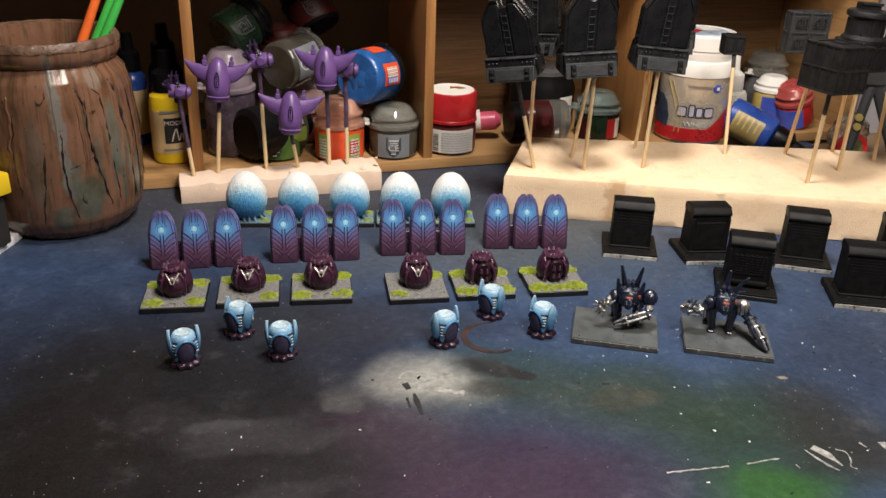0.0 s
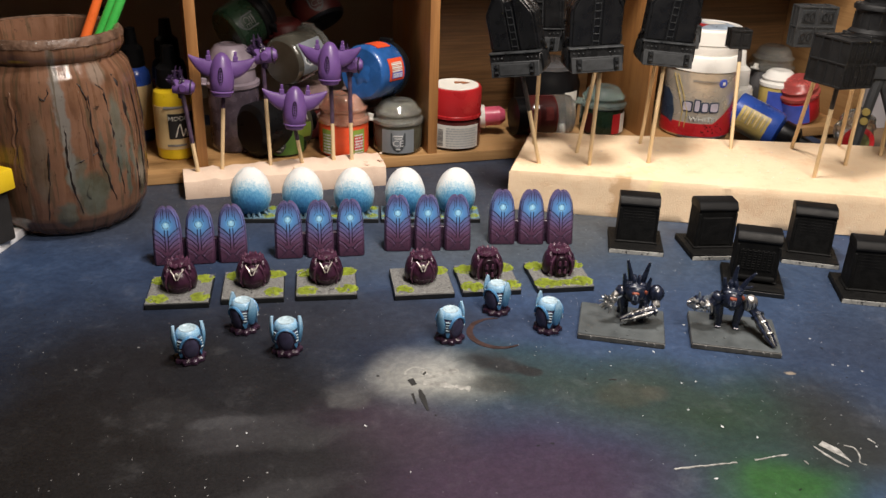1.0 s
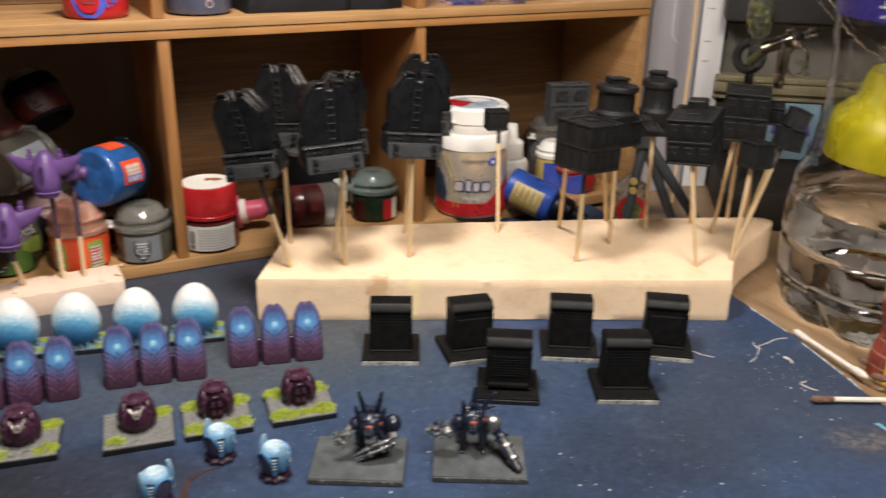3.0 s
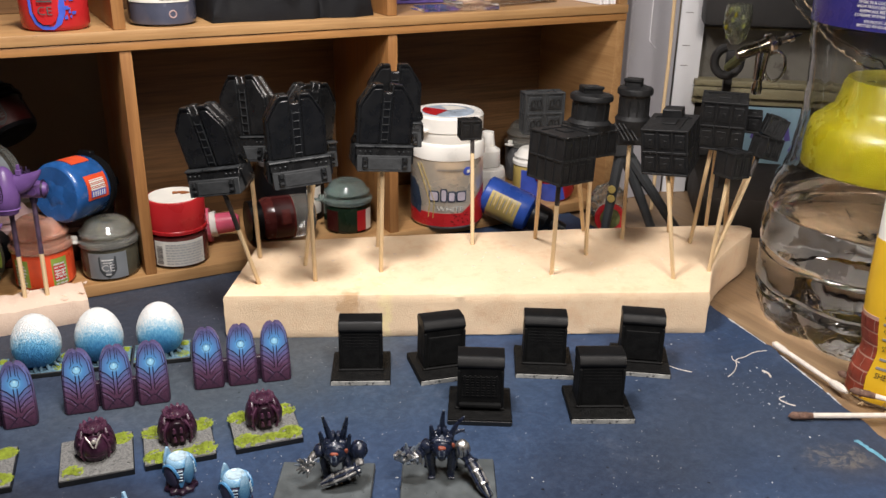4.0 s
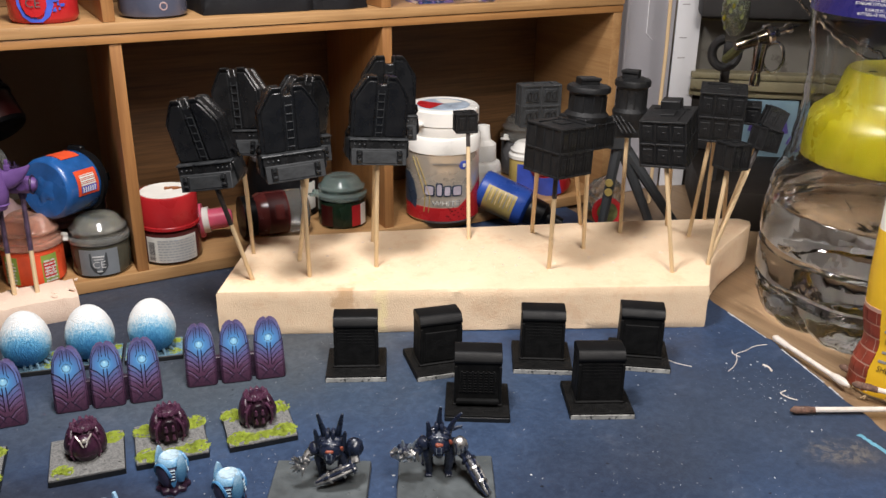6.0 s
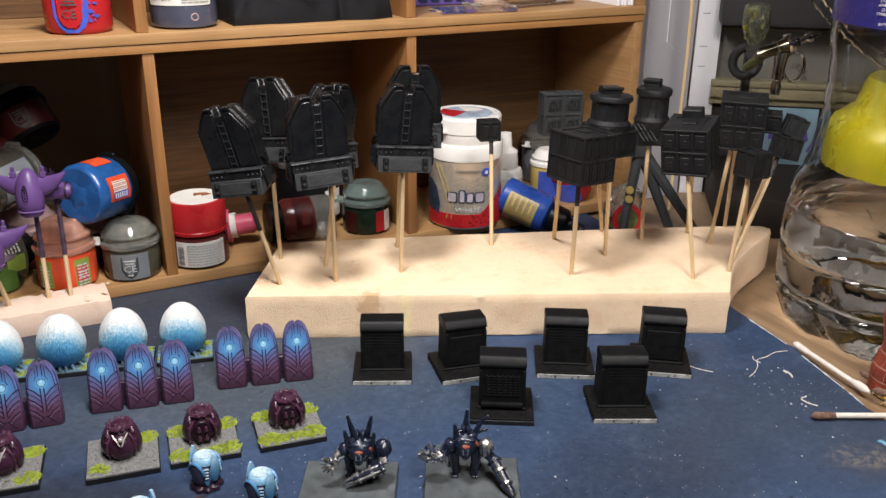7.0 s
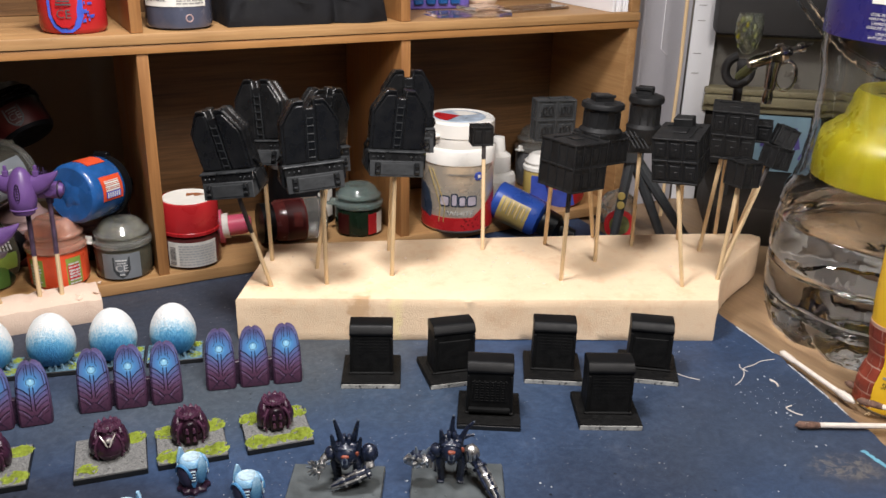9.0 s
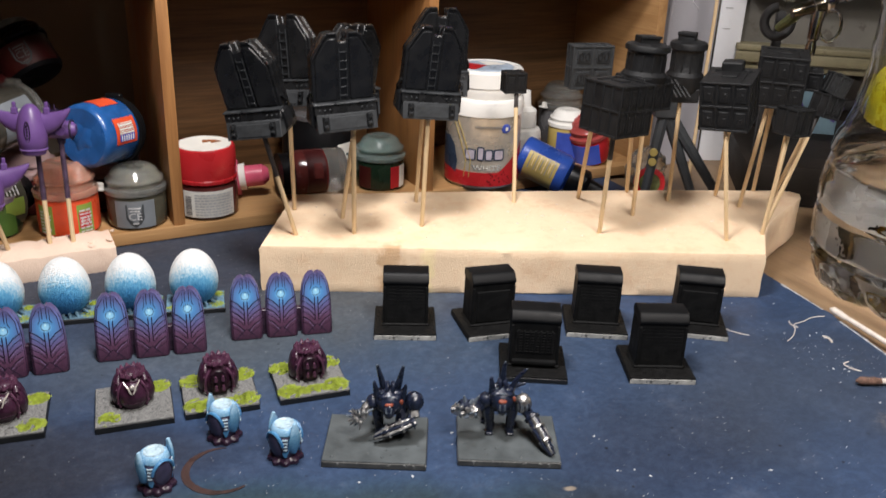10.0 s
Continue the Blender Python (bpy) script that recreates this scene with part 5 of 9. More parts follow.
def small_pod():
    """A pod with an oval hatch, two slatted vents beside it and two tall fins."""
    ob = thing("small_pod_model", "small sky-blue and aubergine pod model standing on the board", "game piece", Matrix.Identity(4), "small pods on the board")
    foot = lathe([(0.0, 0.0), (0.0058, 0.0), (0.0064, 0.0006), (0.0063, 0.0018), (0.0052, 0.0026), (0.0, 0.0028)], 54, lambda a, z: 1 + 0.09 * math.cos(9 * a))
    part("foot", foot, M_POD_FOOT, ob)
    part("pod_body", lathe([(0.0, 0.0020), (0.0042, 0.0020), (0.0050, 0.0046), (0.0053, 0.0085), (0.0051, 0.0118), (0.0045, 0.0138), (0.0036, 0.0146), (0.0, 0.0146)], 30), M_POD_DARK, ob)
    part("mantle", lathe([(0.0050, 0.0124), (0.0053, 0.0126), (0.0052, 0.0132), (0.0048, 0.0145), (0.0040, 0.0152), (0.0034, 0.0152), (0.0034, 0.0140)], 34), M_POD_BLUE, ob, "pale blue upper shell")
    part("top_disc", lathe([(0.0, 0.0150), (0.0025, 0.0150), (0.0028, 0.0153), (0.0036, 0.0155), (0.0038, 0.0150), (0.0, 0.0144)], 26), M_POD_WHITE, ob, "white dished top")
    for at in (0, 180):
        turn = pose(0, 0, 0, 0, 0, at)
        part("oval_hatch", ball(0.0034, 0.0014, 0.0052, 20, 12), M_POD_DARK, ob, "dull aubergine oval hatch", turn @ pose(0, -0.0047, 0.0078, 6))
        rim = [(0.0036 * math.cos(a), -0.0004 + 0.0006 * math.cos(a) ** 2, 0.0054 * math.sin(a)) for a in (2 * math.pi * i / 24 for i in range(25))]
        part("hatch_rim", tube(rim, 0.0004, 5), M_POD_FOOT, ob, "", turn @ pose(0, -0.0047, 0.0078, 6))
        part("hatch_arch", tube([(0.0043 * math.cos(a), 0.0002, 0.0016 + 0.0052 * math.sin(a)) for a in (math.pi * (0.04 + 0.92 * i / 12) for i in range(13))], 0.00065, 6), M_POD_BLUE, ob, "", turn @ pose(0, -0.0046, 0.0066, 8))
    for sx in (-1, 1):
        for at in (50, 130):
            turn = pose(0, 0, 0, 0, 0, sx * at)
            half = [(0.0005, 0.0034), (0.0014, 0.0060), (0.0024, 0.0090), (0.0032, 0.0120), (0.0036, 0.0141), (0.0031, 0.0152)]
            plate = prism(half + [(-x, z) for x, z in half[::-1]], 0.0010, 0.0002)
            bmesh.ops.triangulate(plate, faces=[f for f in plate.faces if len(f.verts) > 4])
            for v in plate.verts:
                v.co.y += max(0.0, v.co.z - 0.0105) * 0.32
            p = part("vent_plate", wrap(plate, 0.0058), M_POD_BLUE, ob, "sky-blue wedge with a slatted vent", turn)
            part("vent_slot", box(0.0022, 0.0006, 0.0054, 0.0002, 1), M_POD_DARK, p, "", pose(0, -0.0060, 0.0066, -7))
            for k in range(4):
                part("vent_bar", box(0.0022 - 0.0002 * (3 - k), 0.0005, 0.0005, 0.0001, 1), M_POD_WHITE, p, "", Matrix.Translation((0, -0.0063 + 0.00016 * k, 0.0072 + 0.0013 * k)))
        # a tall leaf-shaped fin
        bm = bmesh.new()
        rows = []
        for i in range(11):
            u = i / 10
            z = 0.0050 + 0.0126 * u
            wide = 0.0004 + 0.0026 * math.sin(math.pi * min(1.0, 0.10 + 0.90 * u)) ** 0.75 * (1 - 0.25 * u)
            out = 0.0050 + 0.0012 * math.sin(math.pi * u * 0.8) + 0.0002 * u
            thick = 0.0013 * (1 - 0.45 * u)
            rows.append([bm.verts.new((wide * math.cos(a), -out - thick * math.sin(a) + 0.10 * wide * math.cos(a) ** 2, z)) for a in (2 * math.pi * k / 10 for k in range(10))])
        for a, b in zip(rows, rows[1:]):
            for i in range(10):
                j = (i + 1) % 10
                bm.faces.new((a[i], a[j], b[j], b[i]))
        bm.faces.new(rows[0][::-1])
        bm.faces.new(rows[-1])
        part("fin", bm, M_POD_BLUE, ob, "pale blue upright fin", pose(0, 0, 0, 0, 0, sx * 88))
    return ob


first_pod = small_pod()
for k, (x, y, t) in enumerate(((-0.0036, 0.3433, 8), (0.0214, 0.3631, -50), (0.0376, 0.3395, -12), (0.1104, 0.3316, 22), (0.1402, 0.3512, -58), (0.1575, 0.3287, -68))):
    if k == 0:
        first_pod.matrix_basis = yaw(x, y, 0, t)
    else:
        copy_thing(first_pod, yaw(x, y, 0, t))


def vent_block(variant):
    ob = thing("vent_block_model", "black primed louvred block model on a square base", "game piece", Matrix.Identity(4), "black block models")
    part("base", box(0.0302, 0.0300, 0.0026, 0.0003, 1), M_BLACK_BASE, ob)
    part("bare_edge", rough_up(box(0.0298, 0.0005, 0.0023, 0.0001, 1), 0.0001, 300), M_EDGE_BLACK if variant == 1 else M_BASE_EDGE, ob, "black front edge" if variant == 1 else "pale bare front edge", Matrix.Translation((0, -0.0151, 0.0001)))
    part("base_top", rough_up(box(0.0298, 0.0298, 0.0009, 0.0002, 1), 0.0001, 900), M_BLACK_BASE, ob, "", Matrix.Translation((0, 0, 0.0024)))
    side = [(-0.0068, 0.0), (0.0068, 0.0), (0.0066, 0.0200), (0.0066, 0.0228), (0.0060, 0.0250), (0.0046, 0.0264), (0.0030, 0.0268), (-0.0052, 0.0268), (-0.0062, 0.0264), (-0.0066, 0.0250), (-0.0066, 0.0200)]
    body = prism(side, 0.0224, 0.0003)
    body.transform(pose(0, 0, 0, 0, 0, 90) @ Matrix.Translation((0, -0.0112, 0)))
    body.transform(Matrix.Diagonal((-1, 1, 1, 1)))
    for v in body.verts:
        v.co.x *= 1.0 - 0.03 * (v.co.z / 0.0268)
        v.co.y = -v.co.y
    part("block_body", body, M_BLACK_DULL, ob, "", Matrix.Translation((0, 0.0010, 0.0033)))
    part("plinth", box(0.0236, 0.0154, 0.0012, 0.0005, 1), M_BLACK_DULL, ob, "", Matrix.Translation((0, 0.0010, 0.0033)))
    hood = [(-0.0068, 0.0254), (-0.0072, 0.0257), (-0.0071, 0.0268), (-0.0052, 0.0292), (-0.0045, 0.0299), (-0.0036, 0.0303), (0.0046, 0.0303), (0.0062, 0.0298), (0.0072, 0.0284), (0.0073, 0.0256), (0.0070, 0.0254)]
    cover = prism(hood, 0.0222, 0.0002)
    cover.transform(Matrix.Translation((-0.0111, 0, 0)) @ pose(0, 0, 0, 0, 0, -90) @ Matrix.Diagonal((-1, 1, 1, 1)))
    part("hood", cover, M_HOOD, ob, "rounded black hood", Matrix.Translation((0, 0.0008, 0)))
    for sx in (-1, 1):
        part("corner_post", box(0.0014, 0.0012, 0.0200, 0.0003, 1), M_BLACK_DULL, ob, "", Matrix.Translation((sx * 0.0103, -0.0057, 0.0040)))
    if variant == 0:
        for k in range(11):
            part("louvre", box(0.0190, 0.0009, 0.0010, 0.0003, 1), M_BLACK_DULL, ob, "", pose(0, -0.0053, 0.0062 + 0.00170 * k, -6))
    elif variant == 1:
        for k in range(7):
            part("rib", box(0.0010, 0.0008, 0.0115, 0.0002, 1), M_BLACK_DULL, ob, "", Matrix.Translation((-0.0075 + 0.0025 * k, -0.0060, 0.0100)))
        for k in range(8):
            part("cross_bar", box(0.0170, 0.0006, 0.0005, 0.0001, 1), M_BLACK_DULL, ob, "", Matrix.Translation((0, -0.0059, 0.0104 + 0.0014 * k)))
        part("step", box(0.0200, 0.0030, 0.0022, 0.0008, 2), M_BLACK_DULL, ob, "", Matrix.Translation((0, -0.0066, 0.0048)))
    else:
        part("door_panel", box(0.0170, 0.0008, 0.0165, 0.0003, 1), M_BLACK_DULL, ob, "", Matrix.Translation((0, -0.0058, 0.0052)))
    return ob


blocks = [vent_block(0), vent_block(1), vent_block(2)]
used = set()
for x, y, t, variant in ((0.2454, 0.4068, -25.5, 0), (0.2838, 0.3905, -12.0, 2), (0.3337, 0.3694, -30.8, 0), (0.3807, 0.3478, -36.0, 2), (0.2818, 0.3473, -30.3, 1), (0.3337, 0.3227, -26.5, 0)):
    m = yaw(x, y, 0, t)
    if variant in used:
        copy_thing(blocks[variant], m)
    else:
        blocks[variant].matrix_basis = m
        used.add(variant)


# ---- black primed pieces on sticks ----
def hull_panel():
    """An armoured hull plate with cut corners, a ladder in its middle channel and a latched box along its foot."""
    ob = thing("hull_panel_model", "black primed armoured hull panel with a ladder, held on a stick", "game piece", Matrix.Identity(4), "hull panels on sticks")

    def outline(grow, notch):
        half = [(0.0156 * grow, 0.0110), (0.0157 * grow, 0.0345), (0.0152 * grow, 0.0362), (0.0092 * grow, 0.0455), (0.0080 * grow, 0.0466), (0.0026, 0.0466)]
        return half + [(0.0022, notch), (-0.0022, notch)] + [(-x, z) for x, z in half[::-1]]

    part("hull_plate", prism(outline(1.0, 0.0425), 0.0046, 0.0005), M_BLACK, ob, "", Matrix.Translation((0, -0.0040, 0)))
    part("rear_plate", prism([(x * 0.97, z - 0.0006) for x, z in outline(1.0, 0.0400)], 0.0042, 0.0005), M_BLACK, ob, "", Matrix.Translation((0, 0.0016, 0)))
    for sx in (-1, 1):
        panel = [(sx * x, z) for x, z in ((0.0032, 0.0140), (0.0140, 0.0140), (0.0141, 0.0335), (0.0136, 0.0352), (0.0082, 0.0438), (0.0074, 0.0446), (0.0032, 0.0446))]
        part("raised_panel", prism(panel, 0.0012, 0.0004), M_BLACK, ob, "", Matrix.Translation((0, -0.0049, 0)))
        part("bevel_rail", tube([(sx * 0.0149, -0.0042, 0.0350), (sx * 0.0090, -0.0042, 0.0450), (sx * 0.0080, -0.0042, 0.0459), (sx * 0.0034, -0.0042, 0.0459)], 0.00042, 6), M_BLACK, ob)
        part("rear_rail", tube([(sx * 0.0149, 0.0030, 0.0348), (sx * 0.0090, 0.0030, 0.0446), (sx * 0.0080, 0.0030, 0.0456), (sx * 0.0034, 0.0030, 0.0456)], 0.0005, 6), M_BLACK, ob)
        part("ladder_rail", box(0.0004, 0.0005, 0.0255, 0.0001, 1), M_BLACK_EDGE, ob, "", Matrix.Translation((sx * 0.0018, -0.0044, 0.0140)))
        part("top_clamp", box(0.0046, 0.0030, 0.0012, 0.0003, 1), M_BLACK, ob, "", Matrix.Translation((sx * 0.0054, -0.0036, 0.0462)))
    for k in range(6):
        part("ladder_rung", box(0.0036, 0.0006, 0.0005, 0.0001, 1), M_BLACK_EDGE, ob, "worn rung", Matrix.Translation((0, -0.0048, 0.0160 + 0.0043 * k)))
    part("seam_ledge", box(0.0330, 0.0046, 0.0010, 0.0003, 1), M_BLACK_EDGE, ob, "worn ledge", Matrix.Translation((0, -0.0054, 0.0125)))

    def across(profile, wide):
        bm = prism(profile, wide, 0.0003)
        bm.transform(Matrix.Translation((-wide / 2, 0, 0)) @ pose(0, 0, 0, 0, 0, -90) @ Matrix.Diagonal((-1, 1, 1, 1)))
        return bm

    part("rivet_strip", across([(-0.0084, 0.0080), (-0.0070, 0.0126), (0.0040, 0.0126), (0.0040, 0.0080)], 0.0318), M_BLACK, ob)
    # The sloped box carries its reflected light as a greyer colour.
    part("lower_box", across([(-0.0118, 0.0), (-0.0090, 0.0084), (0.0050, 0.0084), (0.0050, 0.0)], 0.0306), M_BLACK_LOW, ob, "black lower box, greyed for the light it reflects")
    for x in (-0.0135, -0.0108, -0.0081, 0.0081, 0.0108, 0.0135):
        part("rivet", ball(0.0006, 0.0005, 0.0006, 8, 6), M_BLACK_EDGE, ob, "", Matrix.Translation((x, -0.0078, 0.0104)))
    part("front_panel", box(0.0190, 0.0008, 0.0066, 0.0003, 1), M_BLACK_LOW, ob, "", pose(0, -0.0114, 0.0010, -18))
    for sx in (-1, 1):
        latch = part("latch", box(0.0030, 0.0012, 0.0066, 0.0003, 1), M_BLACK, ob, "", pose(sx * 0.0112, -0.0118, 0.0016, -18))
        part("latch_clip", joined([(box(0.0018, 0.0012, 0.0022, 0.0003, 1), Matrix.Translation((0, -0.0008, 0.0040))), (box(0.0022, 0.0010, 0.0012, 0.0002, 1), Matrix.Translation((0, -0.0007, 0.0010)))]), M_BLACK_EDGE, latch)
        part("end_bracket", prism([(sx * 0.0153, 0.0004), (sx * 0.0176, 0.0030), (sx * 0.0170, 0.0118), (sx * 0.0153, 0.0126)], 0.0100, 0.0004), M_BLACK, ob, "", Matrix.Translation((0, -0.0060, 0)))
        part("side_strut", tube([(sx * 0.0160, 0.0030, 0.0110), (sx * 0.0172, 0.0000, 0.0150), (sx * 0.0160, -0.0020, 0.0185)], 0.0008, 6), M_BLACK, ob)
    part("back_spine", box(0.0120, 0.0050, 0.0300, 0.0008, 1), M_BLACK, ob, "", Matrix.Translation((0, 0.0080, 0.0080)))
    return ob


first_hull = hull_panel()
for k, m in enumerate((
    pose(0.2019, 0.4858, 0.0839, 9.6, -10.6, -44.2),
    pose(0.2260, 0.5129, 0.0896, -4.7, -6.0, -47.3),
    pose(0.2358, 0.4641, 0.0897, 4.2, -2.7, -6.1),
    pose(0.2510, 0.4975, 0.0878, 6.6, 4.0, 14.0),
    pose(0.2862, 0.4708, 0.0892, 3.7, 4.8, -12.0),
    pose(0.3056, 0.4952, 0.0940, 0.2, 1.4, -16.3),
)):
    if k == 0:
        first_hull.matrix_basis = m
    else:
        copy_thing(first_hull, m)


def crate_box(parent, w, d, h, m, cols=3, rows=2, name="crate", coat=None):
    """A riveted crate: body, frame bars and ribs on its faces."""
    coat = coat or M_BLACK_MATT
    body = part(name, box(w, d, h, 0.0004, 1), coat, parent, "", m)
    bars_ = []  # mesh, pose
    for z in [h * k / rows for k in range(rows + 1)]:
        zz = min(max(z - 0.0006, 0.0), h - 0.0012)
        bars_ += [(box(w + 0.0010, 0.0012, 0.0012, 0.0002, 1), Matrix.Translation((0, s * d / 2, zz))) for s in (-1, 1)]
        bars_ += [(box(0.0012, d + 0.0010, 0.0012, 0.0002, 1), Matrix.Translation((s * w / 2, 0, zz))) for s in (-1, 1)]
    for k in range(cols + 1):
        x = -w / 2 + w * k / cols
        bars_ += [(box(0.0012, 0.0011, h, 0.0002, 1), Matrix.Translation((x, s * d / 2, 0))) for s in (-1, 1)]
    for k in range(1, cols):
        y = -d / 2 + d * k / cols
        bars_ += [(box(0.0011, 0.0012, h, 0.0002, 1), Matrix.Translation((s * w / 2, y, 0))) for s in (-1, 1)]
    for bm, at in bars_:
        part("frame_bar", bm, coat, body, "", at)
    hatch = [(box(w * 0.30, d * 0.30, 0.0008, 0.0002, 1), Matrix.Translation((0, 0, h - 0.0001))), (box(w * 0.8, 0.0007, 0.0006), Matrix.Translation((0, d * 0.28, h))), (box(0.0007, d * 0.8, 0.0006), Matrix.Translation((w * 0.3, 0, h)))]
    for bm, at in hatch:
        part("top_hatch", bm, coat, body, "", at)
    for row in range(rows):
        z0, z1 = h * row / rows, h * (row + 1) / rows
        for k in range(cols):
            x = -w / 2 + w * (k + 0.5) / cols
            pw, ph = w / cols * 0.62, (z1 - z0) * 0.60
            part("pressed_panel", box(pw, 0.0008, ph, 0.0002, 1), coat, body, "", Matrix.Translation((x, -d / 2 - 0.0001, z0 + (z1 - z0) * 0.20)))
            part("panel_boss", box(pw * 0.35, 0.0012, ph * 0.40, 0.0002, 1), coat, body, "", Matrix.Translation((x + pw * 0.1, -d / 2 - 0.0002, z0 + (z1 - z0) * 0.32)))
        n = max(4, int(w / 0.0030))
        for k in range(n):
            part("rivet", ball(0.00045, 0.00045, 0.00035, 6, 4), M_BLACK, body, "", Matrix.Translation((-w / 2 + w * (k + 0.5) / n, -d / 2 - 0.0006, z1 - 0.0004)))
    return body


def turret(parent, r, h, m):
    """A round turret: flared skirt, ribbed drum, overhanging lid and a hatch block."""
    drum = part("turret_drum", lathe([(0.0, 0.0), (r * 0.86, 0.0), (r * 0.92, h * 0.06), (r * 1.0, h * 0.24), (r * 1.02, h * 0.30), (r * 0.92, h * 0.35), (r * 0.86, h * 0.38), (r * 0.84, h * 0.72), (r * 0.88, h * 0.76), (r * 1.0, h * 0.79), (r * 1.01, h * 0.86), (r * 0.96, h * 0.90), (r * 0.70, h * 0.93), (r * 0.62, h * 0.94), (0.0, h * 0.95)], 44), M_BLACK_MATT, parent, "", m)
    part("turret_hatch", joined([(box(r * 0.92, r * 0.72, h * 0.15, 0.0005, 1), None), (box(r * 0.98, r * 0.20, h * 0.06, 0.0003, 1), Matrix.Translation((0, -r * 0.34, h * 0.10)))]), M_BLACK_MATT, drum, "", pose(-r * 0.12, 0, h * 0.93, 0, 0, -25))
    for k in range(12):
        a = 2 * math.pi * k / 12
        part("drum_rib", box(0.0009, 0.0010, h * 0.33, 0.0002, 1), M_BLACK_MATT, drum, "", pose(r * 0.85 * math.cos(a), r * 0.85 * math.sin(a), h * 0.38, 0, 0, math.degrees(a)))
        part("lid_bolt", ball(0.0005, 0.0005, 0.0004, 6, 4), M_BLACK, drum, "", Matrix.Translation((r * 0.86 * math.cos(a + 0.2), r * 0.86 * math.sin(a + 0.2), h * 0.915)))
    return drum


BLACKBOX = "black primed riveted crate model held up on wooden sticks"
c1 = thing("crate_model", "black primed crate model with a round turret, on sticks", "game piece", pose(0.3712, 0.4163, 0.0849, 0, 2.8, 9.8), "black crates on sticks")
crate_box(c1, 0.0250, 0.0256, 0.0271, Matrix.Identity(4), 4, 2)
crate_box(c1, 0.0215, 0.0200, 0.0150, Matrix.Translation((0.0300, 0.0075, 0.0095)), 3, 1, "side_crate")
turret(c1, 0.0123, 0.0265, Matrix.Translation((0.0288, 0.0088, 0.0200)))
part("turret_collar", box(0.0230, 0.0210, 0.0040, 0.0006, 1), M_BLACK_MATT, c1, "", Matrix.Translation((0.0282, 0.0085, 0.0235)))
cb = thing("crate_model", "black primed panelled crate model on a stick", "game piece", pose(0.4100, 0.4930, 0.0897, 0, 0, -14), "black crates on sticks")
crate_box(cb, 0.0255, 0.0100, 0.0265, Matrix.Identity(4), 2, 2, "crate", M_BLACK_LOW)
for sx in (-1, 1):
    for z in (0.0030, 0.0160):
        part("pressed_panel", box(0.0085, 0.0010, 0.0080, 0.0003, 1), M_BLACK_EDGE, cb, "", Matrix.Translation((sx * 0.0062, -0.0052, z)))
        for k in range(2):
            part("panel_scroll", tube([(0.0013 * math.cos(t), 0, 0.0024 * math.sin(t)) for t in (2 * math.pi * i / 14 for i in range(15))], 0.0004, 5), M_BLACK_MATT, cb, "", Matrix.Translation((sx * 0.0062 - 0.0020 + 0.0040 * k, -0.0060, z + 0.0040)))
c3 = thing("crate_model", BLACKBOX, "game piece", pose(0.4310, 0.3796, 0.0877, 7.3, -4.3, -55.8) @ Matrix.Translation((-0.0129, 0.0140, 0)), "black crates on sticks")
crate_box(c3, 0.0250, 0.0272, 0.0268, Matrix.Identity(4), 3, 2)
part("roof_block", box(0.0110, 0.0080, 0.0050, 0.0005, 1), M_BLACK_MATT, c3, "", Matrix.Translation((-0.0010, 0.0110, 0.0264)))
ct = thing("turret_model", "black primed round turret model with ribbed collar on a stick", "game piece", pose(0.4530, 0.4550, 0.0872, 0, 0, -28), "black crates on sticks")
part("collar_base", box(0.0185, 0.0170, 0.0085, 0.0008, 1), M_BLACK_MATT, ct, "", Matrix.Translation((-0.0010, 0, 0)))
turret(ct, 0.0110, 0.0320, Matrix.Translation((0, 0, 0.0060)))
for k in range(4):
    part("louvre", box(0.0012, 0.0130, 0.0012, 0.0002, 1), M_BLACK, ct, "", pose(-0.0095 + 0.0026 * k, -0.0098, 0.0090, 0, -34, 0) @ pose(0, 0, 0, 62))
c4 = thing("crate_model", BLACKBOX, "game piece", pose(0.4864, 0.3947, 0.0913, 6.7, 0.3, -45.8) @ Matrix.Translation((-0.0130, 0.0108, 0)), "black crates on sticks")
crate_box(c4, 0.0252, 0.0208, 0.0300, Matrix.Identity(4), 3, 2)
crate_box(c4, 0.0085, 0.0110, 0.0110, Matrix.Translation((0.0172, 0.0010, 0.0105)), 1, 1, "side_crate")
c5 = thing("crate_model", "small black primed crate model on a stick", "game piece", pose(0.4645, 0.3800, 0.0840, 0, 4, 2), "black crates on sticks")
crate_box(c5, 0.0135, 0.0130, 0.0150, Matrix.Identity(4), 2, 1)
c6 = thing("crate_model", "pair of small black crates glued at angles on a stick", "game piece", pose(0.4935, 0.3850, 0.0900, 0, 14, -4), "black crates on sticks")
crate_box(c6, 0.0120, 0.0115, 0.0130, Matrix.Identity(4), 2, 1)
crate_box(c6, 0.0105, 0.0100, 0.0118, pose(0.0010, 0.0010, 0.0130, 0, 8, -28), 2, 1, "upper_crate")
cube = thing("crate_model", "tiny black primed crate model on a stick", "game piece", pose(0.3655, 0.5080, 0.0870, 0, 0, -16), "black crates on sticks")
crate_box(cube, 0.0125, 0.0100, 0.0125, Matrix.Identity(4), 2, 1)


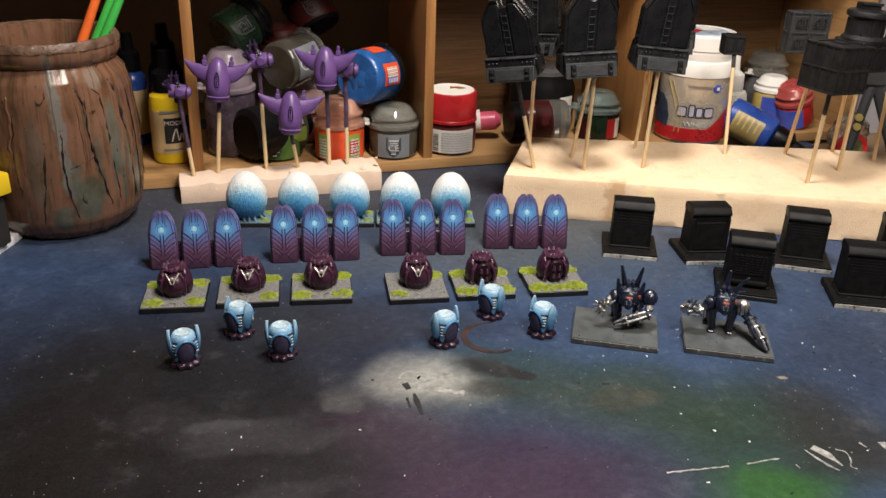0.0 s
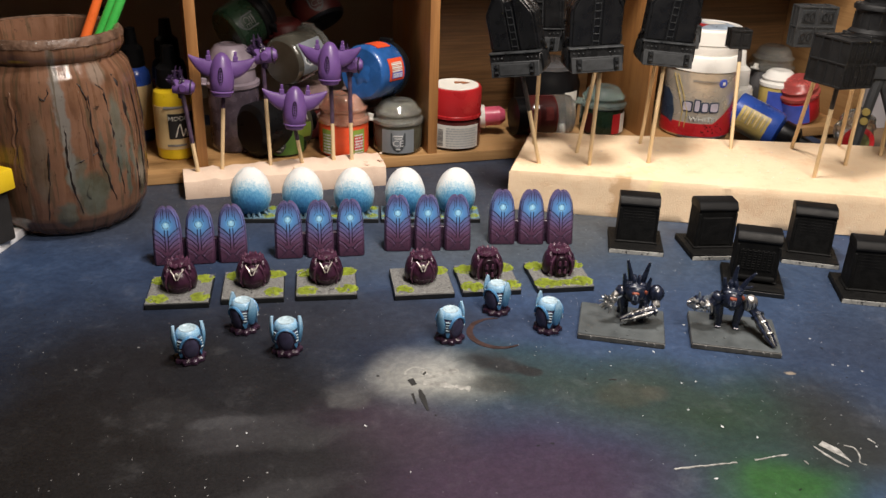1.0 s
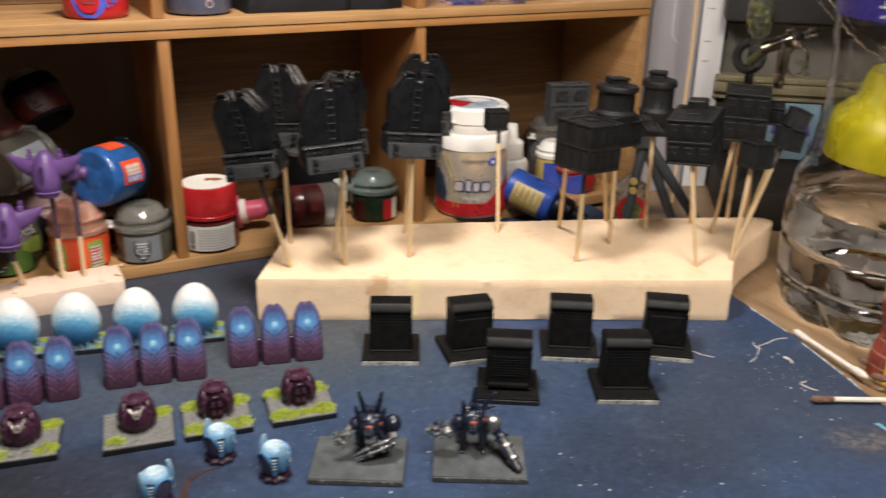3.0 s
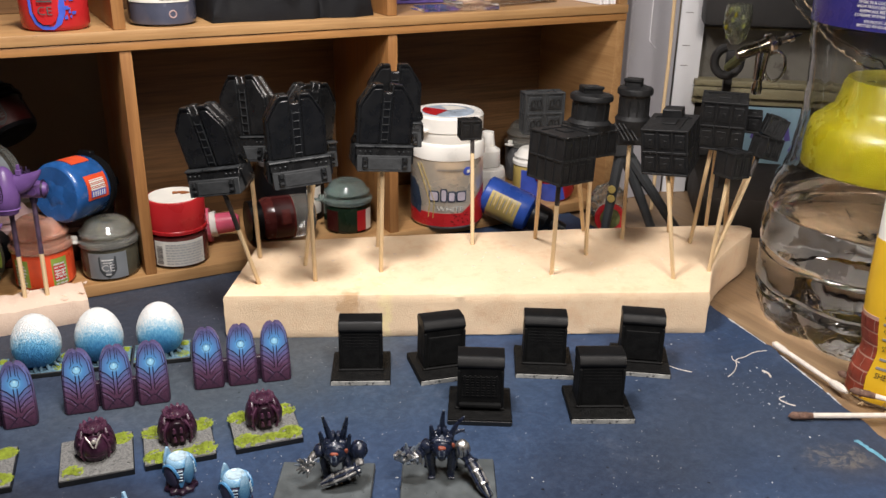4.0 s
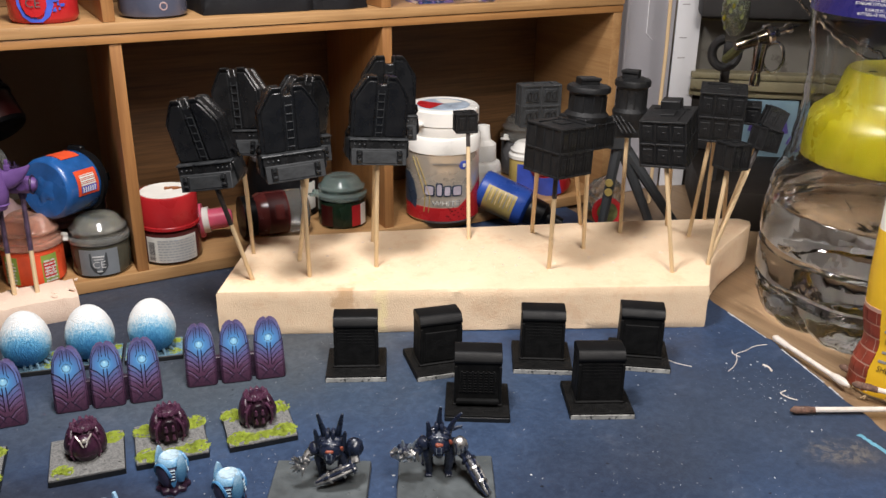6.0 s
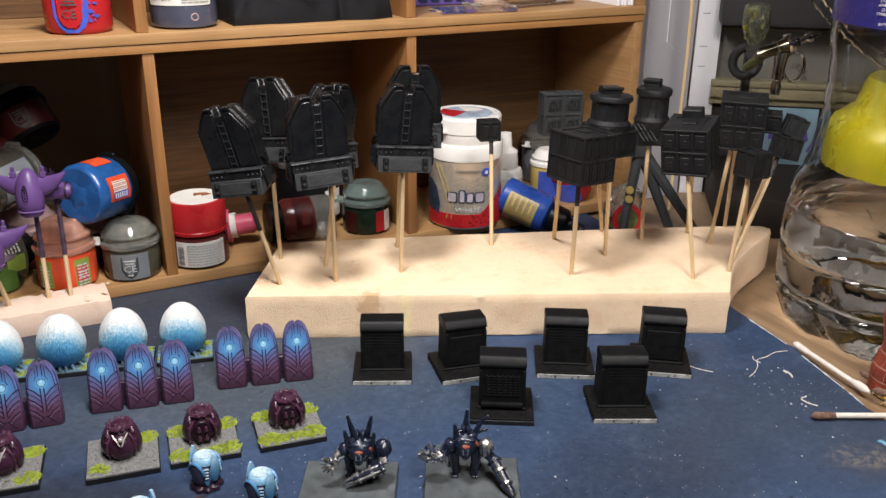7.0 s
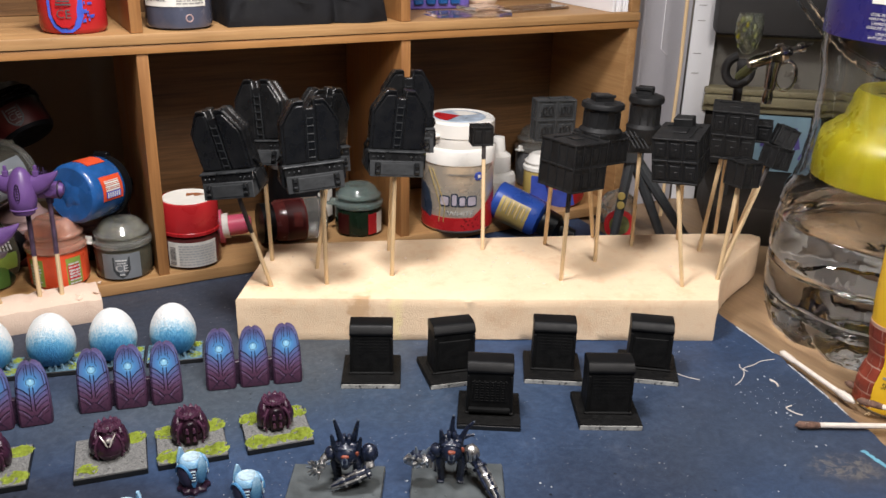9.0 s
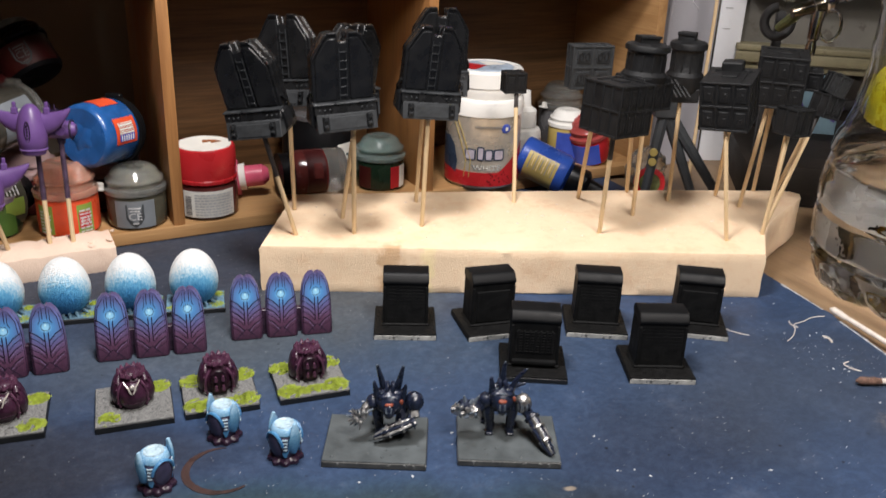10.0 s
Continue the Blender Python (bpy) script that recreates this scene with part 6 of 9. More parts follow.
# ---- violet flyers on the foam offcut ----
def flyer(m):
    ob = thing("flyer_model", "violet painted winged flyer model held on a stick", "game piece", m, "violet flyers on sticks")
    hull = lathe([(0.0, -0.0120), (0.0050, -0.0120), (0.0058, -0.0113), (0.0063, -0.0090), (0.0063, -0.0086), (0.0069, -0.0078), (0.0074, -0.0035), (0.0073, 0.0010), (0.0066, 0.0060), (0.0052, 0.0102), (0.0034, 0.0130), (0.0016, 0.0144), (0.0, 0.0147)], 36)
    part("fuselage", hull, M_PURPLE, ob)
    part("nose_band", lathe([(0.0066, -0.0094), (0.0071, -0.0091), (0.0071, -0.0086), (0.0067, -0.0084)], 36), M_PURPLE_LIGHT, ob)
    slot = [(0.0013 * math.cos(t), -0.0075 + 0.0004 * abs(math.sin(t)), 0.0010 + 0.0052 * math.sin(t)) for t in (2 * math.pi * i / 26 for i in range(27))]
    part("canopy_rim", tube(slot, 0.0003, 6), M_PURPLE_DARK, ob)
    for k in range(5):
        part("canopy_stud", ball(0.0006, 0.0004, 0.0006, 8, 6), M_PURPLE_DARK, ob, "", Matrix.Translation((0, -0.0074, -0.0022 + 0.0016 * k)))
    for sx in (-1, 1):
        bm = bmesh.new()
        rows = []
        for i in range(9):
            u = i / 8
            x = sx * (0.0040 + 0.0158 * u)
            top = 0.0096 + 0.0030 * u ** 2
            low = -0.0016 + 0.0016 * u + 0.0108 * u ** 2.6
            mid_, half, th = (top + low) / 2, max(0.0004, (top - low) / 2), 0.0024 * (1 - u) ** 0.6 + 0.0006
            rows.append([bm.verts.new((x, 0.001 + th * math.cos(a), mid_ + half * math.sin(a))) for a in (2 * math.pi * k / 12 for k in range(12))])
        for a, b in zip(rows, rows[1:]):
            for i in range(12):
                j = (i + 1) % 12
                bm.faces.new((a[i], a[j], b[j], b[i]))
        bm.faces.new(rows[0])
        bm.faces.new(rows[-1][::-1])
        part("wing", bm, M_PURPLE, ob)
        part("wing_post", joined([(box(0.0030, 0.0026, 0.0034, 0.0005, 1), None), (box(0.0018, 0.0018, 0.0030, 0.0004, 1), Matrix.Translation((0, 0, 0.0032)))]), M_PURPLE, ob, "", Matrix.Translation((sx * 0.0080, 0.0010, 0.0092)))
        part("thruster", tube([(sx * 0.0028, 0.0046, 0.0030), (sx * 0.0028, 0.0046, 0.0090)], [0.0022, 0.0018], 10), M_PURPLE_DARK, ob)
    return ob


M_PURPLE_LIGHT = paint("light_violet_paint", (0.20, 0.11, 0.33), 0.42, vary=0.18, scale=90, bump=0.1)
first_flyer = flyer(pose(0.0303, 0.5480, 0.0725, -6, 3, -10))
copy_thing(first_flyer, pose(0.0722, 0.5370, 0.0525, -6, 3, -8))
copy_thing(first_flyer, pose(0.0968, 0.5480, 0.0768, -6, 0, -22))


def violet_gun(m):
    ob = thing("gun_pod_model", "violet gun pod model with dark spiky barrels on a stick", "game piece", m, "violet gun pods on sticks")
    part("pod", tube([(-0.0050, 0, 0), (-0.0046, 0, 0), (0.0036, 0, 0), (0.0060, -0.001, 0.0005), (0.0074, -0.001, 0.0005)], [0.0022, 0.0040, 0.0042, 0.0034, 0.0020], 14), M_PURPLE, ob)
    part("mount", tube([(0, 0, -0.0065), (0, 0, -0.0010)], [0.0016, 0.0026], 10), M_PURPLE_DARK, ob)
    rnd = random.Random(4)
    for k in range(34):
        a, r = rnd.uniform(0, 6.283), 0.0046 * math.sqrt(rnd.random())
        x, y = r * math.cos(a) - 0.0030, r * math.sin(a)
        z = rnd.uniform(0.0035, 0.0125) * (1.1 - r / 0.0080)
        part("spike", tube([(x * 0.7, y * 0.7, 0.0010), (x * 1.15 + rnd.uniform(-0.001, 0.001), y * 1.1, z * 0.6), (x * 0.8 + rnd.uniform(-0.0012, 0.0012), y * 0.8, z)], [0.0010, 0.0008, 0.0003], 5), M_PURPLE_DARK, ob)
        part("spike_tip", rough_up(ball(0.0008, 0.0008, 0.0008, 7, 5), 0.0004, 900, k), M_PURPLE_DARK, ob, "", Matrix.Translation((x * 1.1, y * 1.1, z * 0.75)))
    part("barrel_ring", tube([(0.0052, 0.0042 * math.cos(t), 0.0042 * math.sin(t)) for t in (2 * math.pi * i / 20 for i in range(21))], 0.0005, 6), M_PURPLE_DARK, ob)
    part("side_knob", lathe([(0.0, 0.0), (0.0024, 0.0), (0.0026, 0.0006), (0.0020, 0.0014), (0.0, 0.0016)], 16), M_PURPLE, ob, "", pose(0.0012, -0.0038, 0.0004, 90))
    return ob


GROW = Matrix.Diagonal((1.08, 1.08, 1.08, 1))
first_gun = violet_gun(pose(0.0062, 0.5520, 0.0665, 0, 6, -10) @ GROW)
copy_thing(first_gun, pose(0.0565, 0.5520, 0.0835, 0, -6, -14) @ GROW)
copy_thing(first_gun, pose(0.1106, 0.5530, 0.0755, 0, 0, -20) @ GROW)
for foot, head, coated in (((0.0111, 0.5467), (0.0066, 0.5520, 0.0605), 0.55), ((0.0262, 0.5489), (0.0305, 0.5520, 0.0600), 0.15), ((0.0568, 0.5478), (0.0560, 0.5520, 0.0780), 0.3), ((0.0770, 0.5457), (0.0716, 0.5370, 0.0430), 0.3), ((0.0975, 0.5459), (0.0983, 0.5530, 0.0640), 0.45), ((0.1091, 0.5434), (0.1104, 0.5530, 0.0700), 0.5)):
    cocktail_stick((*foot, 0.0135), head, coated, M_STICK_VIOLET)


# ---- walkers ----
M_GREY_EDGE = paint("chipped_base_edge", (0.075, 0.076, 0.072), 0.5, vary=0.4, scale=200, worn=(0.42, 0.42, 0.40), wear=0.60)


def walker(m, kind, seed):
    """A horned walker over a grey base; kind 0 rests its gun across the base, kind 1 lets it hang past the corner."""
    base = thing("display_base", "flat grey painted rectangular base, chipped along its edges", "model base", m, "grey bases")
    part("base", rough_up(box(0.0395, 0.0315, 0.0028, 0.0004, 1), 0.0001, 300), M_GREY_EDGE, base, "chipped grey base edge")
    part("base_top", rough_up(box(0.0391, 0.0311, 0.0006, 0.0002, 1), 0.0001, 500), M_GREY_BASE, base, "", Matrix.Translation((0, 0, 0.0026)))
    rnd = random.Random(seed)
    for k in range(7):
        part("stone", rough_up(ball(0.0008, 0.0007, 0.0004, 7, 5), 0.0003, 800, k), M_GREY_BASE, base, "", Matrix.Translation((rnd.uniform(-0.018, 0.018), rnd.uniform(-0.014, -0.004), 0.0032)))
    T = Matrix.Translation
    high = 0.0145 if kind == 0 else 0.0155
    body = T((0.0046, 0.0040, high)) if kind == 0 else T((-0.0030, 0.0036, high))
    rows = []

    def lump(at, size, ink, bump=0.0, turn=(0, 0, 0)):
        bm = ball(*(0.00118 * q for q in size), 18, 12)
        rows.append((rough_up(bm, bump, 500, seed + len(rows)) if bump else bm, body @ pose(*(0.001 * q for q in at), *turn), ink))

    def rod(points, radii, ink, seg=8):
        rows.append((tube([tuple(0.001 * q for q in p) for p in points], [0.00122 * r for r in radii], seg), body, ink))

    def spike(a, b, fat, ink, bend=(0, 0, 0), tip=None):
        mid_ = tuple((p + q) / 2 + w for p, q, w in zip(a, b, bend))
        rod(curve([a, mid_, b], 4), [fat * 1.15 * (1 - 0.66 * i / 8) for i in range(9)], ink)
        if tip is not None:
            near = tuple(p + (q - p) * 0.72 for p, q in zip(mid_, b))
            rod([near, tuple(p + (q - p) * 1.06 for p, q in zip(mid_, b))], [fat * 0.42, fat * 0.20], tip)

    # torso, overlapping back plates, belly pipes
    lump((0, 0, 0), (4.7, 5.2, 4.7), 0, 0.0003)
    for k, (y, z, w) in enumerate(((-2.6, 3.0, 3.8), (-0.4, 3.9, 4.3), (1.8, 3.7, 4.2), (3.8, 2.6, 3.6))):
        lump((0, y, z), (w, 1.7, 1.5), 0, 0.0002, (-20 + 16 * k, 0, 0))
        rod([(-w * 0.8, y - 1.2, z + 0.5), (0, y - 1.4, z + 1.3), (w * 0.8, y - 1.2, z + 0.5)], [0.18, 0.22, 0.18], 3, 5)
    for x in (-1.1, 1.1):
        rod(curve([(x, -1.4, 3.6), (x, -0.8, 7.0), (x, 1.2, 7.6), (x, 3.4, 4.6)], 4), [0.75] * 13, 0)
    for k in range(9):
        a = radians(-80 + 160 * k / 8)
        rod([(4.0 * math.sin(a), -4.4 * math.cos(a), -2.6), (4.6 * math.sin(a), -5.2 * math.cos(a), 0.6)], [0.5, 0.35], 1 if k % 3 == 1 else 0, 6)
    # head: orange brow over a ribbed muzzle
    lump((0, -5.2, 1.5), (1.5, 1.2, 0.9), 2, 0.0004)
    lump((0, -5.6, -0.9), (1.9, 1.7, 2.7), 0, 0.0, (-14, 0, 0))
    for x in (-1.0, -0.35, 0.35, 1.0):
        rod([(x, -6.6, 1.0), (x * 0.9, -7.3, -0.8), (x * 0.5, -7.0, -2.8)], [0.22, 0.30, 0.16], 3, 5)
    lump((4.6, -3.0, 1.4), (0.7, 0.6, 1.0), 2, 0.0003)
    # horns
    if kind == 0:
        spike((-1.9, 1.0, 3.4), (-5.0, 0.4, 15.4), 1.25, 0, tip=3)
        spike((2.4, 1.0, 3.4), (5.0, 0.4, 15.4), 1.25, 0, tip=3)
        spike((-4.4, -1.2, 0.4), (-6.0, -1.6, 9.4), 1.30, 0)
        spike((4.6, -1.2, 0.4), (6.2, -1.8, 8.6), 1.25, 0)
    else:
        spike((0.6, 1.0, 3.4), (0.6, 0.6, 15.6), 1.25, 0, (-0.5, 0, 0), 3)
        spike((3.6, 1.0, 2.6), (9.0, 0.4, 13.0), 1.10, 0, (-0.6, 0, 0.6), 3)
        spike((-3.4, -1.2, 0.8), (-4.6, -1.8, 10.2), 1.35, 0)
        spike((3.0, 3.4, 2.6), (9.6, 4.6, 4.2), 0.9, 0)
    # legs
    for sx in (-1, 1):
        for x, y in ((5.8, 7.5), (4.2, -0.5)):
            rod([(sx * 3.2, y * 0.3, -2.0), (sx * (x + 0.6), y * 0.8, -4.6), (sx * x * 0.9, y, -1000 * high + 1.0)], [2.0, 1.9, 1.3], 0)
            lump((sx * (x + 0.6), y * 0.8, -4.2), (1.5, 1.5, 1.5), 0, 0.0003)
            rows.append((box(0.0028, 0.0040, 0.0012, 0.0003, 1), body @ T((sx * 0.001 * x, 0.001 * y - 0.0008, -high)), 0))

    def truss(a, b, wide, n):
        """A ribbed gun along the line from a to b."""
        a, b = Vector(a), Vector(b)
        way = (b - a).normalized()
        side = way.cross(Vector((0, 0.4, 1))).normalized()
        up = side.cross(way)
        for k in range(n):
            t = 2 * math.pi * k / n
            off = wide * (math.cos(t) * side + 0.75 * math.sin(t) * up)
            rod([tuple(a + off * 0.8), tuple(a.lerp(b, 0.35) + off), tuple(a.lerp(b, 0.75) + off * 0.95), tuple(b + off * 0.45 + way * rnd.uniform(-0.8, 1.2))], [0.45, 0.55, 0.45, 0.28], 1 if k % 2 else 0, 6)
        rod([tuple(a), tuple(a.lerp(b, 0.5)), tuple(b)], [wide * 0.75, wide * 0.7, wide * 0.25], 0, 10)
        for u in (0.05, 0.31, 0.66):
            c = a.lerp(b, u)
            rod([tuple(c), tuple(c + way * 0.8)], [wide * (1.08 - 0.25 * u)] * 2, 0 if u < 0.3 else 1, 10)
        for k in range(7):
            c = a.lerp(b, rnd.uniform(0.1, 0.85))
            d = c + way * rnd.uniform(1.5, 3.5) + (side if k % 2 else -side) * wide * 0.9
            rod([tuple(c + up * wide * 0.8), tuple(d + up * 0.6)], [0.22, 0.18], 3, 5)

    def claw(at, reach_, fan, count):
        c = Vector(at)
        lump(at, (2.1, 2.0, 2.0), 1, 0.0006)
        for k in range(count):
            t = radians(fan[0] + (fan[1] - fan[0]) * k / (count - 1))
            l = reach_ * rnd.uniform(0.85, 1.1)
            tip = c + Vector((l * math.cos(t), rnd.uniform(-2.4, -0.4), 0.9 * l * math.sin(t)))
            rod([tuple(c), tuple(c.lerp(tip, 0.5) + Vector((0, -0.8, 0.3))), tuple(tip)], [0.85, 0.72, 0.22], 1 if k % 3 else 3, 6)
            lump(tuple(c.lerp(tip, 0.45) + Vector((0, -0.8, 0.3))), (0.85, 0.85, 0.85), 1)

    if kind == 0:
        lump((-6.6, -0.4, -0.4), (2.4, 2.6, 2.6), 0, 0.0004)
        rod([(-6.6, -0.4, -0.4), (-9.0, -2.0, -1.8), (-10.3, -4.0, -4.2)], [1.7, 1.5, 1.4], 1)
        claw((-10.6, -4.6, -4.0), 5.8, (40, 265), 11)
        lump((9.6, -0.4, 0.6), (3.1, 3.2, 3.5), 0, 0.0004)
        for k in range(4):
            rod([(7.6 + 1.2 * k, -3.2, 2.8 - 0.3 * k), (8.0 + 1.2 * k, -3.7, -1.4)], [0.3, 0.25], 0, 5)
        rod([(9.4, -1.0, -1.6), (10.0, -4.0, -4.6)], [1.6, 1.7], 1)
        truss((10.2, -4.6, -5.4), (-4.6, -8.2, -10.9), 2.4, 9)
    else:
        lump((-6.2, -0.6, -0.6), (2.5, 2.6, 2.6), 0, 0.0004)
        rod([(-6.2, -0.6, -0.6), (-8.6, -2.0, -3.2), (-11.0, -2.8, -3.4)], [1.9, 1.8, 2.0], 0)
        lump((-13.0, -3.0, -3.0), (4.4, 2.4, 2.5), 0, 0.0014, (0, 10, 0))
        for k in range(26):
            c = Vector((rnd.uniform(-17.5, -9.5), rnd.uniform(-6.2, -3.6), rnd.uniform(-6.0, -0.4)))
            rod([tuple(c), tuple(c + Vector((rnd.uniform(-2.6, -0.8), rnd.uniform(-0.6, 0.2), rnd.uniform(-1.0, 1.0))))], [0.75, 0.45], 1 if k % 3 else 3, 6)
        lump((-17.2, -3.6, -3.6), (1.9, 1.8, 2.1), 1, 0.0012)
        for a, b in (((-14.2, -3, -1.4), (-14.8, -3.2, 2.4)), ((-11.2, -3, -1.4), (-9.0, -3.2, 2.6)), ((-12.6, -3.6, -1.6), (-11.4, -3.8, 1.4)), ((-16.6, -3.6, -2.6), (-17.8, -4.0, -0.2))):
            spike(a, b, 0.75, 3)
        for k in range(6):
            x = -16.5 + 1.5 * k
            rod([(x, -4.6, -2.0), (x + 0.4, -5.6, -4.4), (x + 0.8, -4.8, -6.6)], [0.55, 0.6, 0.3], 1 if k % 2 else 3, 6)
        lump((8.6, -1.0, -1.6), (2.9, 3.0, 3.6), 1, 0.0004)
        for k in range(5):
            rod(curve([(6.6 + 0.9 * k, -3.4, 1.2 - 0.3 * k), (7.2 + 0.9 * k, -4.3, -1.4), (7.0 + 0.9 * k, -3.6, -4.0)], 3), [0.28] * 7, 3 if k % 2 else 0, 5)
        rod([(9.2, -2.0, -3.6), (11.6, -3.4, -5.6)], [1.8, 1.7], 0)
        truss((11.6, -3.4, -5.4), (19.4, -15.6, -14.2), 2.5, 8)
    solo("walker_figurine", joined(rows), [M_NAVY, M_STEEL, M_ORANGE, M_NAVY_EDGE], "dark blue horned walker figurine with silver claws on a grey base", "figurine", m @ T((0, 0, 0.0032)), "walker figurines")


M_NAVY_EDGE = paint("steel_blue_highlight", (0.16, 0.19, 0.23), 0.32, metal=0.3, vary=0.4, scale=300, bump=0.2)
walker(yaw(0.1922, 0.3213, 0, -28.5), 0, 2)
walker(yaw(0.2392, 0.3005, 0, -28.0), 1, 3)


# ---- pots and bottles ----
def paint_pot(m, label, body, lid, tag, emblem=None, tab=True, r=0.0172, h=0.0205, lid_h=0.0150, group="paint pots in the shelf", turn=0.0, tint=None):
    """Squat round pot with a domed flip lid and a wrapped label."""
    ob = thing("paint_pot", label, "paint pot", m, group)
    part("pot", lathe([(0.0, 0.0), (r * 0.88, 0.0), (r * 0.95, 0.0010), (r, 0.0030), (r, h - 0.0010), (r * 0.97, h), (0.0, h)], 40), body, ob)
    dome = [(r * 0.99, h - 0.0002), (r * 1.06, h + 0.0006), (r * 1.06, h + 0.0030), (r * 0.93, h + 0.0040), (r * 0.90, h + lid_h * 0.42), (r * 0.97, h + lid_h * 0.46), (r * 0.97, h + lid_h * 0.53), (r * 0.84, h + lid_h * 0.62), (r * 0.74, h + lid_h * 0.86), (r * 0.60, h + lid_h * 0.97), (r * 0.48, h + lid_h), (r * 0.30, h + lid_h * 0.96), (0.0, h + lid_h * 0.96)]
    part("lid", lathe(dome + [(max(0.0, q - 0.0009), z - 0.0008) for q, z in dome[:0:-1]], 40), lid, ob, "cloudy domed flip lid")
    part("lid_hinge", box(r * 0.55, 0.0030, 0.0040, 0.0006, 1), lid, ob, "", pose(0, r * 1.05, h + 0.0002))
    part("lid_seal", lathe([(r * 0.86, h + 0.0006), (r * 0.90, h + 0.0012), (r * 0.90, h + 0.0026), (r * 0.86, h + 0.0030), (0.0, h + 0.0030)], 32), body, ob)
    if tint:
        crust = lathe([(0.0, h + 0.0034), (r * 0.66, h + 0.0034), (r * 0.58, h + lid_h * 0.36), (r * 0.30, h + lid_h * 0.46), (0.0, h + lid_h * 0.46)], 28)
        part("dried_paint", rough_up(crust, 0.0008, 260, r * 1000), tint, ob, "dried paint inside the lid")
    if tab:
        part("lid_tab", joined([(box(0.0075, 0.0050, 0.0016, 0.0005, 1), None), (box(0.0040, 0.0030, 0.0040, 0.0006, 1), Matrix.Translation((0.0006, 0, 0.0008)))]), M_WHITE_PLASTIC if lid is M_CLOUDY else lid, ob, "", pose(-r * 1.16, -r * 0.30, h + 0.0018, 0, 12, 20))
    if tag:
        part("label", wrap(sheet(r * (1.35 if tag is M_SLATE else 2.3), h * 0.80, 0.00025, 24), r + 0.0001, turn), tag, ob, "", Matrix.Translation((0, 0, h * 0.10)))
    if emblem:
        ground, ink = emblem
        shield = bmesh.new()
        shield.faces.new([shield.verts.new((x, 0, z)) for x, z in ((-0.0050, 0.0145), (0.0050, 0.0145), (0.0050, 0.0060), (0.0030, 0.0025), (0.0, 0.0005), (-0.0030, 0.0025), (-0.0050, 0.0060))])
        bmesh.ops.translate(shield, verts=shield.verts[:], vec=(0, -0.0006, h * 0.10))
        part("label_shield", wrap(shield, r, turn), ground, ob)
        words("CE", 0.0062, ink, ob, "", r, turn, h * 0.10 + 0.0052, lift=0.0009)
        bars([(0, h * 0.10 + 0.0120, 0.0064, 0.0009), (0, h * 0.10 + 0.0103, 0.0050, 0.0007), (0, h * 0.10 + 0.0026, 0.0030, 0.0008)], ink, ob, r, turn, 0.0009)
    return ob


M_RED_LID = paint("cloudy_red_lid", (0.60, 0.12, 0.11), 0.25, vary=0.2, transmit=0.5)
# Clear pot body, darkened for the shade on the pile.
M_CLEAR_SHADED = paint("shaded_clear_pot", (0.045, 0.042, 0.034), 0.12, vary=0.3, scale=60, coat=0.3)
# Red darkened for the shade inside the compartments.
M_RED_SHADED = paint("shaded_red_plastic", (0.036, 0.004, 0.004), 0.4, vary=0.2)
# Print darkened for shade on the pile; also the upper pot's own dark print.
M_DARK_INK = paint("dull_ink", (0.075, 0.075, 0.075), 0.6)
M_PALE_INK = paint("pale_ink", (0.50, 0.50, 0.50), 0.6)
M_DARK_LABEL = paint("charcoal_label", (0.040, 0.044, 0.048), 0.5)
FLOOR = 0.0081
M_CRUST_OLIVE = paint("dried_olive", (0.17, 0.165, 0.12), 0.5, vary=0.5, scale=160, worn=(0.30, 0.27, 0.12), wear=0.54)
M_CRUST_ORANGE = paint("dried_orange", (0.55, 0.20, 0.11), 0.5, vary=0.4, scale=140, worn=(0.60, 0.36, 0.22), wear=0.54)
M_CRUST_TEAL = paint("dried_teal", (0.10, 0.20, 0.19), 0.5, vary=0.4, scale=140)
M_VIOLET_DARK = paint("dark_violet_wash", (0.055, 0.042, 0.055), 0.25, vary=0.5, scale=110, coat=0.2)
paint_pot(yaw(0.1495, 0.5800, FLOOR, -15), "grey-green paint pot with cloudy lid and slate label", M_OLIVE, M_CLOUDY, M_SLATE, (M_DARK_LABEL, M_PALE_INK), turn=2, tint=M_CRUST_OLIVE)
op = paint_pot(yaw(0.1117, 0.5830, FLOOR, -11), "orange-red paint pot with a tall cloudy orange lid", M_ORANGE_PAINT, M_ORANGE_LID, M_ORANGE_PAINT, None, tab=False, h=0.0225, lid_h=0.0190, tint=M_CRUST_ORANGE)
for t in (-38, 36):
    part("lime_flash", wrap(sheet(0.0095, 0.0170, 0.0003, 8), 0.0174, t), M_LIME_LABEL, op, "", Matrix.Translation((0, 0, 0.0025)))
    bars(print_lines(-0.0035, 0.0035, 0.0030, 0.0175, 7, 3 + t), M_PALE_INK, op, 0.0174, t, 0.0006)
bars([(0, 0.0060, 0.0070, 0.0090)], M_RED_PLASTIC, op, 0.0174, 34, 0.0005)
words("CE", 0.0055, M_PALE_INK, op, "", 0.0174, 36, 0.0080, lift=0.0009)
tl = paint_pot(yaw(0.3135, 0.5900, FLOOR, -20), "dark green paint pot with a cloudy teal lid", M_GREEN_POT, M_CLOUDY_TEAL, None, None, r=0.0168, h=0.0200, lid_h=0.0150, tint=M_CRUST_TEAL)
for t, w, mat_ in ((-42, 0.0100, M_RED_SHADED), (40, 0.0110, M_RED_PLASTIC), (56, 0.0060, M_PAPER)):
    part("label_patch", wrap(sheet(w, 0.0150, 0.0003 + 0.0002 * (mat_ is M_PAPER), 8), 0.0169, t), mat_, tl, "", Matrix.Translation((0, 0, 0.0020)))
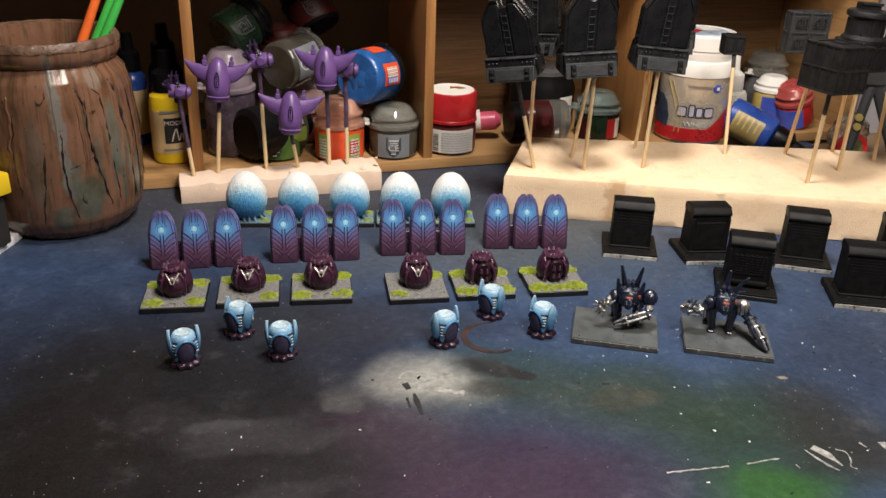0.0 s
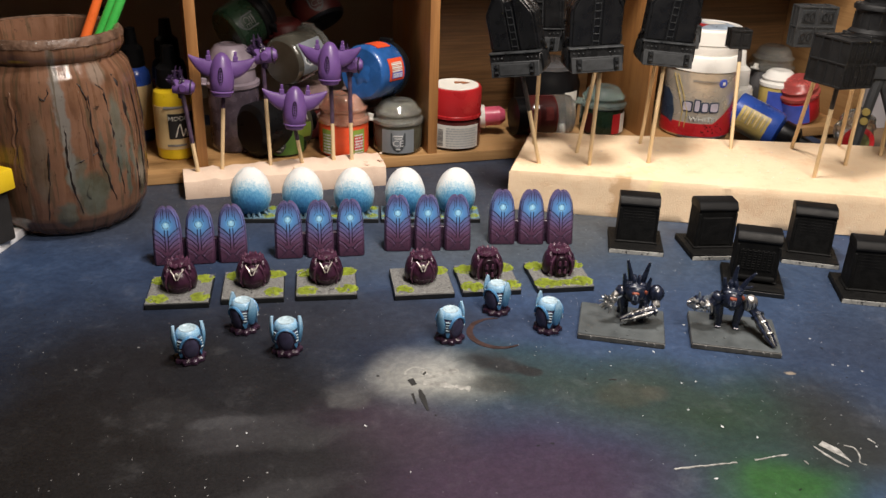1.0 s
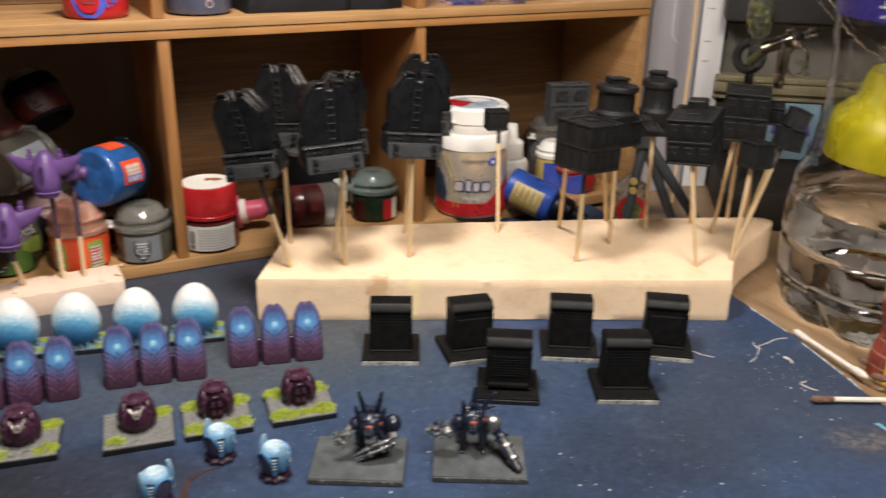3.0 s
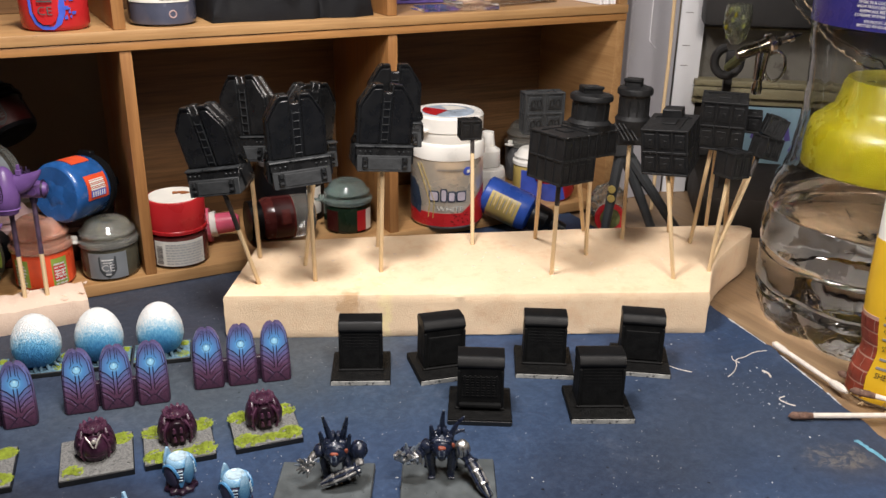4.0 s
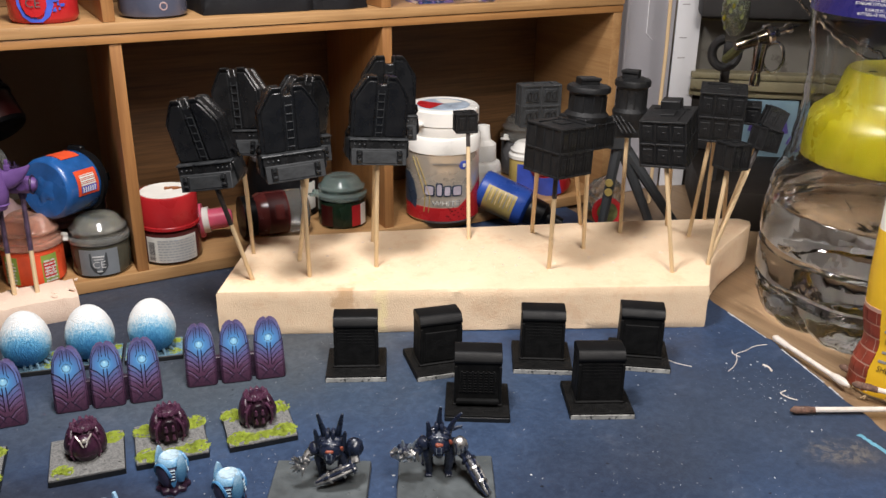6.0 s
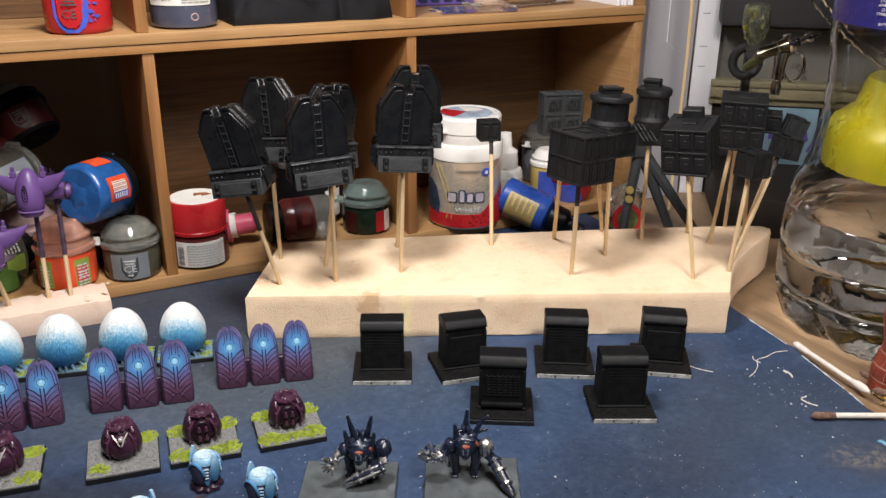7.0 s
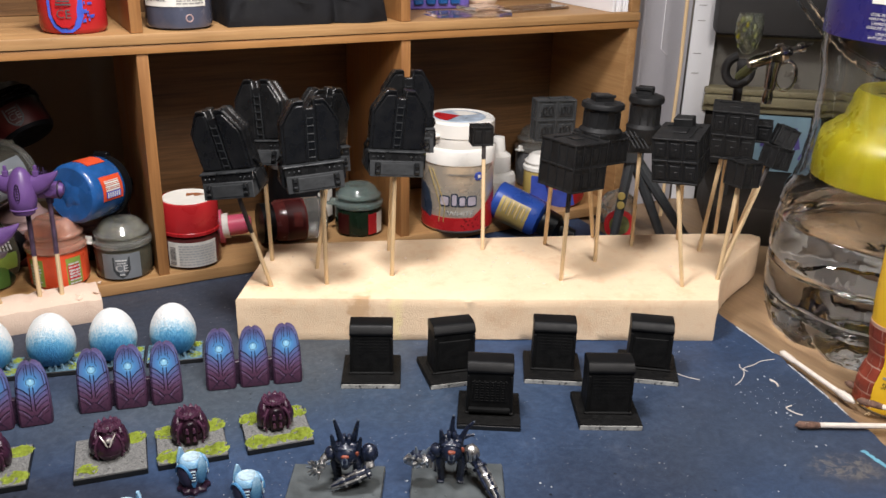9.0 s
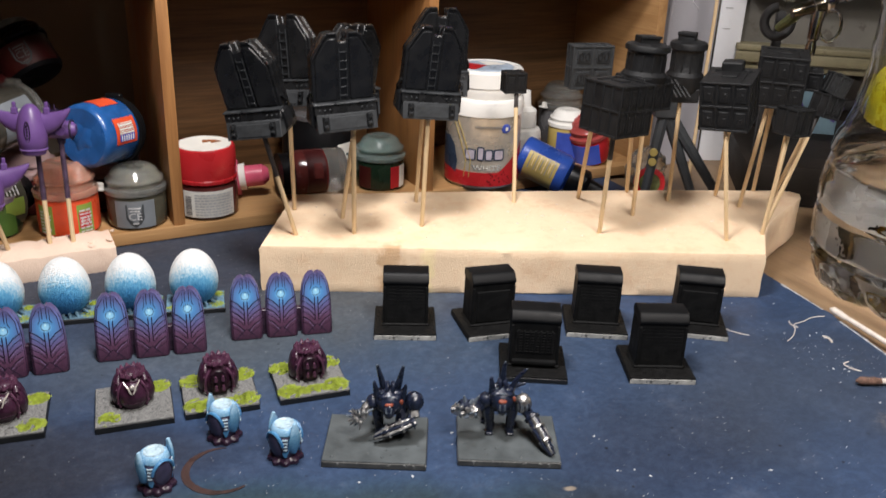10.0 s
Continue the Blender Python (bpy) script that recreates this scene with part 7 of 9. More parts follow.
paint_pot(yaw(0.0700, 0.5930, FLOOR, 5), "purple-lidded paint pot with a green printed label", M_GREEN_POT, M_PURPLE_WASH, M_LEAF, (M_DARK_LABEL, M_PALE_INK), turn=-20)
paint_pot(yaw(0.0405, 0.6080, FLOOR, -5), "pale violet wash pot with a cloudy lid", M_VIOLET_DARK, M_PURPLE_WASH, None, None, h=0.0440, lid_h=0.0280)
paint_pot(yaw(0.1320, 0.6230, FLOOR, -5), "paint pot with cloudy lid in the dark compartment", M_RUST, M_PINK_LID, None, None)
paint_pot(yaw(0.0950, 0.6280, FLOOR, 15), "paint pot with a cloudy pink lid", M_RUST, M_PINK_LID, None, None, h=0.0230)


def facing(m, eye=(0.06, 0.03, 0.22)):
    """The turn round a pot's axis, in degrees, that looks towards the front of the desk."""
    v = m.inverted().to_3x3() @ (Vector(eye) - m.translation)
    return math.degrees(math.atan2(v.x, -v.y))


def lying(a, b, roll=0.0):
    """The pose of a pot that lies with its base at a and its lid towards b."""
    m, _ = along(a, b)
    return m @ pose(0, 0, 0, 0, 0, roll)


M_BLUE = lying((0.1230, 0.5760, 0.0640), (0.1560, 0.6060, 0.0610))
bp = paint_pot(M_BLUE, "blue paint pot lying on its side across other pots", M_BLUE_POT, M_DARK_GLASS, None, None, tab=False, r=0.0185, h=0.0270, lid_h=0.0120)
bt = facing(M_BLUE)
part("label", wrap(sheet(0.0150, 0.0170, 0.0003, 10), 0.0187, bt + 8), M_ORANGE_PAINT, bp, "orange label", Matrix.Translation((0, 0, 0.0070)))
bars([(0.0011 * k - 0.0030, 0.0090, 0.0004 + 0.0004 * (k % 2), 0.0120) for k in range(6)], M_PAPER, bp, 0.0187, bt + 4, 0.0008)
bars([(0.0, 0.0090, 0.0040, 0.0125)], M_BLUE_LABEL, bp, 0.0187, bt + 20, 0.0006)
for k in range(6):
    bars([(0.0, 0.0098 + 0.0019 * k, 0.0030, 0.0008)], M_PAPER, bp, 0.0187, bt + 20, 0.0010)
part("label", wrap(sheet(0.0110, 0.0150, 0.0003, 8), 0.0187, bt - 62), M_ORANGE_PAINT, bp, "orange label", Matrix.Translation((0, 0, 0.0070)))
part("moulded_star", lathe([(0.0, -0.0006), (0.0060, -0.0006), (0.0072, 0.0), (0.0085, 0.0002), (0.0090, 0.0012)], 20, lambda a, z: 1 + 0.2 * math.cos(5 * a)), M_BLUE_POT, bp, "")
m_clear = lying((0.0720, 0.5900, 0.0700), (0.1030, 0.6200, 0.0740))
paint_pot(m_clear, "clear paint pot lying on its side with a pale label", M_CLEAR_SHADED, M_CLOUDY, M_SLATE, (M_PALE_INK, M_DARK_LABEL), tab=False, r=0.0165, h=0.0300, lid_h=0.0100, turn=facing(m_clear) + 15)
paint_pot(lying((0.0820, 0.6300, 0.0560), (0.0800, 0.6280, 0.0840)), "red-lidded paint pot stacked at the back, darkened for shade", M_RUST, M_RED_SHADED, None, None)
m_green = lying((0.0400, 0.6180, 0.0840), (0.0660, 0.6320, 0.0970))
paint_pot(m_green, "green paint pot tipped on the pile, coloured dark for shade", M_GREEN_POT, M_DARK_GLASS, M_GREEN_POT, (M_DARK_LABEL, M_DARK_INK), turn=facing(m_green))
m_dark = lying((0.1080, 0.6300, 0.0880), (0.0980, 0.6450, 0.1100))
paint_pot(m_dark, "paint pot with a red printed label, darkened for the pile's shade", M_DARK_GLASS, M_DARK_GLASS, M_RED_SHADED, (M_DARK_LABEL, M_DARK_INK), turn=facing(m_dark))
paint_pot(lying((0.1450, 0.6400, 0.0260), (0.1480, 0.6450, 0.0560)), "paint pot at the back of the pile, near-black for shade", M_DARK_GLASS, M_DARK_GLASS, M_RUST, None)
m_black = lying((0.0470, 0.5800, 0.0270), (0.0940, 0.6100, 0.0260))
lt = facing(m_black)
lb = thing("paint_bottle", "black paint bottle lying down, printed label towards the back", "bottle", m_black, "bottles in the shelf")
part("bottle", lathe([(0.0, 0.0), (0.0140, 0.0002), (0.0178, 0.0030), (0.0185, 0.0090), (0.0185, 0.0240), (0.0178, 0.0400), (0.0120, 0.0460), (0.0100, 0.0520), (0.0, 0.0522)], 40), M_DARK_GLASS, lb)
part("label", wrap(sheet(0.0560, 0.0160, 0.0003, 30), 0.0186, lt), M_OLIVE, lb, "dull olive and red label", Matrix.Translation((0, 0, 0.0240)))
part("label_flash", wrap(sheet(0.0100, 0.0120, 0.0006, 8), 0.0186, lt + 25), M_LIME_LABEL, lb, "", Matrix.Translation((0, 0, 0.0260)))
bars(print_lines(-0.008, 0.008, 0.0260, 0.0370, 5, 12), M_PALE_INK, lb, 0.0186, lt - 20, 0.0009)


M_RUST_PRINT = paint("rust_brown_print", (0.30, 0.10, 0.03), 0.6, vary=0.5, scale=300)


def jar_red():
    ob = thing("paint_jar", "small glass paint jar with red screw cap and printed label", "paint jar", yaw(0.1924, 0.5820, FLOOR, -14), "bottles in the shelf")
    r = 0.0185
    part("jar", lathe([(0.0, 0.0), (r * 0.85, 0.0), (r * 0.97, 0.0014), (r, 0.0035), (r, 0.0190), (r * 0.95, 0.0215), (r * 0.88, 0.0222), (0.0, 0.0222)], 40), M_RUST, ob)
    part("cap", lathe([(r * 0.95, 0.0222), (r * 1.02, 0.0226), (r * 1.02, 0.0245), (r * 0.99, 0.0250), (r * 0.99, 0.0420), (r * 0.94, 0.0436), (0.0, 0.0436)], 40, lambda a, z: 1 + (0.004 * math.cos(48 * a) if 0.0250 <= z <= 0.0421 else 0)), M_RED_PLASTIC, ob, "red screw cap")
    part("cap_disc", lathe([(0.0, 0.0441), (r * 0.86, 0.0441), (r * 0.88, 0.0435)], 36), M_PAPER, ob, "white printed cap disc")
    for x, y, q in ((0.0010, 0.0030, 0.0026), (0.0062, 0.0024, 0.0030), (0.0034, 0.0040, 0.0016)):
        part("disc_print", rough_up(lathe([(0.0, 0.0444), (q, 0.0444), (q * 1.05, 0.0440)], 9, lambda a, z: 1 + 0.3 * math.cos(3 * a)), 0.0002, 900, q * 1000), M_RUST_PRINT, ob, "", pose(x, y, 0))
    part("label", wrap(sheet(0.0330, 0.0165, 0.00025, 24), r + 0.0001, 4), M_PAPER, ob, "white label", Matrix.Translation((0, 0, 0.0022)))
    bars(print_lines(-0.0085, 0.0150, 0.0036, 0.0180, 8, 7), M_PALE_INK, ob, r + 0.0001, 4, 0.0005)
    rnd_ = random.Random(2)
    bars([(-0.0128, 0.0036 + 0.00095 * k, 0.0042, 0.0003 + 0.0005 * rnd_.random()) for k in range(13)], M_INK_GREY, ob, r + 0.0001, 4, 0.0005)
    return ob


jar_red()

pk = thing("paint_bottle", "pink-capped dropper bottle lying on the shelf", "bottle", lying((0.2080, 0.6050, 0.0200), (0.2360, 0.5960, 0.0230)), "bottles in the shelf")
part("bottle", lathe([(0.0, 0.0), (0.0105, 0.0), (0.0115, 0.002), (0.0115, 0.0110), (0.0, 0.0112)], 30), M_PINK, pk)
part("collar", lathe([(0.0085, 0.0110), (0.0088, 0.0150), (0.0, 0.0152)], 26), M_PAPER, pk)
part("cap", lathe([(0.0070, 0.0150), (0.0070, 0.0260), (0.0040, 0.0300), (0.0, 0.0300)], 24), M_PINK, pk)

m_squat = lying((0.2860, 0.5880, 0.0231), (0.2380, 0.5900, 0.0237)) @ Matrix.Scale(0.84, 4)
sq = facing(m_squat)
ly = thing("paint_bottle", "squat glass bottle lying down with a red printed label", "bottle", m_squat, "bottles in the shelf")
part("bottle", lathe([(0.0, 0.0), (0.0130, 0.0), (0.0170, 0.0020), (0.0178, 0.0060), (0.0178, 0.0180), (0.0, 0.0181)], 36), M_CLOUDY, ly, "clear end of the bottle")
part("filled_half", lathe([(0.0, 0.0182), (0.0178, 0.0182), (0.0178, 0.0400), (0.0150, 0.0440), (0.0, 0.0442)], 36), M_RUST, ly, "dark paint inside")
part("label", wrap(sheet(0.0400, 0.0150, 0.0003, 20), 0.0179, sq), M_RED_SHADED, ly, "dull red label", Matrix.Translation((0, 0, 0.0200)))
part("label_print", wrap(sheet(0.0120, 0.0070, 0.0003, 12), 0.0183, sq), M_RUST, ly, "", Matrix.Translation((0, 0, 0.0230)))
part("cap_end", lathe([(0.0160, 0.0440), (0.0165, 0.0445), (0.0165, 0.0540), (0.0, 0.0545)], 36), M_DARK_GLASS, ly)

bg = thing("glass_jar", "large dark glass jar at the back of the shelf", "jar", yaw(0.2850, 0.6330, FLOOR, 0), "bottles in the shelf")
part("jar", lathe([(0.0, 0.0), (0.0240, 0.0), (0.0258, 0.002), (0.0260, 0.0300), (0.0235, 0.0360), (0.0225, 0.0450), (0.0, 0.0452)], 40), M_DARK_GLASS, bg)
part("paper_lid", lathe([(0.0235, 0.0420), (0.0240, 0.0452), (0.0200, 0.0462), (0.0, 0.0464)], 36, lambda a, z: 1 + 0.02 * math.cos(11 * a)), M_GREY_LIQUID, bg, "dull grey lid")
part("label", wrap(sheet(0.0140, 0.0200, 0.0003, 8), 0.0261, 25), M_PAPER, bg, "torn white label", Matrix.Translation((0, 0, 0.0060)))


M_LILAC = paint("lilac_silver", (0.42, 0.38, 0.44), 0.35, vary=0.2, scale=120)
M_SLATE_STICKER = paint("pale_blue_sticker", (0.36, 0.43, 0.52), 0.35, vary=0.4, scale=120)


def gum_tub():
    ob = thing("gum_tub", "white-capped chewing gum tub with a silver and red label", "tub", yaw(0.3862, 0.5750, 0.0081, -27) @ Matrix.Diagonal((1.0, 1.0, 0.880, 1)), "")
    r = 0.0262
    part("tub", lathe([(0.0, 0.0), (r * 0.90, 0.0), (r * 0.98, 0.0016), (r, 0.0040), (r, 0.0560), (r * 1.0, 0.0580), (0.0, 0.0580)], 48), M_SILVER_LABEL, ob)
    part("shoulder", lathe([(r * 1.0, 0.0575), (r * 1.03, 0.0580), (r * 1.03, 0.0690), (r * 0.99, 0.0705), (r * 0.92, 0.0710), (0.0, 0.0710)], 48), M_WHITE_PLASTIC, ob, "white ring")
    part("neck", lathe([(r * 0.93, 0.0708), (r * 0.94, 0.0712), (r * 0.94, 0.0790), (0.0, 0.0790)], 48), M_WHITE_PLASTIC, ob)
    lid = part("flip_lid", lathe([(r * 0.94, 0.0792), (r * 0.97, 0.0796), (r * 0.97, 0.0905), (r * 0.92, 0.0922), (r * 0.84, 0.0922), (r * 0.83, 0.0918), (0.0, 0.0918)], 48), M_WHITE_PLASTIC, ob, "white flip lid")
    part("lid_lip", box(0.0120, 0.0040, 0.0030, 0.0010, 1), M_WHITE_PLASTIC, lid, "", pose(-0.0190, -0.0190, 0.0800, 0, 0, -45))
    part("lid_sticker", lathe([(0.0, 0.0922), (r * 0.70, 0.0922), (r * 0.72, 0.0918)], 40), M_SLATE_STICKER, lid, "pale blue printed lid sticker")
    for a0, mat_, rr in ((150, M_RED_PLASTIC, 0.70), (20, M_PAPER, 0.55)):
        bm = bmesh.new()
        pts = [(0.0, 0.0)] + [(r * rr * math.cos(radians(a0 + 9 * k)), r * rr * math.sin(radians(a0 + 9 * k))) for k in range(11)]
        bm.faces.new([bm.verts.new((x, y, 0.0925)) for x, y in pts])
        part("sticker_patch", bm, mat_, lid)
    R = r + 0.0001
    part("label_band", wrap(sheet(0.0800, 0.0112, 0.0003, 40), R, 0), M_RED_PLASTIC, ob, "red lower band", Matrix.Translation((0, 0, 0.0030)))
    swoosh = bmesh.new()
    swoosh.faces.new([swoosh.verts.new((x, -0.0004, z)) for x, z in ((-0.040, 0.0150), (-0.028, 0.0150), (-0.0210, 0.0120), (-0.0200, 0.0220), (-0.0230, 0.0340), (-0.0280, 0.0400), (-0.040, 0.0400))])
    bmesh.ops.triangulate(swoosh, faces=swoosh.faces[:])
    bmesh.ops.subdivide_edges(swoosh, edges=swoosh.edges[:], cuts=5, use_grid_fill=True)
    part("dark_swoosh", wrap(swoosh, R, 0), M_GREEN_LABEL, ob, "dark blue swoosh")
    for dx in (0.0, 0.0035):
        part("gold_line", wrap(tube([(-0.0240 + dx, -0.0006, 0.0545), (-0.0180 + dx, -0.0006, 0.0400), (-0.0130 + dx, -0.0006, 0.0240), (-0.0140 + dx, -0.0006, 0.0100)], 0.0003, 5), R, 0), M_GOLD_LABEL, ob)
    red = bmesh.new()
    red.faces.new([red.verts.new((x, -0.0005, z)) for x, z in ((0.0100, 0.0140), (0.036, 0.0140), (0.036, 0.0360), (0.0240, 0.0270))])
    bmesh.ops.subdivide_edges(red, edges=red.edges[:], cuts=6, use_grid_fill=True)
    part("red_sweep", wrap(red, R, 0), M_RED_PLASTIC, ob, "red sweep")
    # brand word as plain rounded shapes
    for x, w, h, z in ((-0.0100, 0.0080, 0.0092, 0.0240), (-0.0028, 0.0052, 0.0112, 0.0240), (0.0028, 0.0058, 0.0092, 0.0240), (0.0098, 0.0078, 0.0092, 0.0240)):
        for k, (grow, mat_) in enumerate(((1.0, M_GREEN_LABEL), (0.60, M_LILAC))):
            gap = (1 - grow) * 0.0050
            mark = prism([((w - gap) / 2 * math.copysign(abs(math.cos(t)) ** 0.35, math.cos(t)), h / 2 + (h - gap) / 2 * math.copysign(abs(math.sin(t)) ** 0.35, math.sin(t))) for t in (2 * math.pi * i / 24 for i in range(24))], 0.0002)
            bmesh.ops.translate(mark, verts=mark.verts[:], vec=(0, -0.0004 - 0.0003 * k, 0))
            part("brand_shape", wrap(mark, R, math.degrees(x / R)), mat_, ob, "", Matrix.Translation((0, 0, z)))
    words("WHITE", 0.0062, M_GREEN_LABEL, ob, "", R, 4, 0.0163, lift=0.0007, squash=1.05)
    words("WHITE", 0.0060, M_PAPER, ob, "", R, 4, 0.0164, lift=0.0010, squash=1.02)
    part("tooth_badge", wrap(joined([(lathe([(0.0, 0.0004), (0.0034, 0.0003), (0.0036, 0.0)], 20), pose(0, 0, 0, 90))]), R, 32), M_BLUE_LABEL, ob, "blue round badge", Matrix.Translation((0, 0, 0.0490)))
    part("badge_mark", wrap(joined([(box(0.0022, 0.0002, 0.0028, 0.0001, 1), Matrix.Translation((0, -0.0008, -0.0014)))]), R, 32), M_PAPER, ob, "", Matrix.Translation((0, 0, 0.0490)))
    bars([(-0.0010, 0.0500, 0.0190, 0.0009), (0.0, 0.0486, 0.0150, 0.0003)], M_INK_GREY, ob, R, 6, 0.0006)
    rnd_ = random.Random(8)
    for k in range(22):
        s = rnd_.uniform(0.0006, 0.0012)
        bars([(0, 0, s, s)], M_RUST, ob, R, rnd_.uniform(5, 45), 0.0006, Matrix.Translation((0, 0, rnd_.uniform(0.004, 0.0150))), "speck")
    return ob


gum_tub()


def dropper(m, label, body, cap, tag, h=0.0480, r=0.0125, black_cap=True, group="bottles in the shelf", dress=None):
    ob = thing("dropper_bottle", label, "bottle", m, group)
    part("bottle", lathe([(0.0, 0.0), (r * 0.92, 0.0), (r, 0.0012), (r, h * 0.86), (r * 0.92, h * 0.94), (r * 0.62, h), (0.0, h)], 36), body, ob)
    if tag:
        part("label", wrap(sheet(r * 4.6, h * 0.60, 0.0003, 30), r + 0.0001, 0), tag, ob, "", Matrix.Translation((0, 0, h * 0.16)))
    part("cap", lathe([(r * 0.72, h), (r * 0.74, h + 0.0010), (r * 0.70, h + 0.0120), (r * 0.40, h + 0.0150), (r * 0.32, h + 0.0260), (0.0, h + 0.0268)], 30, lambda a, z: 1 + 0.02 * math.cos(24 * a)), cap, ob)
    return ob


yb = dropper(yaw(0.0000, 0.5985, FLOOR, -8), "yellow dropper bottle with black cap and printed label", M_YELLOW, M_DARK_GLASS, M_CREAM)
part("label_block", wrap(sheet(0.0180, 0.0170, 0.0003, 14), 0.0129, 30), M_INK, yb, "black label block", Matrix.Translation((0, 0, 0.0150)))
words("MODEL", 0.0042, M_PAPER, yb, "", 0.0129, 22, 0.0275, lift=0.0008)
part("script_mark", wrap(tube(curve([(-0.0035, -0.0008, 0.0165), (-0.0005, -0.0008, 0.0250), (0.0010, -0.0008, 0.0170), (0.0030, -0.0008, 0.0215), (0.0040, -0.0008, 0.0165)], 6), 0.0004, 5), 0.0129, 24), M_PAPER, yb, "white script mark")
bars([(0.0, 0.0355, 0.0130, 0.0016)], M_INK_GREY, yb, 0.0129, 10, 0.0007)
bars([(0.0, 0.0100, 0.0120, 0.0014)], M_INK_GREY, yb, 0.0129, 10, 0.0007)
dropper(yaw(-0.0230, 0.6420, FLOOR, 0), "paint bottle with a blue neck and cream label in the dark", M_BLUE_BOTTLE, M_DARK_GLASS, M_CREAM, h=0.0520, r=0.0100)
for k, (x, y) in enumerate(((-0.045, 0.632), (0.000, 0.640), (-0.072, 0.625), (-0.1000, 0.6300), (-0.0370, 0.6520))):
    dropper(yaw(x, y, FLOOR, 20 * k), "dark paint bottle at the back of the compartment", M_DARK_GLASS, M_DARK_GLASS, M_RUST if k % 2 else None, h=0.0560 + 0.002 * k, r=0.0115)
lean_m = lying((0.4130, 0.5640, 0.0270), (0.4400, 0.5345, 0.0130))
ld = dropper(lean_m, "blue dropper bottle leaning down, with a gold label", M_BLUE_BOTTLE, M_DARK_GLASS, M_GOLD_LABEL, h=0.0380, r=0.0140)
for k in range(9):
    bars([(0.0, 0.0085 + 0.0022 * k, 0.0110 - 0.0040 * (k % 3 == 1), 0.0007)], M_CREAM if k % 2 else M_INK_GREY, ld, 0.0141, facing(lean_m) + 6, 0.0007)
dropper(yaw(0.4330, 0.5960, FLOOR, 0), "white plastic bottle with a red printed label", M_WHITE_PLASTIC, M_WHITE_PLASTIC, M_PAPER, h=0.0300, r=0.0140)
wc = paint_pot(yaw(0.4740, 0.5960, FLOOR, 0), "red and blue labelled pot with a white mushroom cap", M_GOLD_LABEL, M_WHITE_PLASTIC, M_BLUE_LABEL, None, tab=False, r=0.0140, h=0.0260, lid_h=0.0130)
paint_pot(lying((0.4900, 0.5820, 0.0110), (0.4800, 0.5790, 0.0400)), "red paint pot with blue label tilted in the shelf", M_RED_PLASTIC, M_RED_LID, M_BLUE_LABEL, None, tab=False, r=0.0150)
paint_pot(yaw(0.4950, 0.6350, FLOOR, 0), "grey paint pot with a cloudy dome lid at the back", M_GREY_LIQUID, M_CLOUDY, None, None, r=0.0180, h=0.0300, lid_h=0.0200)
paint_pot(yaw(0.4480, 0.6420, FLOOR, 0), "dark pot with a cloudy lid at the back", M_RUST, M_CLOUDY, None, None, r=0.0180, h=0.0260, lid_h=0.0200)


# ---- upper shelf ----
UP = 0.1582
up_pot = paint_pot(yaw(0.1385, 0.5860, UP, -14), "red paint pot with a blue splashed emblem on the upper shelf", M_RED_PLASTIC, M_CLOUDY, None, None, r=0.0182, h=0.0260, turn=0)


def crest_patch(w, z0, z1, lift, material, turn):
    """A U-shaped emblem field on the pot's side."""
    line = [(-w, z1), (w, z1), (w, z0 + 0.9 * w), (0.72 * w, z0 + 0.3 * w), (0.3 * w, z0), (-0.3 * w, z0), (-0.72 * w, z0 + 0.3 * w), (-w, z0 + 0.9 * w)]
    part("emblem_field", wrap(prism(line, 0.0004), 0.0184 + lift, turn), material, up_pot)


crest_patch(0.0098, 0.0012, 0.0240, 0.0004, M_BLUE_LABEL, -4)
crest_patch(0.0066, 0.0040, 0.0240, 0.0008, M_RED_PLASTIC, -5)
words("CE", 0.0066, M_DARK_INK, up_pot, "", 0.0194, -6, 0.0092, lift=0.0002)
bars([(0, 0.0160, 0.0080, 0.0009)], M_DARK_INK, up_pot, 0.0194, -5, 0.0002)
bars([(0, 0.0178, 0.0070, 0.0009)], M_DARK_INK, up_pot, 0.0194, -5, 0.0002)
rnd = random.Random(21)
for k in range(14):
    a = rnd.uniform(24, 42)
    bars([(0, 0, rnd.uniform(0.0008, 0.0030), rnd.uniform(0.0006, 0.0016))], M_BLUE_LABEL, up_pot, 0.0186, a, 0.0002, Matrix.Translation((0, 0, rnd.uniform(0.003, 0.021))), "splash")
ub = thing("paint_bottle", "clear bottle of slate-blue paint with a printed white label", "bottle", yaw(0.1975, 0.5850, UP, -16), "bottles in the shelf")
M_SLATE_LIQUID = paint("slate_blue_liquid", (0.075, 0.082, 0.120), 0.2, vary=0.25, coat=0.3)
part("bottle", lathe([(0.0, 0.0), (0.0165, 0.0), (0.0188, 0.0012), (0.0195, 0.0040), (0.0195, 0.0500), (0.0120, 0.0600), (0.0, 0.0600)], 44), M_SLATE_LIQUID, ub)
part("label", wrap(sheet(0.0400, 0.0320, 0.0003, 26), 0.0196, -4), M_PAPER, ub, "white label", Matrix.Translation((0, 0, 0.0135)))
bars(print_lines(0.0020, 0.0180, 0.0150, 0.0260, 7, 5), M_INK_GREY, ub, 0.0196, -4, 0.0006)
words("co.uk", 0.0062, M_INK, ub, "", 0.0196, -36, 0.0165, lift=0.0006)
part("stain", wrap(joined([(lathe([(0.0016, 0.0), (0.0020, 0.0002), (0.0024, 0.0)], 18), pose(0, -0.0001, 0.0070, 90))]), 0.0196, 22), M_PINK_LID, ub, "dried pink ring")


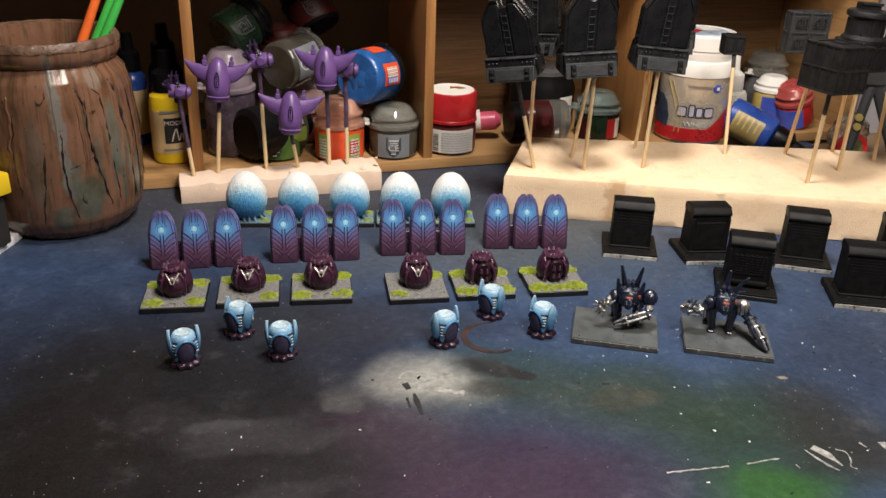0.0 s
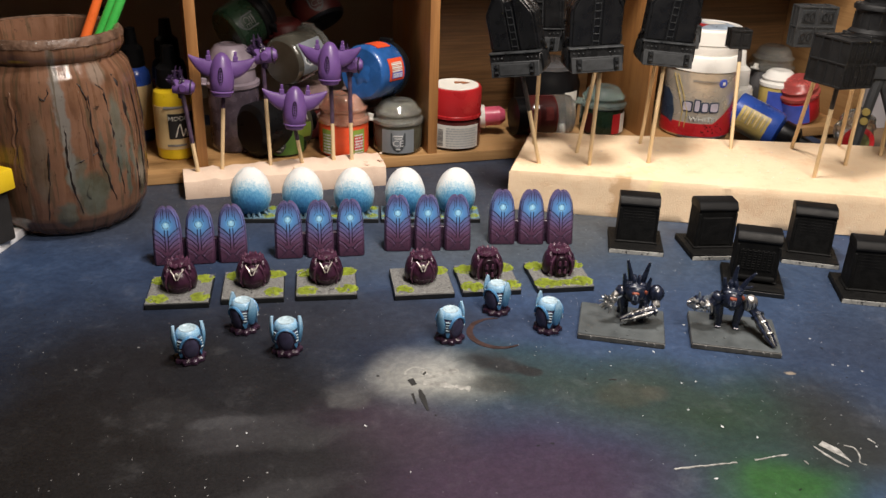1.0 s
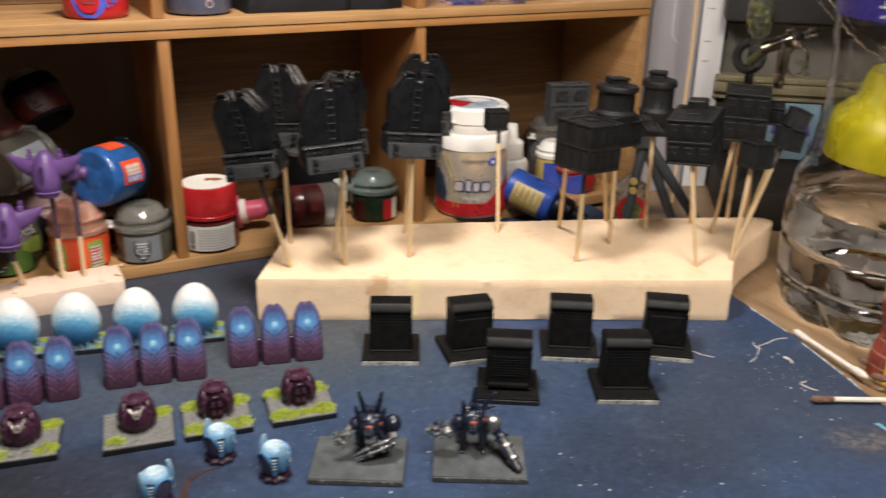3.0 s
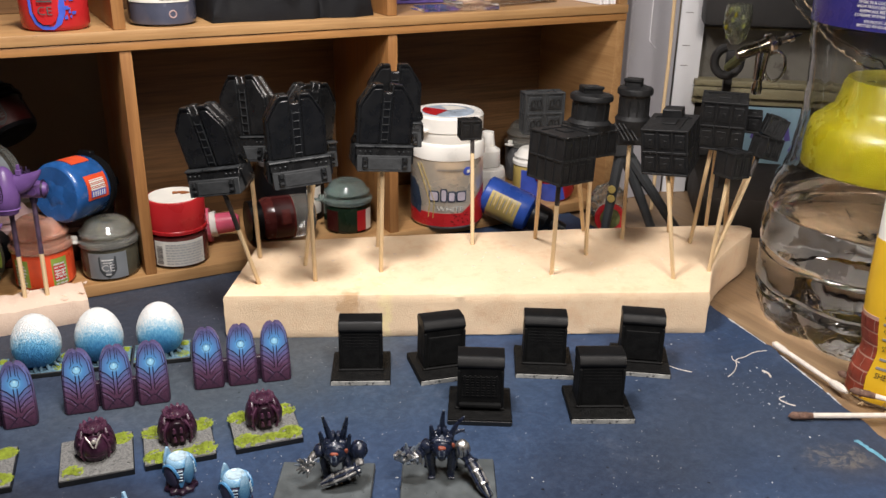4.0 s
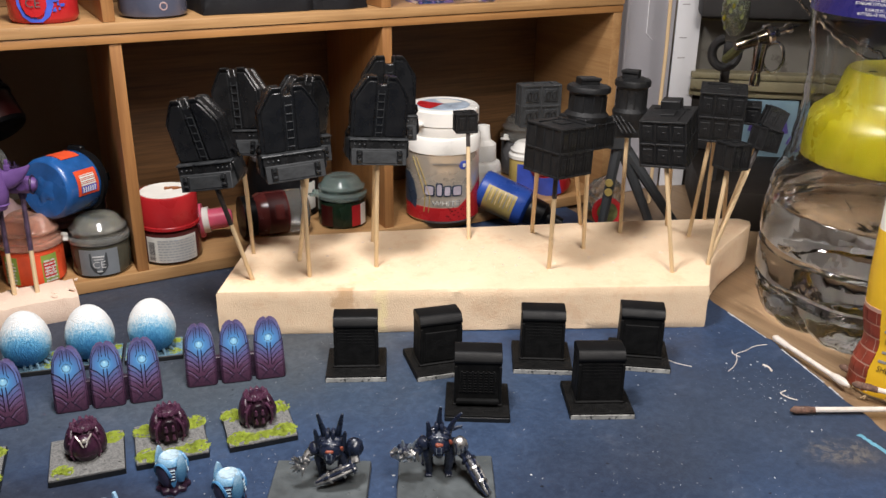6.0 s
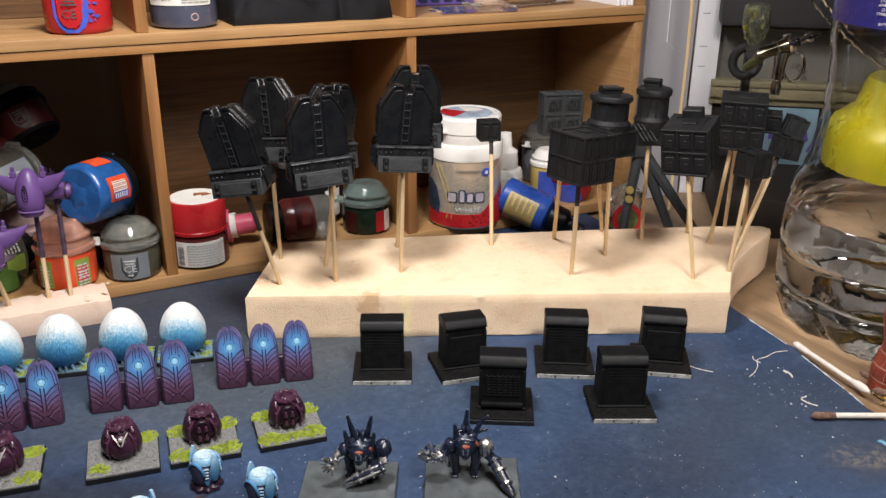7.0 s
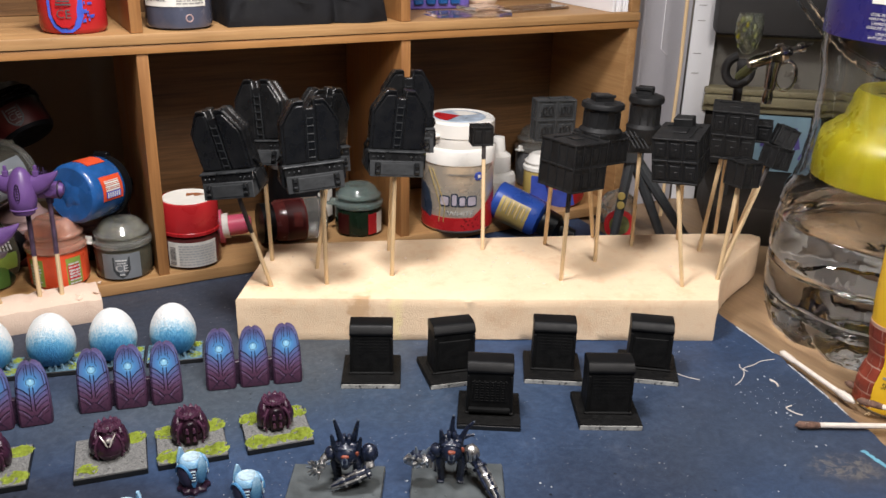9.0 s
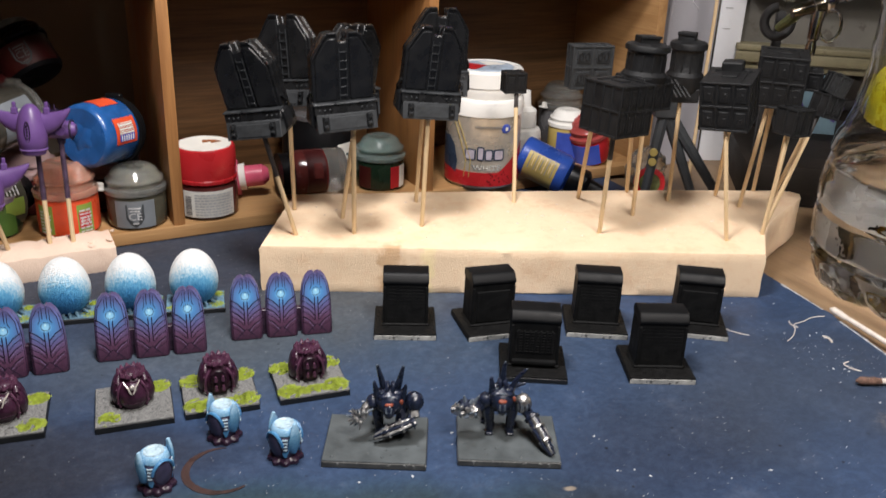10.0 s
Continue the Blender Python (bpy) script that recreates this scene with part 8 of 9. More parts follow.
def cloth():
    bm = bmesh.new()
    nx, ny = 64, 34
    grid = []
    for i in range(nx + 1):
        row = []
        for j in range(ny + 1):
            u, v = i / nx, j / ny
            front = 0.5700 + 0.0016 * math.sin(7 * u + 1) + 0.0030 * noise.noise(Vector((u * 5, 3, 1))) - 0.0040 * math.exp(-((u - 0.82) / 0.10) ** 2) + 0.0045 * math.exp(-((u - 0.66) / 0.035) ** 2)
            lift = min(1.0, v / 0.45)
            swell = math.sin(lift * math.pi / 2)
            side = max(0.0, min(1.0, 12 * u, 40 * (1 - u))) ** 0.5
            crease = 0.0035 * noise.noise(Vector((u * 7 + 2 * v, v * 6, 2))) + 0.0016 * noise.noise(Vector((u * 20, v * 13 + u * 6, 5)))
            x = 0.2230 + 0.1050 * u + 0.0010 * noise.noise(Vector((u * 4, v * 9, 8)))
            y = front + 0.0180 * (1 - math.cos(lift * math.pi / 2)) + 0.0620 * max(0.0, v - 0.45) / 0.55 + crease * min(1.0, 6 * v)
            z = 0.0010 + side * (swell * (0.0270 + 0.0060 * noise.noise(Vector((u * 4, 0, 9)))) + crease * 1.5 * min(1.0, 4 * v))
            row.append((x, y, UP + max(0.0008, z)))
        grid.append(row)
    vt = [[bm.verts.new(q) for q in row] for row in grid]
    for i in range(nx):
        for j in range(ny):
            bm.faces.new((vt[i][j], vt[i + 1][j], vt[i + 1][j + 1], vt[i][j + 1]))
    rim = [vt[i][0] for i in range(nx + 1)] + [vt[nx][j] for j in range(1, ny + 1)] + [vt[i][ny] for i in range(nx - 1, -1, -1)] + [vt[0][j] for j in range(ny - 1, 0, -1)]
    low = [bm.verts.new((v.co.x, v.co.y, UP)) for v in rim]
    for a in range(len(rim)):
        b = (a + 1) % len(rim)
        bm.faces.new((rim[a], low[a], low[b], rim[b]))
    bm.faces.new(low[::-1])
    solo("folded_cloth", bm, M_CLOTH, "crumpled black cloth stuffed into the upper shelf", "cloth", Matrix.Identity(4))


cloth()
crd = thing("cardboard_packet", "dark packet with a yellow and blue printed edge under the cloth", "packet", yaw(0.2480, 0.6450, UP + 0.0005, -4), "")
part("packet", box(0.0400, 0.0080, 0.0800, 0.0006, 1), M_DARK_LABEL, crd)
part("printed_edge", box(0.0320, 0.0006, 0.0100, 0.0001, 1), M_GOLD_LABEL, crd, "", Matrix.Translation((0, -0.0043, 0.045)))
pp = thing("blister_pack", "purple printed packet with a clear tray in the upper shelf", "packet", yaw(0.3850, 0.6300, UP, -6), "")
part("packet", box(0.0620, 0.0200, 0.0500, 0.0010, 1), M_VIOLET_INK, pp, "purple packet")
for k in range(5):
    part("tray_cell", box(0.0070, 0.0040, 0.0120, 0.0010, 1), M_BLUE_POT, pp, "blue cell", Matrix.Translation((-0.0190 + 0.0095 * k, -0.0110, 0.0035)))
fp = solo("beige_lump", rough_up(ball(0.0130, 0.0100, 0.0080, 18, 12), 0.001, 90), M_FOAM_PINK, "smooth beige putty lump beside the packet", "putty", Matrix.Translation((0.4280, 0.6220, UP + 0.0075)))
for k, (x, y, w, d, t, h) in enumerate(((0.3930, 0.5800, 0.0560, 0.0260, -5, 0.0025), (0.4560, 0.5960, 0.0600, 0.0200, 12, 0.0025), (0.4120, 0.5960, 0.0300, 0.0200, 20, 0.0020))):
    solo("acrylic_strip", box(w, d, h, 0.0003, 1), M_ACRYLIC, "flat clear acrylic strip lying on the upper shelf", "acrylic strip", yaw(x, y, UP + 0.0026 * (k == 2), t), "clear acrylic strips")
bk = thing("paper_stack", "upright stack of white papers at the shelf end", "papers", yaw(0.5060, 0.6050, UP, 0), "")
for k in range(7):
    part("sheet", box(0.0016, 0.0800, 0.1200, 0.0002, 1), M_SHEET, bk, "", pose(0.0140 - 0.0021 * k, 0.001 * (k % 3), 0, 0, 0, 0))


# ---- brown jar with brushes ----
def brush_jar():
    ob = thing("brush_jar", "old glass jar caked with brown and teal paint runs", "jar", yaw(-0.0622, 0.5262, 0, 40), "")
    outer = [(0.0, 0.0), (0.0320, 0.0), (0.0350, 0.0012), (0.0390, 0.0060), (0.0425, 0.0120), (0.0440, 0.0220), (0.0446, 0.0330), (0.0446, 0.0450), (0.0446, 0.0560), (0.0440, 0.0680), (0.0430, 0.0810), (0.0405, 0.0900), (0.0368, 0.0945), (0.0362, 0.0960), (0.0380, 0.0975), (0.0396, 0.1005), (0.0396, 0.1055), (0.0386, 0.1082), (0.0370, 0.1090), (0.0352, 0.1082), (0.0342, 0.1020), (0.0336, 0.0940), (0.0390, 0.0860), (0.0408, 0.0700), (0.0412, 0.0300), (0.0360, 0.0075), (0.0, 0.0060)]
    bm = lathe(outer, 120)
    bmesh.ops.subdivide_edges(bm, edges=[e for e in bm.edges if abs(e.verts[0].co.z - e.verts[1].co.z) > 0.006], cuts=3)
    for v in bm.verts:
        a = math.atan2(v.co.y, v.co.x)
        out = Vector((v.co.x, v.co.y, 0))
        if out.length > 0.02:
            q = Vector((a * 7, 0, v.co.z * 9))
            v.co += out.normalized() * (0.0007 * noise.noise(q) + 0.0004 * noise.noise(Vector((a * 20, 3, v.co.z * 60))) + 0.0002 * noise.noise(Vector((a * 60, 9, v.co.z * 300))))
    part("jar", bm, M_JAR, ob)
    part("rim_crust", rough_up(lathe([(0.0360, 0.1086), (0.0380, 0.1082), (0.0394, 0.1070), (0.0400, 0.1050), (0.0399, 0.1058), (0.0396, 0.1076), (0.0384, 0.1093), (0.0370, 0.1094), (0.0358, 0.1086)], 110), 0.0004, 330), M_CRUST, ob, "crusted paint on the rim")
    rn = random.Random(6)

    def skin(z):
        return 0.0446 if z < 0.056 else 0.0446 - 0.0006 * (z - 0.056) / 0.012 if z < 0.068 else 0.0440 - 0.0010 * (z - 0.068) / 0.013 if z < 0.081 else 0.0430 - 0.0028 * (z - 0.081) / 0.009

    def wander(line, k, n=40, amount=0.02):
        """(angle, height) rows as a line on the glass."""
        out = []
        for i, (deg, z) in enumerate(curve(line, max(4, n // len(line)))):
            aa = radians(deg) + amount * noise.noise(Vector((z * 160, k * 5, 0))) + amount * 0.6 * noise.noise(Vector((z * 500, k * 3, 4)))
            r = skin(min(z, 0.0895)) if z > 0.02 else 0.0436 - 0.0016 * (0.02 - z) / 0.012
            out.append((r * math.cos(aa), r * math.sin(aa), z))
        return out

    cracks = (
        [(-101, 0.0880), (-103, 0.0676), (-101.6, 0.0532), (-96.6, 0.0345), (-92.4, 0.0201)],
        [(-90, 0.0841), (-89.5, 0.0717), (-88.6, 0.0573), (-86.3, 0.0389), (-84.5, 0.0216)],
        [(-80, 0.0890), (-77.8, 0.0850), (-73.8, 0.0687), (-69.5, 0.0448), (-67.0, 0.0167)],
        [(-108, 0.0870), (-105.5, 0.0840), (-103.5, 0.0720)],
        [(-96, 0.0850), (-91, 0.0820), (-90.5, 0.0780)],
        [(-118, 0.0445), (-110, 0.0470), (-101, 0.0495)],
        [(-138, 0.0850), (-131, 0.0800), (-128, 0.0860)],
        [(-121, 0.0640), (-122, 0.0400), (-117, 0.0150)],
        [(-133, 0.0560), (-136, 0.0350), (-141, 0.0120)],
        [(-150, 0.0750), (-154, 0.0500), (-152, 0.0300)],
        [(-84, 0.0560), (-82, 0.0430), (-79, 0.0300)],
        [(-62, 0.0800), (-58, 0.0500), (-57, 0.0200)],
        [(-45, 0.0850), (-40, 0.0500), (-42, 0.0250)],
    )
    for k, line in enumerate(cracks):
        pts = wander(line, k)
        n = len(pts)
        part("paint_crack", tube(pts, [0.00012 + (0.0011 if k < 3 else 0.0006) * abs(noise.noise(Vector((i * 0.35, k * 2.2, 1)))) * 1.6 * min(1.0, 6 * i / n, 6 * (n - 1 - i) / n + 0.1) for i in range(n)], 6), M_CRACK, ob, "dark crack in the paint")
    for k in range(6):
        deg, z1, z0 = rn.uniform(-165, -45), rn.uniform(0.070, 0.087), rn.uniform(0.008, 0.050)
        pts = wander([(deg, z1), (deg + rn.uniform(-4, 4), (z0 + z1) / 2), (deg + rn.uniform(-6, 6), z0)], k + 30, 24, 0.04)
        wide = rn.uniform(0.0012, 0.0026)
        n = len(pts)
        radii = [wide * (0.75 + 0.5 * noise.noise(Vector((i * 0.3, k, 2)))) * (0.25 if i in (0, n - 1) else 1.0) for i in range(n)]
        pts = [(x * (1 - 0.72 * r_ / 0.0446), y * (1 - 0.72 * r_ / 0.0446), z) for (x, y, z), r_ in zip(pts, radii)]
        part("paint_run", tube(pts, radii, 10), M_JAR, ob, "thick brown paint run")
    return ob


M_CRACK = paint("dark_crack", (0.016, 0.010, 0.009), 0.5, vary=0.4, scale=300)
M_CRUST = paint("rim_crust", (0.115, 0.066, 0.044), 0.45, vary=0.5, scale=160, bump=0.7, fine=500, worn=(0.30, 0.28, 0.25), wear=0.62)
brush_jar()


def brush(foot, head, colour, label, bent=0.0):
    m, length = along(foot, head)
    ob = thing("paintbrush", label, "paintbrush", m, "brushes in the jar")
    part("handle", tube([(0, 0, 0.02), (0, 0, length * 0.5), (0, 0, length)], [0.0018, 0.0030, 0.0020], 12), colour, ob)
    part("ferrule", tube([(0, 0, 0.004), (0, 0, 0.0205)], [0.0020, 0.0019], 10), M_CHROME, ob)
    part("bristle", tube([(0, 0, -0.006), (0, 0, 0.005)], [0.0004, 0.0018], 10), M_DARK_MARK, ob)


brush((-0.0790, 0.5250, 0.0200), (-0.0175, 0.5440, 0.1590), M_BRUSH_ORANGE, "brush with an orange handle leaning in the jar")
brush((-0.0760, 0.5190, 0.0200), (-0.0090, 0.5450, 0.1560), M_BRUSH_GREEN, "brush with a green handle leaning in the jar")
brush((-0.0740, 0.5120, 0.0200), (-0.0060, 0.5420, 0.1520), M_BRUSH_GREEN, "second brush with a green handle in the jar")

yk = thing("yellow_box", "small dark plastic box with a yellow lid beside the jar", "box", pose(-0.1047, 0.4819, 0.0050, 0, 0, 48), "")
part("box", box(0.0240, 0.0240, 0.0285, 0.0015), M_DARK, yk, "dark plastic body")
part("lid", box(0.0300, 0.0300, 0.0115, 0.0012), M_YELLOW, yk, "yellow lid", Matrix.Translation((0, 0, 0.0285)))
solo("white_tile", box(0.0300, 0.0400, 0.0050, 0.0006), M_SHEET, "small white plastic tile lying at the jar's foot", "tile", yaw(-0.1060, 0.4900, 0, -24))


# ---- large water bottle ----
def water_bottle():
    ob = thing("water_bottle", "large clear plastic water bottle, half full, on the desk", "bottle", pose(0.5290, 0.3240, 0.0029) @ Matrix.Scale(0.975, 4), "")
    rows = [(0.0, -0.0010), (0.0180, -0.0030), (0.0400, -0.0061), (0.0490, -0.0050), (0.0545, -0.0022), (0.0588, 0.0020), (0.0618, 0.0068), (0.0637, 0.0118), (0.0650, 0.0170)]
    for z in (0.0232, 0.0447):
        rows += [(0.0660, z - 0.0044), (0.0656, z - 0.0024), (0.0642, z - 0.0013), (0.0632, z), (0.0642, z + 0.0013), (0.0656, z + 0.0024), (0.0659, z + 0.0044)]
    rows += [(0.0658, 0.0570), (0.0654, 0.0640), (0.0646, 0.0690)]
    rows += [(0.0640, 0.0735), (0.0634, 0.0755), (0.0642, 0.0775), (0.0636, 0.0800), (0.0630, 0.0830), (0.0618, 0.0862), (0.0596, 0.0900), (0.0590, 0.0930), (0.0584, 0.0960), (0.0568, 0.1000), (0.0566, 0.1030), (0.0562, 0.1075), (0.0550, 0.1120), (0.0546, 0.1160), (0.0540, 0.1215), (0.0537, 0.1275), (0.0541, 0.1320), (0.0538, 0.1400), (0.0544, 0.1470), (0.0548, 0.1550), (0.0558, 0.1610), (0.0565, 0.1680), (0.0568, 0.2100), (0.0500, 0.2400), (0.0260, 0.2700), (0.0190, 0.2760), (0.0190, 0.2860)]

    def petals(a, zz):
        """Six feet with deep folds between them low down, faint flutes higher up."""
        k = max(0.0, 1 - (zz + 0.0061) / 0.034)
        fold = abs(math.sin(3 * a)) ** 0.7
        facet = noise.noise(Vector((4.5 * math.cos(a), 4.5 * math.sin(a), zz * 150)))
        return 1 - 0.20 * k * (1 - fold) + (0.006 * math.cos(26 * a) if 0.10 < zz < 0.14 else 0) + (0.010 * noise.noise(Vector((1.2 * math.cos(a), 1.2 * math.sin(a), zz * 210))) if zz > 0.069 else 0) + k * 0.055 * facet + k * 0.035 * noise.noise(Vector((11 * math.cos(a), 11 * math.sin(a), zz * 380)))

    upper = [q for q in rows if q[1] >= 0.0690]
    skin = lathe(upper + [(r - 0.0005, z) for r, z in upper[::-1]] + upper[:1], 120, petals)
    filled = lathe([q for q in rows if q[1] < 0.0690] + [(0.0645, 0.0692), (0.0638, 0.0702), (0.0628, 0.0696), (0.0612, 0.0693), (0.0, 0.0692)], 144, petals)
    for bm in (skin, filled):
        for v in bm.verts:
            v.co += 0.0006 * noise.noise_vector(v.co * 45) + 0.0003 * noise.noise_vector(v.co * 130)
    for name, bm, material, label in (("bottle", skin, M_CLEAR, "clear plastic wall"), ("filled_foot", filled, M_WATER, "ribbed clear foot full of water")):
        part(name, bm, material, ob, label).visible_shadow = False
    part("cap", lathe([(0.0205, 0.2780), (0.0215, 0.2790), (0.0215, 0.2900), (0.0, 0.2910)], 40, lambda a, zz: 1 + 0.015 * math.cos(40 * a)), M_BLUE_LABEL, ob)
    wrapper = lathe([(0.0568, 0.1740), (0.0573, 0.1742), (0.0573, 0.2090), (0.0568, 0.2092)], 90)
    part("label", wrapper, M_LABEL_BLUE, ob, "dark blue wrapped label")
    place = pose(0, 0, 0, 0, 0, 0)
    lines = (("STORE IN A COOL DRY CLEAN PLACE", 0.1872), ("AWAY FROM LIGHT, STRONG ODOURS", 0.1851), ("CHEMICALS. BEST SERVED CHILLED", 0.1830), ("CONSUME WITHIN 3 DAYS OF OPENING", 0.1809), ("SOURCE ST. ANN'S SPRING", 0.1781), ("BOTTLED AT SOURCE IN ENGLAND", 0.1760))
    for text, zz in lines:
        words(text, 0.0020, M_PAPER, ob, "", 0.0574, -74, zz, place, 0.0004, 0.9)
    part("label_panel", wrap(sheet(0.0400, 0.0150, 0.0003, 20), 0.0574, -70), M_PAPER, ob, "white label panel", Matrix.Translation((0, 0, 0.1930)))
    # yellow cap seen inside the clear bottle
    dome = lathe([(0.0, 0.0945), (0.0490, 0.0945), (0.0506, 0.0952), (0.0510, 0.0970), (0.0510, 0.1100), (0.0502, 0.1150), (0.0490, 0.1190), (0.0440, 0.1235), (0.0390, 0.1275), (0.0372, 0.1310), (0.0346, 0.1410), (0.0330, 0.1440), (0.0, 0.1440)], 96, lambda a, zz: 1 + (0.008 * math.cos(48 * a) if zz < 0.1105 else 0))
    part("yellow_insert", dome, M_LEMON, ob, "lemon yellow ribbed plastic insert")
    return ob


M_LABEL_BLUE = paint("deep_blue_film", (0.022, 0.020, 0.13), 0.3, vary=0.15, coat=0.2)
water_bottle()


# ---- yellow printed bottle ----
def filler_bottle():
    ob = thing("filler_bottle", "white bottle with a yellow label printed with red bricks", "bottle", yaw(0.4860, 0.2590, -0.0030, -40), "")

    def oval(bm):
        for v in bm.verts:
            v.co.y *= 0.58
        return bm

    r = 0.0330
    shape = [(0.0, 0.0), (r * 0.94, 0.0), (r, 0.0020), (r, 0.0150), (r * 0.90, 0.0260), (r * 0.90, 0.0300), (r * 0.97, 0.0420), (r, 0.0600), (r, 0.1050), (r * 0.90, 0.1250), (r * 0.50, 0.1450), (r * 0.42, 0.1500), (0.0, 0.1500)]
    part("bottle", oval(lathe(shape, 56)), M_WHITE_PLASTIC, ob)
    film = [(rr * 1.006 + 0.0002, z) for rr, z in ((r, 0.0022), (r, 0.0150), (r * 0.90, 0.0260), (r * 0.90, 0.0300), (r * 0.97, 0.0420), (r, 0.0600), (r, 0.0850))]
    part("label", oval(lathe(film, 56)), M_YELLOW_LABEL, ob, "yellow wrapped label")

    def on_label(bm):
        for v in bm.verts:
            z = v.co.z
            k = next((i for i in range(len(film) - 1) if film[i][1] <= z <= film[i + 1][1]), len(film) - 2 if z > 0.05 else 0)
            t = (z - film[k][1]) / (film[k + 1][1] - film[k][1])
            rr = film[k][0] + (film[k + 1][0] - film[k][0]) * min(max(t, 0), 1) - v.co.y
            a = v.co.x / r
            v.co.x, v.co.y = rr * math.sin(a), -rr * math.cos(a) * 0.58
        return bm

    back = sheet(0.0260, 0.0440, 0.0004, 14, 12)
    bmesh.ops.translate(back, verts=back.verts[:], vec=(-0.0470, 0, 0.0030))
    part("mortar_print", on_label(back), M_MORTAR, ob, "printed mortar")
    for row in range(6):
        for k in range(3):
            w = 0.0082
            x = -0.0580 + 0.0090 * k + (0.0045 if row % 2 else 0.0)
            if x + w > -0.0335:
                w = max(0.002, -0.0335 - x)
            br = sheet(w, 0.0062, 0.0007, 5, 3)
            bmesh.ops.translate(br, verts=br.verts[:], vec=(x + w / 2, 0, 0.0034 + 0.0071 * row))
            part("brick", on_label(br), M_BRICK, ob)
    for text, size, x, z in (("STORAGE", 0.0040, -0.0210, 0.0300), ("SHELF LIFE", 0.0040, -0.0195, 0.0160), ("AS", 0.0040, -0.0275, 0.0480), ("AS", 0.0040, -0.0275, 0.0565), ("Clean", 0.0036, -0.0250, 0.0400)):
        t = words(text, size, M_INK, ob)
        bm = bmesh.new()
        bm.from_mesh(t.data)
        for v in bm.verts:
            v.co.x += x
            v.co.z += z
            v.co.y = -0.0006
        on_label(bm)
        bm.to_mesh(t.data)
        bm.free()
    for row, (z, n) in enumerate(((0.0360, 3), (0.0250, 3), (0.0205, 3), (0.0440, 3), (0.0520, 3))):
        rr_ = random.Random(row)
        pieces = []
        x = -0.0300
        for k in range(n):
            w = rr_.uniform(0.004, 0.008)
            s = sheet(w, 0.0011, 0.0005, 4)
            bmesh.ops.translate(s, verts=s.verts[:], vec=(x + w / 2, 0, z))
            pieces.append((s,))
            x += w + 0.0018
        part("small_print", on_label(joined(pieces)), M_INK_GREY, ob)
    part("cap", oval(lathe([(r * 0.44, 0.1490), (r * 0.46, 0.1500), (r * 0.44, 0.1650), (r * 0.2, 0.1780), (0.0, 0.1790)], 30)), M_WHITE_PLASTIC, ob)
    return ob


filler_bottle()


# ---- cotton swabs ----
def swab(a, b, lift_a, lift_b, label, first=None):
    m, length = along((*a, lift_a), (*b, lift_b))
    ob = thing("cotton_swab", label, "cotton swab", m, "used cotton swabs")
    bm = tube([(0, 0, 0), (0, 0, 0.002), (0, 0, 0.004), (0, 0, 0.008), (0, 0, 0.011), (0, 0, 0.0125)], [0.0006, 0.0017, 0.0019, 0.0018, 0.0014, 0.0012], 12)
    part("cotton_head", rough_up(bm, 0.0004, 500), first or M_SWAB_DIRTY, ob, "soiled cotton head")
    part("stick", tube([(0, 0, 0.0115), (0, 0, length * 0.5), (0, 0, length - 0.010)], 0.00135, 10), M_SWAB, ob)
    bm = tube([(0, 0, length - 0.0115), (0, 0, length - 0.009), (0, 0, length - 0.004), (0, 0, length)], [0.0014, 0.0021, 0.0023, 0.0008], 12)
    part("cotton_head", rough_up(bm, 0.0004, 500), M_SWAB, ob)


LONG = 0.072
for a, b, za, zb, label in (
    ((0.4600, 0.3290), (0.4515, 0.2735), 0.0022, 0.0022, "used white cotton swab lying along the board edge"),
    ((0.4080, 0.2715), (0.4770, 0.2365), 0.0025, 0.0025, "used cotton swab with a brown head on the board"),
    ((0.4615, 0.2874), (0.4690, 0.2180), 0.0045, 0.0030, "used cotton swab crossing the others"),
    ((0.4480, 0.2700), (0.4900, 0.2120), 0.0068, 0.0030, "used cotton swab with a stained tip"),
    ((0.4700, 0.2560), (0.4400, 0.2050), 0.0075, 0.0022, "soiled cotton swab under the pile"),
):
    swab(a, b, za, zb, label, M_SWAB if "white" in label else None)
fl = []
rnd = random.Random(14)
for k in range(26):
    x, y = rnd.gauss(0.462, 0.008), rnd.gauss(0.262, 0.008)
    fl.append((tube(curve([(x, y, 0.0008), (x + rnd.uniform(-0.004, 0.004), y + rnd.uniform(-0.004, 0.004), rnd.uniform(0.001, 0.005)), (x + rnd.uniform(-0.007, 0.007), y + rnd.uniform(-0.007, 0.007), 0.001)], 4), 0.00022, 4),))
solo("wood_shavings", joined(fl), M_STICK, "curly pale shavings among the cotton swabs", "shavings", Matrix.Identity(4), kind="stuff")


# ---- folder, airbrush and clutter beyond the shelf ----
M_PAPER_DULL = paint("dull_white_paper", (0.66, 0.66, 0.68), 0.6, vary=0.04, scale=14)
fo = thing("document_folder", "grey card folder with white papers standing beside the shelf", "folder", pose(0.5480, 0.5700, -0.0030, 0, 0, 0), "")
part("cover", box(0.0500, 0.0030, 0.3000, 0.0004, 1), M_FOLDER, fo, "grey card cover", pose(0.0245, 0.010, 0, 0, 0, 2))
part("spine", box(0.0020, 0.1300, 0.3000, 0.0004, 1), M_FOLDER, fo, "", pose(0.0010, 0.0720, 0))
part("paper", box(0.0200, 0.0020, 0.2960, 0.0003, 1), M_PAPER_DULL, fo, "white printed sheet", pose(0.0610, 0.0060, 0, 0, 0, -24))
part("card_cut", tube([(0.0200, 0.0078, 0.1750), (0.0202, 0.0078, 0.1300), (0.0270, 0.0080, 0.1240)], 0.0003, 4), M_SHEET, fo)
